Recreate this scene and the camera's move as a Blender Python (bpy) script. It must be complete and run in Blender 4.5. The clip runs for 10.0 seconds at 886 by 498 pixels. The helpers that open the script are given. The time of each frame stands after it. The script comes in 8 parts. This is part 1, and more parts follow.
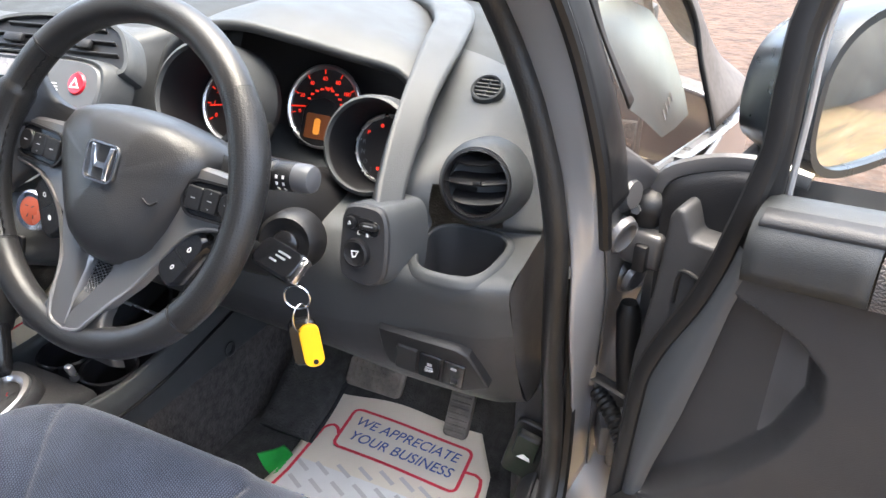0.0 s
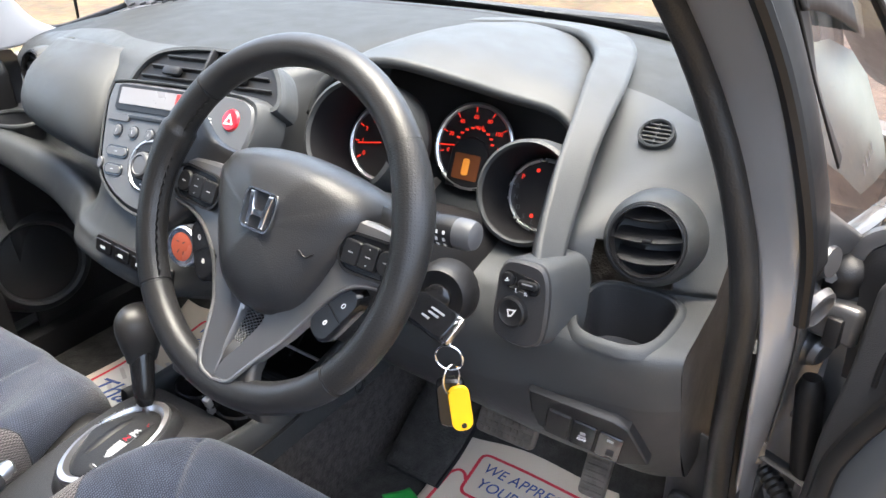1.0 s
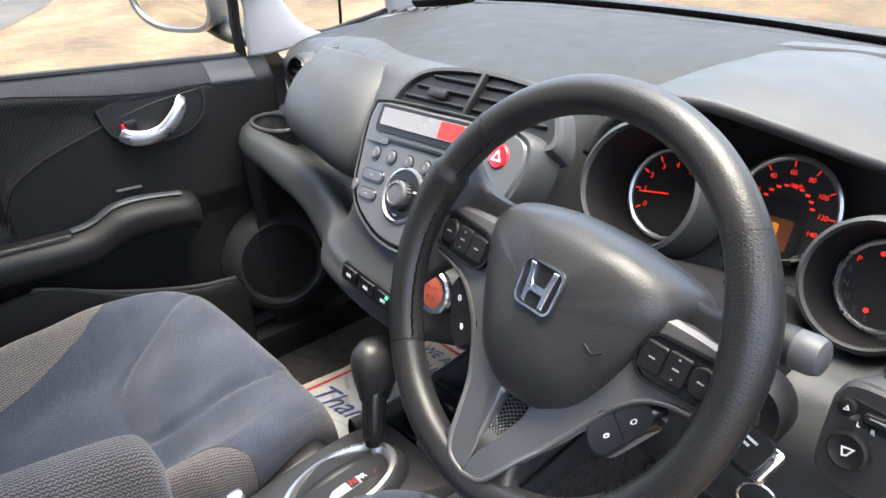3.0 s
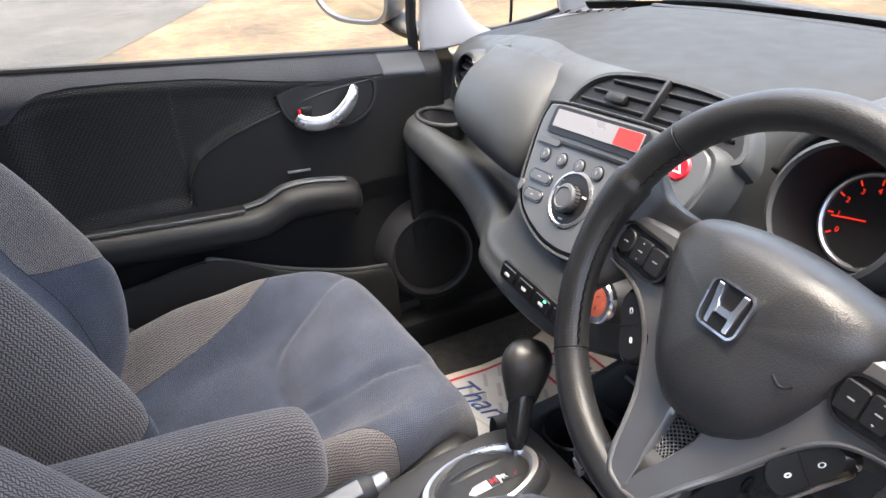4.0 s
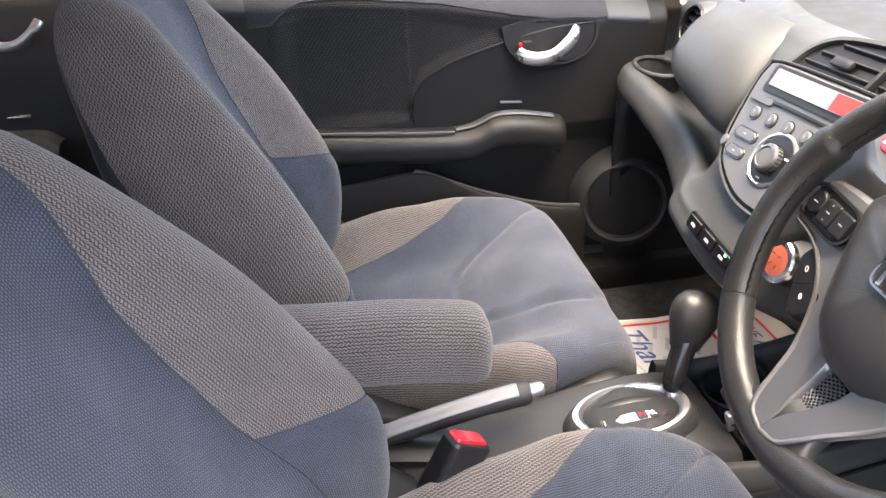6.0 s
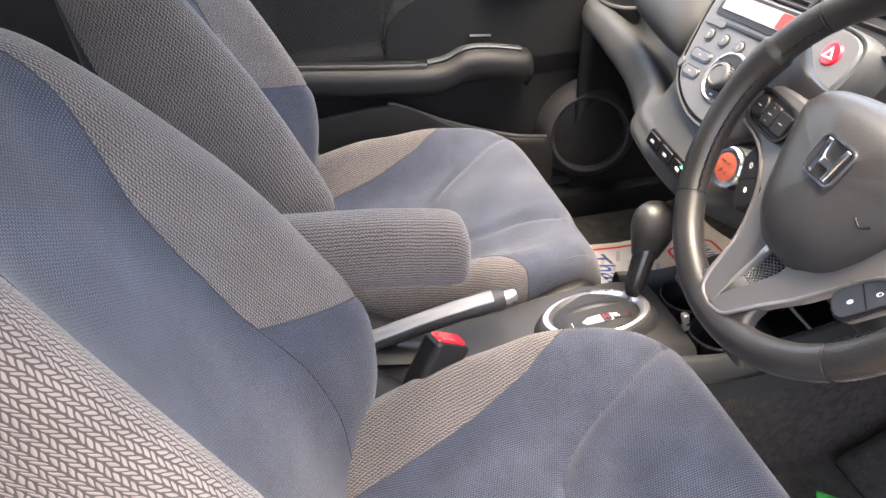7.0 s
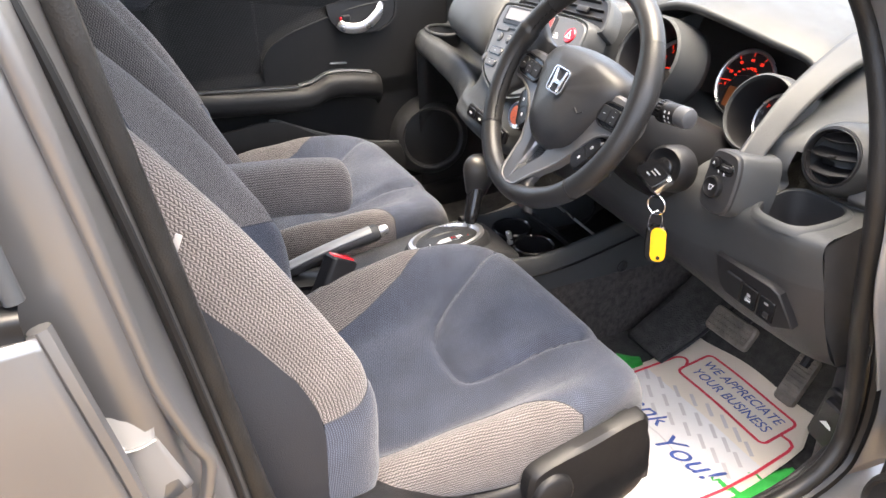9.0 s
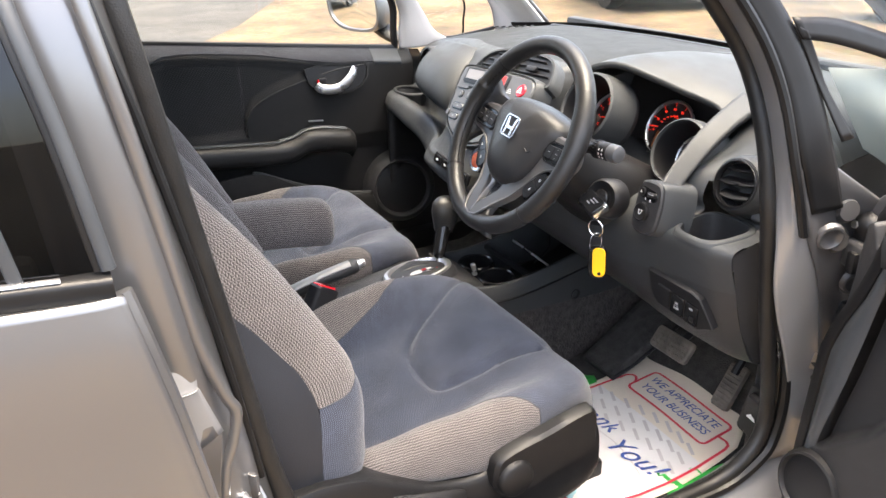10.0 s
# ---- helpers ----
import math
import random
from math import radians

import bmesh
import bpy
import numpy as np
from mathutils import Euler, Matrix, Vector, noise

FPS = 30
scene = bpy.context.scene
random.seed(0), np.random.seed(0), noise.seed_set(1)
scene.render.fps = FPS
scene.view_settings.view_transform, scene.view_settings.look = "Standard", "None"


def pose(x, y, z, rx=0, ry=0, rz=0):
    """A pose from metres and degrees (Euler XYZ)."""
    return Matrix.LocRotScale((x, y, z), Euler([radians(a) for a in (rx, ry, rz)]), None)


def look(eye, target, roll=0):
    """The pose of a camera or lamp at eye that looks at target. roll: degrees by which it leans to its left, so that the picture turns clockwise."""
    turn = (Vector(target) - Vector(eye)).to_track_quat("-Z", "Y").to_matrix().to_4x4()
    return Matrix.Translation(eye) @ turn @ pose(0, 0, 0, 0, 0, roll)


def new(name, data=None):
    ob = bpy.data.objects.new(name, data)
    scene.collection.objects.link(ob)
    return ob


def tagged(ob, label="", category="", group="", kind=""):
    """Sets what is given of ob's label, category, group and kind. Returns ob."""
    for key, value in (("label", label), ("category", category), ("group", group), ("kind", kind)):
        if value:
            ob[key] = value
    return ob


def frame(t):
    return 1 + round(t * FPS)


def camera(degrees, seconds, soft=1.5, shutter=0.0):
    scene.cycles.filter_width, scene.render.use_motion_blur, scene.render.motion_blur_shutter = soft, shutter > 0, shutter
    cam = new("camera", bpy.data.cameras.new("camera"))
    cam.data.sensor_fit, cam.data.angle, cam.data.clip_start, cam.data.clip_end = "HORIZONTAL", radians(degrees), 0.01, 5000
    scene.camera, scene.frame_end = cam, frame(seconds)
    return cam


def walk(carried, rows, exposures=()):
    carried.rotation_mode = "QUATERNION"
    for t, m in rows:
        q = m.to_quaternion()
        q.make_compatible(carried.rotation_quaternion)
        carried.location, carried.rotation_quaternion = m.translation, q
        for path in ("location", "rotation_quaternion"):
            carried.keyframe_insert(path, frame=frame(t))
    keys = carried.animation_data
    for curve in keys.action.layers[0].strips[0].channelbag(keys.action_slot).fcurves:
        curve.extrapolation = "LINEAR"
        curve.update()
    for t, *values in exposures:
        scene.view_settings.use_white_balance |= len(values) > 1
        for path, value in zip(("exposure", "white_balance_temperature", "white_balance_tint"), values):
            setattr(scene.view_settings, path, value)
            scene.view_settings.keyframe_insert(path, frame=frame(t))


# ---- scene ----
cam = camera(60.7, 10.0)
PATH = [
    (0, (0.923, -0.424, 1.247), (0.171, 1.144, 0.26), 0.1),
    (0.5, (0.886, -0.419, 1.254), (-0.001, 1.091, 0.288), -1.0),
    (1, (0.839, -0.387, 1.259), (-0.163, 1.058, 0.306), -1.9),
    (1.5, (0.786, -0.346, 1.261), (-0.326, 1.02, 0.314), -2.8),
    (2, (0.754, -0.316, 1.256), (-0.448, 0.976, 0.314), -3.4),
    (2.2, (0.743, -0.311, 1.259), (-0.49, 0.951, 0.316), -3.4),
    (3.5, (0.665, -0.336, 1.267), (-0.833, 0.604, 0.335), -4.3),
    (4, (0.662, -0.35, 1.269), (-0.927, 0.441, 0.346), -4.0),
    (4.5, (0.668, -0.368, 1.27), (-1.01, 0.227, 0.359), -3.6),
    (5, (0.685, -0.38, 1.276), (-1.038, 0.056, 0.36), -2.9),
    (5.2, (0.695, -0.384, 1.278), (-1.034, 0.005, 0.351), -2.5),
    (6.3, (0.761, -0.372, 1.274), (-0.915, -0.092, 0.219), -2.1),
    (6.5, (0.777, -0.371, 1.27), (-0.88, -0.085, 0.189), -2.0),
    (7, (0.822, -0.411, 1.27), (-0.792, -0.045, 0.147), -1.6),
    (7.5, (0.905, -0.456, 1.263), (-0.676, 0.007, 0.129), -1.2),
    (8, (1.01, -0.5, 1.271), (-0.559, 0.058, 0.163), -1.4),
    (8.5, (1.101, -0.528, 1.272), (-0.472, 0.121, 0.221), -1.5),
    (9, (1.25, -0.573, 1.285), (-0.34, 0.158, 0.316), -1.5),
    (9.5, (1.384, -0.632, 1.295), (-0.223, 0.168, 0.412), -1.5),
    (10, (1.419, -0.662, 1.307), (-0.199, 0.181, 0.487), -1.4),
]
EXPOSURE = [(0, 3.5, 6600, 4), (2, 3.24, 6450, 3), (3.5, 3.2, 6550, 5), (5.2, 3.58, 7100, 9), (6.3, 3.86, 7400, 9), (7, 3.9, 7450, 10), (8.5, 3.74, 7250, 8), (9.5, 3.4, 7200, 7), (10, 3.26, 7150, 6)]
walk(cam, [(t, look(eye, target, roll)) for t, eye, target, roll in PATH], EXPOSURE)

# ---- light: a bright, thinly overcast sky and a veiled sun ----
world = bpy.data.worlds.new("sky")
scene.world = world
world.use_nodes = True
wn = world.node_tree.nodes
sky = wn.new("ShaderNodeTexSky")
sky.sky_type = "NISHITA"
sky.sun_disc = False
sky.sun_elevation = radians(84)
sky.sun_rotation = radians(51)
sky.air_density = 0.7
sky.dust_density = 6.0
sky.ozone_density = 0.4
wn["Background"].inputs["Strength"].default_value = 0.15
world.node_tree.links.new(sky.outputs["Color"], wn["Background"].inputs["Color"])
sun_data = bpy.data.lights.new("sun", "SUN")
sun_data.energy = 0.16
sun_data.angle = radians(60)
sun_data.color = (1.0, 0.97, 0.93)
sun = new("sun", sun_data)
sun.matrix_world = look((0.5, 0.4, 6.0), (0, 0, 0))


# ---- materials ----
def material(name, colour, rough=0.5, metal=0.0, coat=0.0, grain=0.0, grain_size=0.002, blotch=0.15, blotch_size=0.2, spec=0.5, sheen=0.0):
    """A principled surface with blotches of tone, uneven gloss and a fine relief, in metres."""
    m = bpy.data.materials.new(name)
    m.use_nodes = True
    nt = m.node_tree
    b = nt.nodes["Principled BSDF"]
    b.inputs["Roughness"].default_value = rough
    b.inputs["Metallic"].default_value = metal
    b.inputs["Coat Weight"].default_value = coat
    b.inputs["Coat Roughness"].default_value = 0.2
    b.inputs["Specular IOR Level"].default_value = spec
    b.inputs["Sheen Weight"].default_value = sheen
    co = nt.nodes.new("ShaderNodeTexCoord")
    n1 = nt.nodes.new("ShaderNodeTexNoise")
    n1.inputs["Scale"].default_value = 1.0 / blotch_size
    n1.inputs["Detail"].default_value = 0.0 if coat and metal else 5.0
    nt.links.new(co.outputs["Object"], n1.inputs["Vector"])
    ramp = nt.nodes.new("ShaderNodeMapRange")
    ramp.inputs["From Min"].default_value, ramp.inputs["From Max"].default_value = 0.3, 0.7
    ramp.inputs["To Min"].default_value, ramp.inputs["To Max"].default_value = 1.0 - blotch, 1.0 + blotch
    nt.links.new(n1.outputs["Fac"], ramp.inputs["Value"])
    mul = nt.nodes.new("ShaderNodeVectorMath")
    mul.operation = "SCALE"
    mul.inputs[0].default_value = colour[:3]
    nt.links.new(ramp.outputs["Result"], mul.inputs["Scale"])
    nt.links.new(mul.outputs["Vector"], b.inputs["Base Color"])
    rr = nt.nodes.new("ShaderNodeMapRange")
    rr.inputs["From Min"].default_value, rr.inputs["From Max"].default_value = 0.3, 0.7
    rr.inputs["To Min"].default_value, rr.inputs["To Max"].default_value = max(rough - 0.06, 0.02), min(rough + 0.06, 1.0)
    n2 = nt.nodes.new("ShaderNodeTexNoise")
    n2.inputs["Scale"].default_value = 5.0 / blotch_size
    n2.inputs["Detail"].default_value = 4.0
    nt.links.new(co.outputs["Object"], n2.inputs["Vector"])
    nt.links.new(n2.outputs["Fac"], rr.inputs["Value"])
    if not (coat and metal):
        nt.links.new(rr.outputs["Result"], b.inputs["Roughness"])
    if grain:
        v = nt.nodes.new("ShaderNodeTexVoronoi")
        v.inputs["Scale"].default_value = 1.0 / grain_size
        nt.links.new(co.outputs["Object"], v.inputs["Vector"])
        bump = nt.nodes.new("ShaderNodeBump")
        bump.inputs["Strength"].default_value = grain
        bump.inputs["Distance"].default_value = grain_size * 0.4
        nt.links.new(v.outputs["Distance"], bump.inputs["Height"])
        nt.links.new(bump.outputs["Normal"], b.inputs["Normal"])
    return m


def weave(name, dark, light, size_u, size_v, share=0.5, relief=0.6, blotch=0.12, lean=0.55):
    """Knitted cloth on the surface's own measure (UV in metres): short slanted stitches in rows."""
    m = bpy.data.materials.new(name)
    m.use_nodes = True
    nt = m.node_tree
    L = nt.links.new
    b = nt.nodes["Principled BSDF"]
    b.inputs["Roughness"].default_value = 0.9
    b.inputs["Specular IOR Level"].default_value = 0.2
    b.inputs["Sheen Weight"].default_value = 0.25
    b.inputs["Sheen Roughness"].default_value = 0.5
    uv = nt.nodes.new("ShaderNodeUVMap")
    sep = nt.nodes.new("ShaderNodeSeparateXYZ")
    L(uv.outputs["UV"], sep.inputs["Vector"])

    def calc(op, a, c=None):
        n = nt.nodes.new("ShaderNodeMath")
        n.operation = op
        for k, x in enumerate((a, c)):
            if x is None:
                continue
            if isinstance(x, (int, float)):
                n.inputs[k].default_value = x
            else:
                L(x, n.inputs[k])
        return n.outputs[0]

    wob = nt.nodes.new("ShaderNodeTexNoise")
    wob.inputs["Scale"].default_value = 90.0
    L(uv.outputs["UV"], wob.inputs["Vector"])
    wb = calc("MULTIPLY", calc("SUBTRACT", wob.outputs["Fac"], 0.5), 0.9)
    u = calc("ADD", calc("DIVIDE", sep.outputs["X"], size_u), wb)
    row = calc("FLOOR", u)
    fu = calc("FRACT", u)
    v = calc("DIVIDE", sep.outputs["Y"], size_v)
    slant = calc("MULTIPLY", calc("PINGPONG", u, 1.0), lean)
    fv = calc("FRACT", calc("ADD", calc("ADD", v, slant), calc("MULTIPLY", row, 0.37)))
    du = calc("ABSOLUTE", calc("SUBTRACT", fu, 0.5))
    dv = calc("ABSOLUTE", calc("SUBTRACT", fv, 0.5))
    across = calc("POWER", calc("MULTIPLY", du, 2.0 + 0.9 * (1 - share)), 2.0 if lean < 1 else 5.0)
    inside = calc("SUBTRACT", 1.0, calc("ADD", across, calc("POWER", calc("MULTIPLY", dv, 2.0 / (0.4 + share)), 2.0)))
    hgt = calc("MAXIMUM", inside, 0.0)
    sm = nt.nodes.new("ShaderNodeMapRange")
    sm.interpolation_type = "SMOOTHSTEP"
    sm.inputs["From Min"].default_value, sm.inputs["From Max"].default_value = 0.05, 0.45
    L(hgt, sm.inputs["Value"])
    mix = nt.nodes.new("ShaderNodeMix")
    mix.data_type = "RGBA"
    mix.inputs["A"].default_value = (*dark, 1)
    mix.inputs["B"].default_value = (*light, 1)
    L(sm.outputs["Result"], mix.inputs["Factor"])
    big = nt.nodes.new("ShaderNodeTexNoise")
    big.inputs["Scale"].default_value = 14.0
    big.inputs["Detail"].default_value = 6.0
    L(uv.outputs["UV"], big.inputs["Vector"])
    r = nt.nodes.new("ShaderNodeMapRange")
    r.inputs["From Min"].default_value, r.inputs["From Max"].default_value = 0.3, 0.7
    r.inputs["To Min"].default_value, r.inputs["To Max"].default_value = 1 - blotch, 1 + blotch
    L(big.outputs["Fac"], r.inputs["Value"])
    sc = nt.nodes.new("ShaderNodeVectorMath")
    sc.operation = "SCALE"
    L(mix.outputs["Result"], sc.inputs[0])
    L(r.outputs["Result"], sc.inputs["Scale"])
    L(sc.outputs["Vector"], b.inputs["Base Color"])
    bump = nt.nodes.new("ShaderNodeBump")
    bump.inputs["Strength"].default_value = relief
    bump.inputs["Distance"].default_value = 0.0008
    L(hgt, bump.inputs["Height"])
    L(bump.outputs["Normal"], b.inputs["Normal"])
    return m


def glowing(name, colour, strength):
    m = bpy.data.materials.new(name)
    m.use_nodes = True
    b = m.node_tree.nodes["Principled BSDF"]
    b.inputs["Base Color"].default_value = (*colour, 1)
    b.inputs["Emission Color"].default_value = (*colour, 1)
    b.inputs["Emission Strength"].default_value = strength
    return m


def clear_glass(name, tint=(0.93, 0.96, 0.95), gloss=1.0):
    """A thin pane: clear straight through, with a mirror's share of reflection."""
    m = bpy.data.materials.new(name)
    m.use_nodes = True
    nt = m.node_tree
    nt.nodes.clear()
    out = nt.nodes.new("ShaderNodeOutputMaterial")
    tr = nt.nodes.new("ShaderNodeBsdfTransparent")
    tr.inputs["Color"].default_value = (*tint, 1)
    gl = nt.nodes.new("ShaderNodeBsdfGlossy")
    gl.inputs["Roughness"].default_value = 0.01
    fr = nt.nodes.new("ShaderNodeLayerWeight")
    fr.inputs["Blend"].default_value = 0.5
    pw = nt.nodes.new("ShaderNodeMath")
    pw.operation = "POWER"
    pw.inputs[1].default_value = 4.5
    ml = nt.nodes.new("ShaderNodeMath")
    ml.operation = "MULTIPLY_ADD"
    ml.inputs[1].default_value, ml.inputs[2].default_value = 0.9 * gloss, 0.045 * gloss
    mx = nt.nodes.new("ShaderNodeMixShader")
    nt.links.new(fr.outputs["Facing"], pw.inputs[0])
    nt.links.new(pw.outputs["Value"], ml.inputs[0])
    nt.links.new(ml.outputs["Value"], mx.inputs["Fac"])
    nt.links.new(tr.outputs["BSDF"], mx.inputs[1])
    nt.links.new(gl.outputs["BSDF"], mx.inputs[2])
    nt.links.new(mx.outputs["Shader"], out.inputs["Surface"])
    return m


M_DASH = material("dash_plastic", (0.044, 0.0465, 0.048), 0.46, grain=0.5, grain_size=0.0011, blotch=0.06, spec=0.34)
M_TOPPAD = material("matt_top_pad", (0.023, 0.025, 0.026), 0.62, grain=0.5, grain_size=0.0014, blotch=0.06, spec=0.26)
M_DARK = material("black_plastic", (0.009, 0.009, 0.010), 0.46, grain=0.3, grain_size=0.0016, blotch=0.15, spec=0.4)
M_DOOR = material("black_door_lining", (0.0125, 0.0125, 0.013), 0.52, grain=0.4, grain_size=0.0013, blotch=0.12, spec=0.35)
M_TRIM = material("charcoal_trim", (0.026, 0.026, 0.0275), 0.5, grain=0.55, grain_size=0.0013, blotch=0.12)
M_GLOSSBLACK = material("gloss_black", (0.012, 0.012, 0.013), 0.18, blotch=0.1)
M_LEATHER = material("black_leather", (0.023, 0.0226, 0.0226), 0.35, grain=0.28, grain_size=0.0014, blotch=0.2, blotch_size=0.05)
M_AIRBAG = material("hub_plastic", (0.032, 0.032, 0.033), 0.37, grain=0.35, grain_size=0.0012)
M_SPOKE = material("dark_silver_spoke", (0.20, 0.196, 0.196), 0.38, metal=0.7, blotch=0.06)
M_RADIO = material("grey_radio_panel", (0.09, 0.094, 0.10), 0.45, metal=0.1, blotch=0.06)
M_BUTTON = material("grey_button", (0.075, 0.077, 0.082), 0.4)
M_CHROME = material("chrome", (0.92, 0.92, 0.93), 0.16, metal=1.0, blotch=0.05)
M_SILVER = material("satin_silver", (0.5, 0.5, 0.51), 0.3, metal=0.9, blotch=0.06)
M_SATIN = material("satin_grey_grip", (0.30, 0.295, 0.29), 0.42, metal=0.35, blotch=0.06)
M_PAINT = material("grey_metallic_paint", (0.185, 0.184, 0.188), 0.30, metal=0.65, coat=1.0, blotch=0.05)
# dark shut-face paint; also colours the plate standing for the pillar recess's shade
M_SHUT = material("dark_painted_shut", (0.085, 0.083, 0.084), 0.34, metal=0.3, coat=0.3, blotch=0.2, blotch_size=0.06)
# grey paint with the brown earth's reflection put into its base colour
M_FOOTREFLECT = material("brown_reflection_paint", (0.060, 0.052, 0.047), 0.6, blotch=0.25, blotch_size=0.05)
M_PLAIN = material("smooth_grey_plastic", (0.045, 0.049, 0.054), 0.42, blotch=0.1)
M_SHELL = material("blue_black_shell", (0.014, 0.017, 0.020), 0.3, coat=0.4, blotch=0.1)
M_SEAM = material("seam_thread", (0.045, 0.048, 0.058), 0.9)
M_MARK = material("grey_mark", (0.35, 0.35, 0.36), 0.5)
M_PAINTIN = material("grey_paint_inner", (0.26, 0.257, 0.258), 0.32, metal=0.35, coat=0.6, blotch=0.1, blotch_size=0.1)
M_RUBBER = material("black_rubber", (0.0075, 0.0075, 0.008), 0.42, blotch=0.2, spec=0.35)
# seal rubber, its base colour lifted above plain rubber to imitate sheen
M_SEAL = material("sheen_toned_rubber", (0.014, 0.0135, 0.0132), 0.42, grain=0.3, grain_size=0.002, spec=0.4, blotch=0.25, blotch_size=0.05)
M_CARPET = material("black_carpet", (0.035, 0.034, 0.033), 0.95, grain=1.0, grain_size=0.004, blotch=0.4, blotch_size=0.02)
M_TUNNEL = material("tunnel_carpet", (0.048, 0.043, 0.041), 0.95, grain=1.0, grain_size=0.005, blotch=0.45, blotch_size=0.012)
M_HEAD = material("light_grey_lining", (0.48, 0.46, 0.45), 0.85, grain=0.15, grain_size=0.002, blotch=0.05)
M_PAPER = material("cream_paper", (0.68, 0.615, 0.515), 0.75, blotch=0.05, blotch_size=0.15)
M_NOTICE = material("white_notice_paper", (0.17, 0.19, 0.183), 0.6, blotch=0.08, blotch_size=0.1)
M_RED = material("red_print", (0.62, 0.03, 0.06), 0.6, blotch=0.05)
M_BLUEINK = material("blue_print", (0.05, 0.09, 0.30), 0.6, blotch=0.05)
M_PALEBLUE = material("pale_print", (0.49, 0.47, 0.47), 0.7, blotch=0.15)
M_PRINTWHITE = material("white_printed_ground", (0.655, 0.645, 0.635), 0.7, blotch=0.06, blotch_size=0.08)
M_WATER = material("pale_blue_print", (0.27, 0.49, 0.56), 0.7, blotch=0.35, blotch_size=0.06)
M_GREEN = material("green_plastic", (0.03, 0.42, 0.07), 0.45)
M_YELLOW = material("yellow_plastic", (0.85, 0.43, 0.006), 0.35)
M_REDPL = material("red_plastic", (0.62, 0.012, 0.025), 0.25, coat=0.5)
M_WHITE = material("white_mark", (0.75, 0.75, 0.75), 0.5)
M_DIAL = material("dial_black", (0.015, 0.013, 0.013), 0.5)
M_GLOWRED = glowing("red_lit_figures", (0.75, 0.03, 0.015), 0.10)
M_ORANGE = glowing("amber_display", (0.11, 0.032, 0.008), 0.03)
# faint red glow standing in for a reflection on the radio display
M_REDREFLECT = glowing("red_painted_reflection", (0.38, 0.022, 0.02), 0.06)
M_LCD = material("grey_display", (0.20, 0.195, 0.20), 0.3, blotch=0.03)
M_ORANGEKNOB = material("orange_knob_face", (0.42, 0.10, 0.06), 0.25, coat=0.5)
M_STEEL = material("pedal_metal", (0.20, 0.17, 0.14), 0.6, metal=0.4, blotch=0.3, blotch_size=0.03)
M_BLUE = weave("blue_seat_cloth", (0.026, 0.031, 0.046), (0.070, 0.081, 0.112), 0.0030, 0.0034, share=0.45, relief=0.4, blotch=0.22)
M_GREY = weave("grey_woven_cloth", (0.055, 0.0485, 0.047), (0.203, 0.182, 0.174), 0.0042, 0.0044, share=0.40, relief=0.8, lean=1.25)
M_DOORCLOTH = weave("dark_door_cloth", (0.010, 0.010, 0.0105), (0.026, 0.026, 0.027), 0.004, 0.008, share=0.5, relief=0.8)
M_BELTCLOTH = weave("blue_door_cloth", (0.019, 0.020, 0.024), (0.048, 0.051, 0.061), 0.003, 0.004, share=0.5, relief=0.4)


def perforated(name, colour, pitch):
    """Leather pricked with rows of small holes, on the surface's own measure."""
    m = material(name, colour, 0.38, grain=0.28, grain_size=0.0014, blotch=0.2, blotch_size=0.05)
    nt = m.node_tree
    b = nt.nodes["Principled BSDF"]
    uv = nt.nodes.new("ShaderNodeUVMap")
    v = nt.nodes.new("ShaderNodeTexVoronoi")
    v.inputs["Scale"].default_value = 1.0 / pitch
    v.inputs["Randomness"].default_value = 0.12
    nt.links.new(uv.outputs["UV"], v.inputs["Vector"])
    r = nt.nodes.new("ShaderNodeMapRange")
    r.inputs["From Min"].default_value, r.inputs["From Max"].default_value = 0.16, 0.24
    r.inputs["To Min"].default_value, r.inputs["To Max"].default_value = 0.35, 1.0
    nt.links.new(v.outputs["Distance"], r.inputs["Value"])
    sc = nt.nodes.new("ShaderNodeVectorMath")
    sc.operation = "SCALE"
    old = b.inputs["Base Color"].links[0].from_socket
    nt.links.new(old, sc.inputs[0])
    nt.links.new(r.outputs["Result"], sc.inputs["Scale"])
    nt.links.new(sc.outputs["Vector"], b.inputs["Base Color"])
    bump = nt.nodes.new("ShaderNodeBump")
    bump.inputs["Strength"].default_value = 0.35
    bump.inputs["Distance"].default_value = 0.0008
    nt.links.new(r.outputs["Result"], bump.inputs["Height"])
    nt.links.new(b.inputs["Normal"].links[0].from_socket, bump.inputs["Normal"])
    nt.links.new(bump.outputs["Normal"], b.inputs["Normal"])
    return m


M_PERF = perforated("perforated_leather", (0.0165, 0.0162, 0.0162), 0.0034)
M_GLASS = clear_glass("window_glass")
M_TINT = clear_glass("tinted_glass", (0.07, 0.07, 0.075))
M_FRIT = material("black_glass_print", (0.006, 0.006, 0.0065), 0.45, blotch=0.1, spec=0.3)
M_SEATSIDE = material("blue_black_vinyl", (0.0165, 0.0185, 0.024), 0.48, grain=0.4, grain_size=0.0014, blotch=0.1)
M_MIRROR = material("mirror_glass", (0.85, 0.87, 0.88), 0.02, metal=1.0, blotch=0.0)


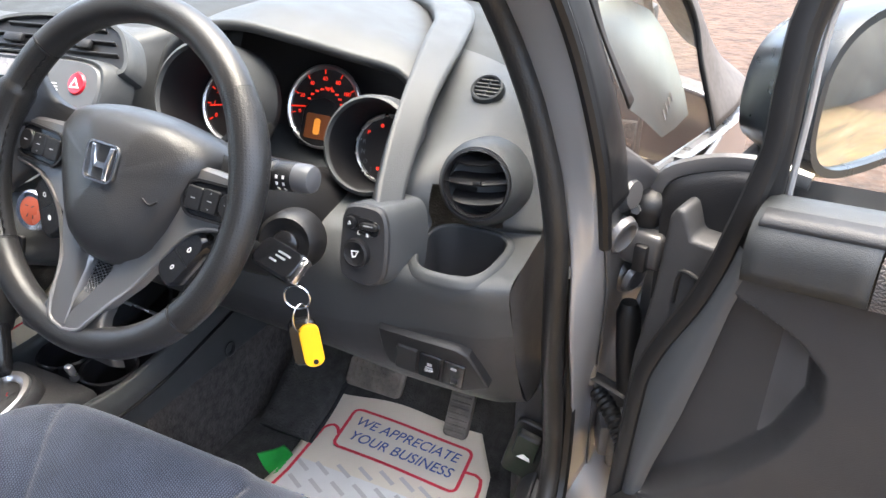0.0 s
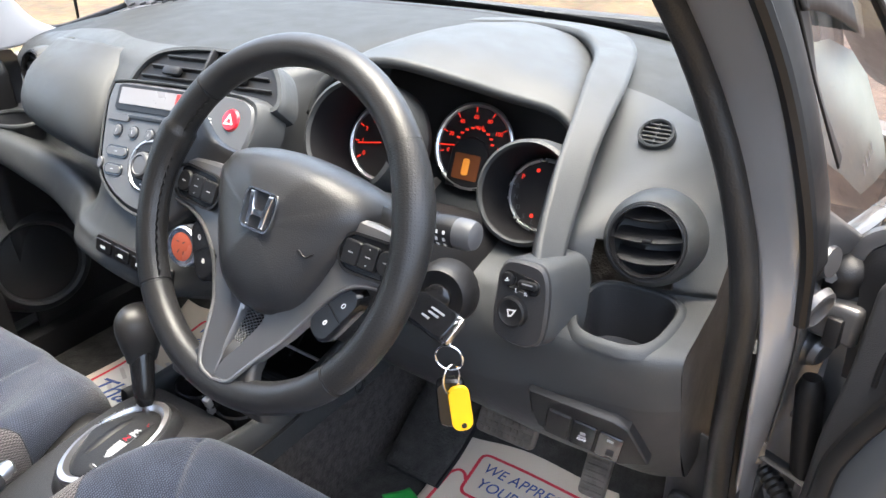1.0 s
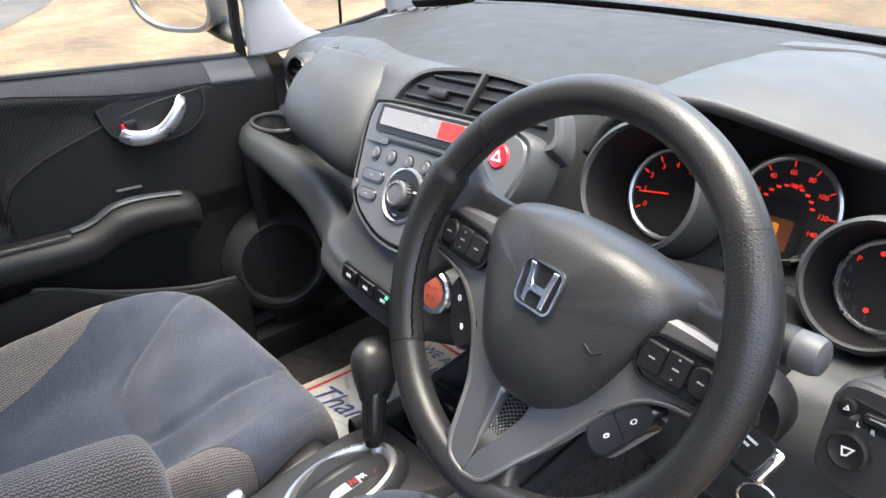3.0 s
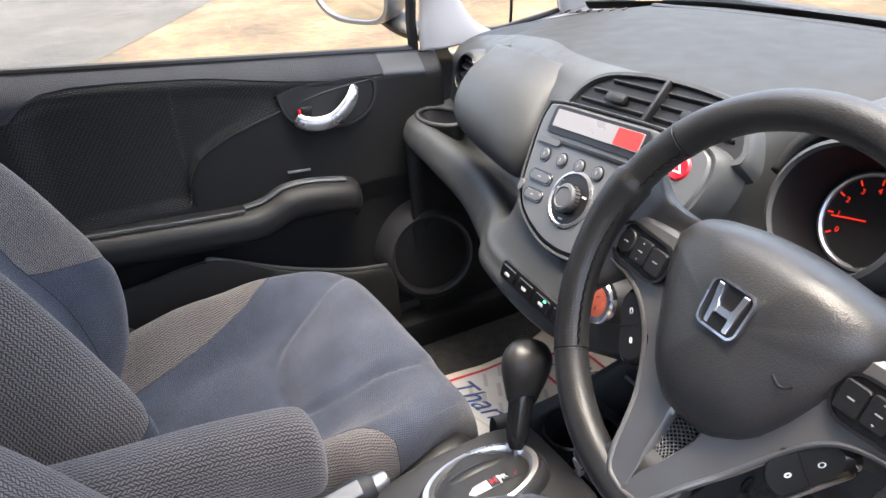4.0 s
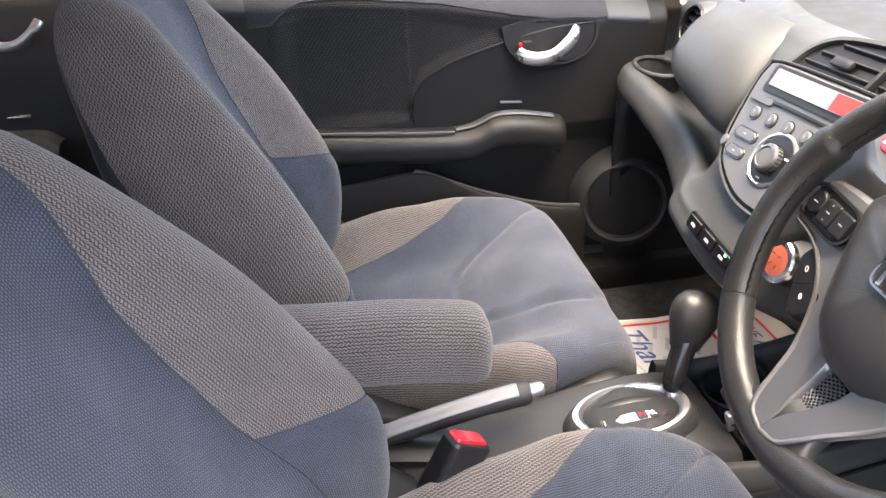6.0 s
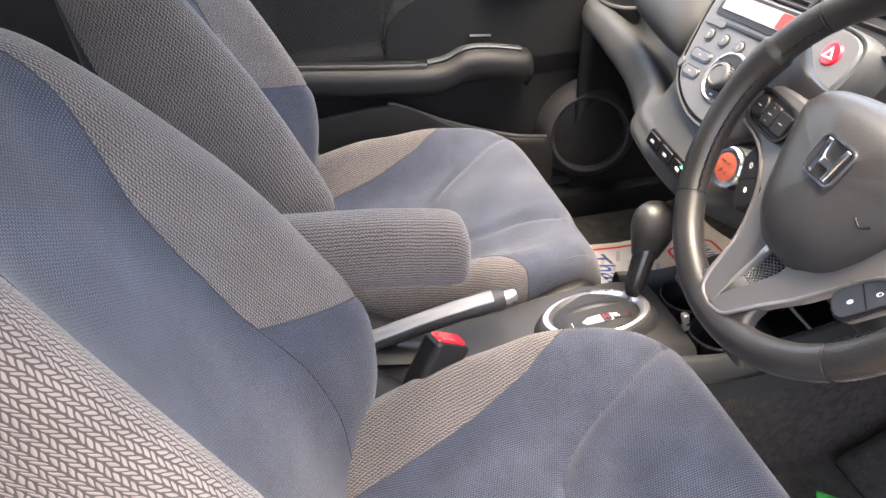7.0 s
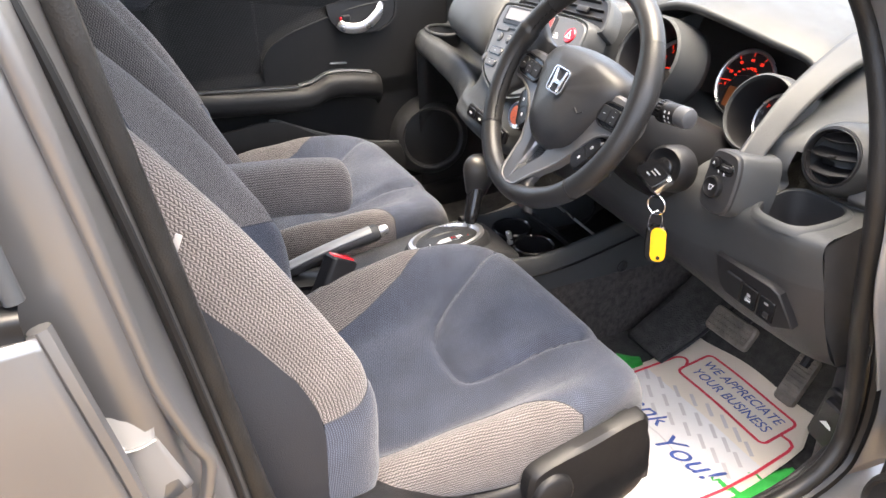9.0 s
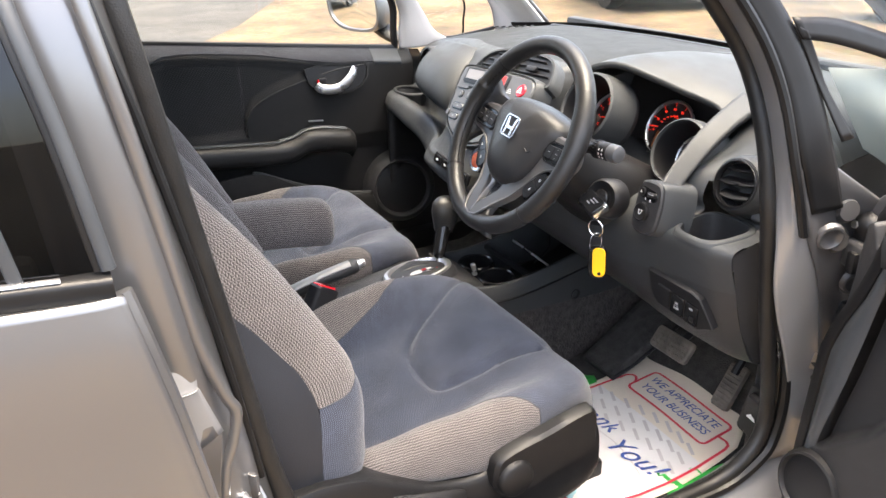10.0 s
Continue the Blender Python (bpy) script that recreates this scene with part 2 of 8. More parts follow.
# ---- building helpers ----
def part(name, bm, mat, parent=None, label="", smooth=38.0, modifier=None):
    """One mesh object, under a thing or a part."""
    me = bpy.data.meshes.new(name)
    bmesh.ops.recalc_face_normals(bm, faces=bm.faces[:])
    bm.to_mesh(me)
    bm.free()
    me.materials.append(mat)
    for p in me.polygons:
        p.use_smooth = True
    me.set_sharp_from_angle(angle=radians(smooth))
    ob = new(name, me)
    if parent is not None:
        ob.parent = parent
    if label:
        ob["label"] = label
    return ob


def thing(name, label, category, group="", kind="", m=None):
    ob = new(name)
    ob.empty_display_size = 0.05
    if m is not None:
        ob.matrix_world = m
    return tagged(ob, label, category, group, kind)


def spline(pts, n):
    """n points on a smooth curve through pts (an array of rows)."""
    p = np.asarray(pts, float)
    k = len(p)
    if k == 2:
        s = np.linspace(0, 1, n).reshape((-1,) + (1,) * (p.ndim - 1))
        return p[0] * (1 - s) + p[1] * s
    ext = np.concatenate([[2 * p[0] - p[1]], p, [2 * p[-1] - p[-2]]])
    out = []
    for s in np.linspace(0, k - 1, n):
        i = min(int(s), k - 2)
        f = s - i
        a, b, c, d = ext[i], ext[i + 1], ext[i + 2], ext[i + 3]
        out.append(0.5 * (2 * b + (c - a) * f + (2 * a - 5 * b + 4 * c - d) * f**2 + (3 * b - a - 3 * c + d) * f**3))
    return np.array(out)


def sheet(grid, uv=True, close_u=False, caps=False):
    """A bmesh from a grid of places [i][j]; UVs run in metres along j and i."""
    g = np.asarray(grid, float)
    nu, nv = g.shape[:2]
    bm = bmesh.new()
    vs = [[bm.verts.new(g[i, j]) for j in range(nv)] for i in range(nu)]
    lay = bm.loops.layers.uv.new("UVMap")
    du = np.zeros((nu, nv))
    dv = np.zeros((nu, nv))
    dv[:, 1:] = np.cumsum(np.linalg.norm(np.diff(g, axis=1), axis=2), axis=1)
    dv -= dv[:, nv // 2][:, None]
    du[1:, :] = np.cumsum(np.linalg.norm(np.diff(g, axis=0), axis=2).mean(axis=1))[:, None]
    for i in range(nu - 1):
        for j in range(nv if close_u else nv - 1):
            k = (j + 1) % nv
            q = ((i, j), (i, k), (i + 1, k), (i + 1, j))
            try:
                fc = bm.faces.new([vs[a][b] for a, b in q])
            except ValueError:
                continue
            for lp, (a, b) in zip(fc.loops, q):
                lp[lay].uv = (dv[a, b], du[a, b])
    if caps:
        for row in (vs[0], vs[-1]):
            try:
                bm.faces.new(row)
            except ValueError:
                pass
    return bm


def skin(keys, nu, nv, **kw):
    """A smooth sheet through a coarse grid of places."""
    k = np.asarray(keys, float)
    k = spline(k, nu)
    k = spline(k.transpose(1, 0, 2), nv).transpose(1, 0, 2)
    return sheet(k, **kw)


def thick(ob, t, offset=-1.0):
    m = ob.modifiers.new("thickness", "SOLIDIFY")
    m.thickness, m.offset = t, offset
    return ob


def thick_towards(ob, t, way):
    """Thickens an open sheet to the side that way points to."""
    n = Vector((0, 0, 0))
    for p in ob.data.polygons:
        n += p.normal * p.area
    return thick(ob, t, 1.0 if n.dot(Vector(way)) > 0 else -1.0)


def box(size, m=None, bevel=0.004, seg=2):
    bm = bmesh.new()
    bmesh.ops.create_cube(bm, size=1.0)
    bmesh.ops.scale(bm, vec=size, verts=bm.verts)
    if bevel:
        bmesh.ops.bevel(bm, geom=bm.edges[:], offset=min(bevel, 0.45 * min(size)), segments=seg, affect="EDGES", profile=0.5)
    if m is not None:
        bmesh.ops.transform(bm, matrix=m, verts=bm.verts)
    return bm


def axes_at(o, z, x=None):
    """A pose at o whose z runs along z, and whose x leans to x."""
    z = Vector(z).normalized()
    x = Vector(x if x is not None else (1, 0, 0))
    if abs(z.dot(x.normalized())) > 0.995:
        x = Vector((0, 1, 0))
    y = z.cross(x).normalized()
    x = y.cross(z)
    m = Matrix((x, y, z)).transposed().to_4x4()
    m.translation = o
    return m


def lathe(profile, m, n=40, close=True):
    """Turns a profile of (radius, height) about z of the pose m."""
    rows = []
    for k in range(n):
        a = 2 * math.pi * k / n
        rows.append([(r * math.cos(a), r * math.sin(a), h) for r, h in profile])
    g = np.array(rows + [rows[0]])
    bm = sheet(g)
    bmesh.ops.remove_doubles(bm, verts=bm.verts, dist=1e-6)
    bmesh.ops.transform(bm, matrix=m, verts=bm.verts)
    return bm


def sweep(path, radius, n=12, closed=False, flat=1.0, up=(0, 0, 1), cap=True, turn=0.0):
    """A tube along path; radius may be a list; flat squeezes it across up."""
    p = [Vector(q) for q in path]
    k = len(p)
    rad = radius if isinstance(radius, (list, tuple, np.ndarray)) else [radius] * k
    rows = []
    for i in range(k):
        a, b = (p[i - 1], p[(i + 1) % k]) if closed else (p[max(i - 1, 0)], p[min(i + 1, k - 1)])
        t = (b - a).normalized()
        s = t.cross(Vector(up)).normalized()
        w = s.cross(t)
        rows.append([p[i] + rad[i] * (math.cos(2 * math.pi * j / n + turn) * s + flat * math.sin(2 * math.pi * j / n + turn) * w) for j in range(n)])
    if closed:
        rows.append(rows[0])
    bm = sheet(np.array([[tuple(v) for v in r] for r in rows]), close_u=True, caps=cap and not closed)
    if closed:
        bmesh.ops.remove_doubles(bm, verts=bm.verts, dist=1e-6)
    return bm


def rounded(w, h, r, n=6):
    """Outline of a rounded rectangle."""
    out = []
    for cx, cy, a0 in ((w / 2 - r, h / 2 - r, 0), (-w / 2 + r, h / 2 - r, 90), (-w / 2 + r, -h / 2 + r, 180), (w / 2 - r, -h / 2 + r, 270)):
        for k in range(n + 1):
            a = radians(a0 + 90 * k / n)
            out.append((cx + r * math.cos(a), cy + r * math.sin(a)))
    return out


def plate(outline, depth, m=None, bevel=0.0015, dome=0.0):
    """A slab with the given outline in x, y and its top at z = depth, edges eased."""
    o = np.array(outline, float)
    c = o.mean(axis=0)
    d = o - c
    ln = np.linalg.norm(d, axis=1, keepdims=True)
    inn = c + d * np.maximum(ln - bevel, 0) / np.maximum(ln, 1e-9)
    bm = bmesh.new()
    rings = [[bm.verts.new((x, y, 0)) for x, y in o], [bm.verts.new((x, y, depth - bevel)) for x, y in o], [bm.verts.new((x, y, depth)) for x, y in inn]]
    if dome:
        for f in (0.75, 0.45, 0.2):
            q = c + (inn - c) * f
            rings.append([bm.verts.new((x, y, depth + dome * (1 - f * f))) for x, y in q])
    k = len(o)
    for a, b in zip(rings, rings[1:]):
        for j in range(k):
            bm.faces.new((a[j], a[(j + 1) % k], b[(j + 1) % k], b[j]))
    bm.faces.new(rings[0])
    bm.faces.new(rings[-1])
    if m is not None:
        bmesh.ops.transform(bm, matrix=m, verts=bm.verts)
    return bm


def ring_plate(outline, inner, depth, m=None):
    """A flat frame between two outlines of the same count."""
    bm = bmesh.new()
    R = [[bm.verts.new((x, y, z)) for x, y in o] for o, z in ((outline, 0), (outline, depth), (inner, depth), (inner, 0))]
    k = len(outline)
    for a, b in zip(R, R[1:] + R[:1]):
        for j in range(k):
            bm.faces.new((a[j], a[(j + 1) % k], b[(j + 1) % k], b[j]))
    if m is not None:
        bmesh.ops.transform(bm, matrix=m, verts=bm.verts)
    return bm


def circle(r, n=32, sx=1.0, sy=1.0):
    return [(sx * r * math.cos(2 * math.pi * k / n), sy * r * math.sin(2 * math.pi * k / n)) for k in range(n)]


def lettering(text, size, m, mat, parent, name="lettering", depth=0.0004, shear=0.0, align="CENTER", label=""):
    cu = bpy.data.curves.new(name, "FONT")
    cu.body, cu.size, cu.extrude, cu.shear = text, size, depth, shear
    cu.align_x, cu.align_y = align, "CENTER"
    tmp = bpy.data.objects.new(name, cu)
    me = bpy.data.meshes.new_from_object(tmp)
    bpy.data.objects.remove(tmp)
    bpy.data.curves.remove(cu)
    me.transform(m)
    me.materials.clear()
    me.materials.append(mat)
    ob = new(name, me)
    ob.parent = parent
    if label:
        ob["label"] = label
    return ob


def on(m, x, y, z=0.0):
    return m @ Matrix.Translation((x, y, z))


# ---- ground and distance ----
def ground_material():
    m = bpy.data.materials.new("yard_ground")
    m.use_nodes = True
    nt = m.node_tree
    L = nt.links.new
    b = nt.nodes["Principled BSDF"]
    b.inputs["Roughness"].default_value = 0.92
    co = nt.nodes.new("ShaderNodeTexCoord")
    n1 = nt.nodes.new("ShaderNodeTexNoise")
    n1.inputs["Scale"].default_value = 0.9
    n1.inputs["Detail"].default_value = 9.0
    n1.inputs["Roughness"].default_value = 0.65
    L(co.outputs["Object"], n1.inputs["Vector"])
    r = nt.nodes.new("ShaderNodeValToRGB")
    e = r.color_ramp.elements
    e[0].position, e[0].color = 0.35, (0.045, 0.031, 0.018, 1)
    e[1].position, e[1].color = 0.66, (0.145, 0.110, 0.065, 1)
    k = e.new(0.5)
    k.color = (0.098, 0.068, 0.036, 1)
    L(n1.outputs["Fac"], r.inputs["Fac"])
    n2 = nt.nodes.new("ShaderNodeTexNoise")
    n2.inputs["Scale"].default_value = 14.0
    n2.inputs["Detail"].default_value = 8.0
    L(co.outputs["Object"], n2.inputs["Vector"])
    mx = nt.nodes.new("ShaderNodeMix")
    mx.data_type = "RGBA"
    mx.blend_type = "OVERLAY"
    mx.inputs["Factor"].default_value = 0.55
    L(r.outputs["Color"], mx.inputs["A"])
    L(n2.outputs["Color"], mx.inputs["B"])
    hs = nt.nodes.new("ShaderNodeHueSaturation")
    hs.inputs["Saturation"].default_value = 1.05
    L(mx.outputs["Result"], hs.inputs["Color"])
    L(hs.outputs["Color"], b.inputs["Base Color"])
    bp = nt.nodes.new("ShaderNodeBump")
    bp.inputs["Strength"].default_value = 0.6
    bp.inputs["Distance"].default_value = 0.02
    L(n2.outputs["Fac"], bp.inputs["Height"])
    L(bp.outputs["Normal"], b.inputs["Normal"])
    return m


M_GROUND = ground_material()
M_ROAD = material("worn_asphalt", (0.047, 0.043, 0.037), 0.9, grain=0.6, grain_size=0.02, blotch=0.3, blotch_size=0.8)
M_EARTH = material("brown_earth", (0.058, 0.036, 0.026), 0.95, grain=1.0, grain_size=0.05, blotch=0.5, blotch_size=0.12)
M_LEAF = material("dry_leaf", (0.13, 0.083, 0.053), 0.9, blotch=0.5, blotch_size=0.1)

bm = bmesh.new()
bmesh.ops.create_grid(bm, x_segments=24, y_segments=24, size=1500)
tagged(part("ground", bm, M_GROUND), "sandy concrete yard with pale worn patches", "ground", kind="structure")
# the asphalt lane beyond the yard, its edge running obliquely away
bm = sheet(np.array([[(-5.6, -14.0, 0.004), (-60, -30, 0.004)], [(-5.9, 0.0, 0.004), (-60, -6, 0.004)], [(-8.6, 1.7, 0.004), (-60, 26, 0.004)]]))
tagged(part("road", bm, M_ROAD), "worn grey asphalt lane beside the yard", "road", kind="structure")
bm = sheet(np.array([[(-0.5, 2.9, 0.005), (1.2, 40, 0.005)], [(3.0, 2.4, 0.006), (6.0, 40, 0.006)], [(7, 2.2, 0.005), (12, 40, 0.005)]]))
tagged(part("earth_bank", bm, M_EARTH), "brown bare earth strewn with dry leaves", "ground", kind="structure")
rng = random.Random(4)
bm = bmesh.new()
for _ in range(900):
    x, y = rng.uniform(0.9, 5.5), rng.uniform(3.4, 11)
    s, a = rng.uniform(0.02, 0.05), rng.uniform(0, 6.3)
    c, d = math.cos(a) * s, math.sin(a) * s
    v = [bm.verts.new((x + p * c - q * d * 0.5, y + p * d + q * c * 0.5, 0.012 + rng.uniform(0, 0.02))) for p, q in ((-1, 0), (-0.2, -0.9), (1, 0), (0.2, 0.9))]
    bm.faces.new(v)
tagged(part("leaf_litter", bm, M_LEAF), "scattered dry brown leaves on bare earth", "leaves", kind="stuff")
# the yard wall behind the camera, which the door mirror shows
bm = box((6.0, 0.2, 2.2), pose(3.6, -7.2, 1.1), 0.01)
wall_b = tagged(part("wall_back", bm, material("block_wall_paint", (0.40, 0.36, 0.27), 0.9, grain=0.5, grain_size=0.01, blotch=0.25, blotch_size=0.4)), "cream painted block wall of the yard", "wall", kind="structure")
for r in range(10):
    for c in range(13):
        x0 = 0.62 + c * 0.46 + (0.23 if r % 2 else 0)
        if x0 + 0.22 < 6.6:
            part("block", box((0.444, 0.012, 0.204), pose(x0 + 0.22 - 0.0, -7.096, 0.11 + r * 0.215), 0.004, 1), wall_b.data.materials[0], wall_b)

# out-of-view wall, added to hold back low sky light on the right
tagged(part("light_block_wall", box((0.25, 13.0, 1.5), pose(6.8, 1.0, 0.75), 0.02), material("grey_rendered_wall", (0.17, 0.155, 0.13), 0.9, grain=0.5, grain_size=0.02, blotch=0.3, blotch_size=0.7)), "unseen grey rendered wall added to block light from the right", "wall", kind="structure")


# ---- the car's shell ----
car = thing("hatchback_car", "dark grey metallic hatchback body with open driver's door", "car")


def smooth_strip(name, rows, mat, nu=40, nv=8, t=0.0, label="", parent=car):
    ob = part(name, skin(rows, nu, nv), mat, parent, label)
    if t:
        thick(ob, t, 0.0)
    return ob


# floor, bulkhead and rear closure
FL = [[(x, y, z) for x in (-0.72, -0.36, 0, 0.36, 0.69)] for y, z in ((-1.55, 0.34), (-0.9, 0.31), (-0.3, 0.285), (0.35, 0.275), (0.52, 0.29), (0.68, 0.40), (0.80, 0.58), (0.83, 0.80))]
thick(smooth_strip("carpet", FL, M_CARPET, 40, 12, label="black looped carpet with grit"), 0.02, 1.0)
part("rear_bulkhead", box((1.46, 0.06, 0.66), pose(0, -1.62, 0.63), 0.01), M_TRIM, car)
rw = part("rear_window", skin([[(-0.62, -1.72, 0.95), (0, -1.78, 0.95), (0.62, -1.72, 0.95)], [(-0.58, -1.68, 1.42), (0, -1.72, 1.45), (0.58, -1.68, 1.42)]], 6, 10), M_TINT, car)
rw.visible_shadow = False
part("engine_bay_wall", box((1.36, 0.04, 0.75), pose(0, 0.93, 0.60), 0.01), M_TRIM, car)
# roof and lining
ROOF = [[(x, y, z + 0.03 * (1 - (x / 0.6) ** 2)) for x in (-0.63, -0.3, 0, 0.3, 0.60)] for y, z in ((-1.7, 1.46), (-0.9, 1.485), (-0.3, 1.48), (0.02, 1.44))]
smooth_strip("roof_panel", ROOF, M_PAINT, 20, 20, 0.02)
LIN = [[(x, y, z + 0.025 * (1 - (x / 0.6) ** 2) - 0.045) for x in (-0.62, -0.3, 0, 0.3, 0.59)] for y, z in ((-1.66, 1.46), (-0.9, 1.485), (-0.3, 1.48), (0.0, 1.44))]
smooth_strip("roof_lining", LIN, M_HEAD, 20, 20, 0.012)

# driver's door opening: seal
SEAL = [(0.59, -0.62, 1.44), (0.635, -0.606, 1.34), (0.668, -0.592, 1.235), (0.668, -0.570, 1.08), (0.668, -0.545, 0.906), (0.67, -0.530, 0.79), (0.675, -0.51, 0.665),
        (0.685, -0.475, 0.53), (0.695, -0.43, 0.435), (0.705, -0.34, 0.392), (0.714, -0.1, 0.38), (0.715, 0.12, 0.38), (0.724, 0.225, 0.393), (0.735, 0.282, 0.440),
        (0.733, 0.310, 0.50), (0.732, 0.296, 0.60), (0.732, 0.271, 0.70), (0.736, 0.246, 0.80), (0.735, 0.228, 0.90), (0.711, 0.226, 1.0), (0.670, 0.217, 1.10), (0.637, 0.165, 1.19), (0.605, 0.06, 1.31), (0.56, -0.08, 1.43)]
SP = spline(SEAL, 120)
part("door_seal", sweep(SP, 0.013, 10, up=(1, 0, 0)), M_SEAL, car, "soft black rubber door seal")
part("seal_lip", sweep([(x - 0.012, y, z) for x, y, z in SP + (SP - np.array([0, -0.15, 0.85])) * 0.018], 0.008, 8, up=(1, 0, 0)), M_RUBBER, car)
part("pillar_channel", sweep(spline([(0.722, 0.12, 0.372), (0.736, 0.235, 0.385), (0.747, 0.300, 0.43), (0.745, 0.327, 0.47), (0.743, 0.335, 0.54), (0.743, 0.318, 0.64), (0.742, 0.296, 0.73), (0.744, 0.268, 0.82)], 60), 0.010, 8, up=(1, 0, 0)), M_RUBBER, car, "dark channel beside the seal")
# pillar between windscreen side window and driver's door: shut face and outer side
A_IN = [(0.748, 0.318, 0.42), (0.748, 0.330, 0.56), (0.756, 0.245, 0.76), (0.752, 0.230, 0.87), (0.73, 0.228, 0.97), (0.682, 0.222, 1.09), (0.645, 0.168, 1.19), (0.612, 0.065, 1.31), (0.568, -0.075, 1.43)]
A_MID = [(0.752, 0.348, 0.42), (0.753, 0.348, 0.56), (0.766, 0.268, 0.76), (0.766, 0.236, 0.87), (0.752, 0.222, 0.97), (0.712, 0.208, 1.09), (0.674, 0.158, 1.19), (0.636, 0.055, 1.31), (0.59, -0.09, 1.43)]
A_OUT = [(0.758, 0.40, 0.42), (0.757, 0.385, 0.56), (0.772, 0.315, 0.76), (0.776, 0.255, 0.87), (0.770, 0.222, 0.97), (0.738, 0.20, 1.09), (0.702, 0.152, 1.19), (0.66, 0.045, 1.31), (0.61, -0.10, 1.43)]
A_BACK = [(0.812, 0.50, 0.42), (0.822, 0.485, 0.56), (0.834, 0.455, 0.76), (0.832, 0.43, 0.86), (0.766, 0.30, 0.97), (0.732, 0.26, 1.09), (0.695, 0.20, 1.19), (0.652, 0.09, 1.31), (0.605, -0.05, 1.43)]
A_TURN = [(0.766, 0.455, 0.42), (0.770, 0.435, 0.56), (0.779, 0.395, 0.76), (0.778, 0.365, 0.86)] + [tuple((a + b) / 2 for a, b in zip(p, q)) for p, q in zip(A_OUT[4:], A_BACK[4:])]
smooth_strip("front_door_pillar", [list(r) for r in zip(A_IN, A_MID, A_OUT, A_TURN, A_BACK)], M_PAINTIN, 60, 16, 0.004, "grey painted door pillar with folded flanges")
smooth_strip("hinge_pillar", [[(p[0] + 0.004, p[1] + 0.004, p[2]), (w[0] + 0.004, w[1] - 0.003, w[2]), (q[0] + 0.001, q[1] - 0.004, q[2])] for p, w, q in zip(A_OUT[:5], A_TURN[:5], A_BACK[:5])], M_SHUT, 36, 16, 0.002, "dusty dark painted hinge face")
part("pillar_edge_trim", sweep([(x + 0.006, y - 0.004, z) for x, y, z in spline(A_OUT[3:], 40)], 0.007, 8, up=(1, 0, 0)), M_RUBBER, car)
for p in ((0.776, 0.338, 0.893), (0.773, 0.332, 0.845), (0.783, 0.385, 0.765)):
    part("hinge_bolt", lathe([(0.0, 0.009), (0.009, 0.009), (0.0105, 0.005), (0.013, 0.003), (0.014, 0)], axes_at(p, (0.93, -0.35, 0.1)) @ Matrix.Scale(1.7, 4), 18), M_SHUT, car)
HN = (0.895, -0.396, -0.206)
for p, r in (((0.789, 0.301, 0.859), 0.017), ((0.798, 0.366, 0.774), 0.015)):
    part("round_pressing", lathe([(r * 1.35, -0.004), (r * 1.2, 0.003), (r, 0.004), (r * 0.8, 0.0), (r * 0.4, -0.002), (0.0, -0.003)], axes_at(p, HN), 28), M_SHUT, car)
part("hinge_hole", plate(rounded(0.022, 0.034, 0.007), 0.003, axes_at((0.812, 0.376, 0.808), HN, (0, 0.45, -0.9)), 0.001), M_RUBBER, car)
part("wiring_gasket", sweep(spline([(0.808, 0.430, 0.735), (0.804, 0.408, 0.722), (0.799, 0.398, 0.700), (0.792, 0.394, 0.680), (0.784, 0.392, 0.660)], 20), 0.007, 8, flat=0.6), M_SATIN, car, "pale grey wiring gasket")
# sill
SILL = [[(0.695, y, 0.37 + k), (0.71, y, 0.375 + k), (0.73, y, 0.37 + k), (0.76, y, 0.345 + k), (0.80, y, 0.30), (0.81, y, 0.20)] for y, k in ((-0.75, 0.06), (-0.45, 0.02), (-0.2, 0), (0.15, 0), (0.32, 0.03), (0.5, 0.1))]
smooth_strip("sill", SILL, M_PAINTIN, 30, 20, 0.004)
SCUFF = [[(0.662, y, 0.285), (0.676, y, 0.333 + k), (0.690, y, 0.366 + k), (0.705, y, 0.38 + k)] for y, k in ((-0.6, 0.03), (-0.3, 0.005), (0.1, 0), (0.26, 0.01), (0.36, 0.05))]
smooth_strip("sill_trim", SCUFF, M_TRIM, 30, 10, 0.004, "black plastic sill trim")
KICK = [[(0.730, 0.312, z), (0.716, 0.340, z), (0.700, 0.353, z), (0.668, 0.360, z), (0.656, 0.40, z), (0.64, 0.62, z)] for z in (0.34, 0.42, 0.52, 0.62)]
smooth_strip("kick_panel", KICK, M_TRIM, 12, 30, 0.004)

part("corner_cover", lathe([(0.024, -0.03), (0.024, 0.0), (0.020, 0.010), (0.012, 0.016), (0.0, 0.018)], axes_at((0.802, 0.372, 0.872), (0.1, -0.4, 0.9)), 28), M_DARK, car, "black domed corner cover")
smooth_strip("passenger_kick_panel", [[(-0.655, 0.24, z), (-0.662, 0.36, z), (-0.655, 0.50, z), (-0.62, 0.74, z)] for z in (0.27, 0.42, 0.58, 0.76)], M_DARK, 12, 12, 0.006)
part("passenger_sill_trim", box((0.10, 1.3, 0.12), pose(-0.675, -0.1, 0.30), 0.02), M_DARK, car)

# central door pillar and rear door, driver's side
B_IN = [(0.70, -0.41, 0.41), (0.684, -0.50, 0.56), (0.674, -0.535, 0.79), (0.672, -0.558, 0.95), (0.672, -0.58, 1.10), (0.672, -0.60, 1.235), (0.638, -0.612, 1.34), (0.60, -0.625, 1.43)]
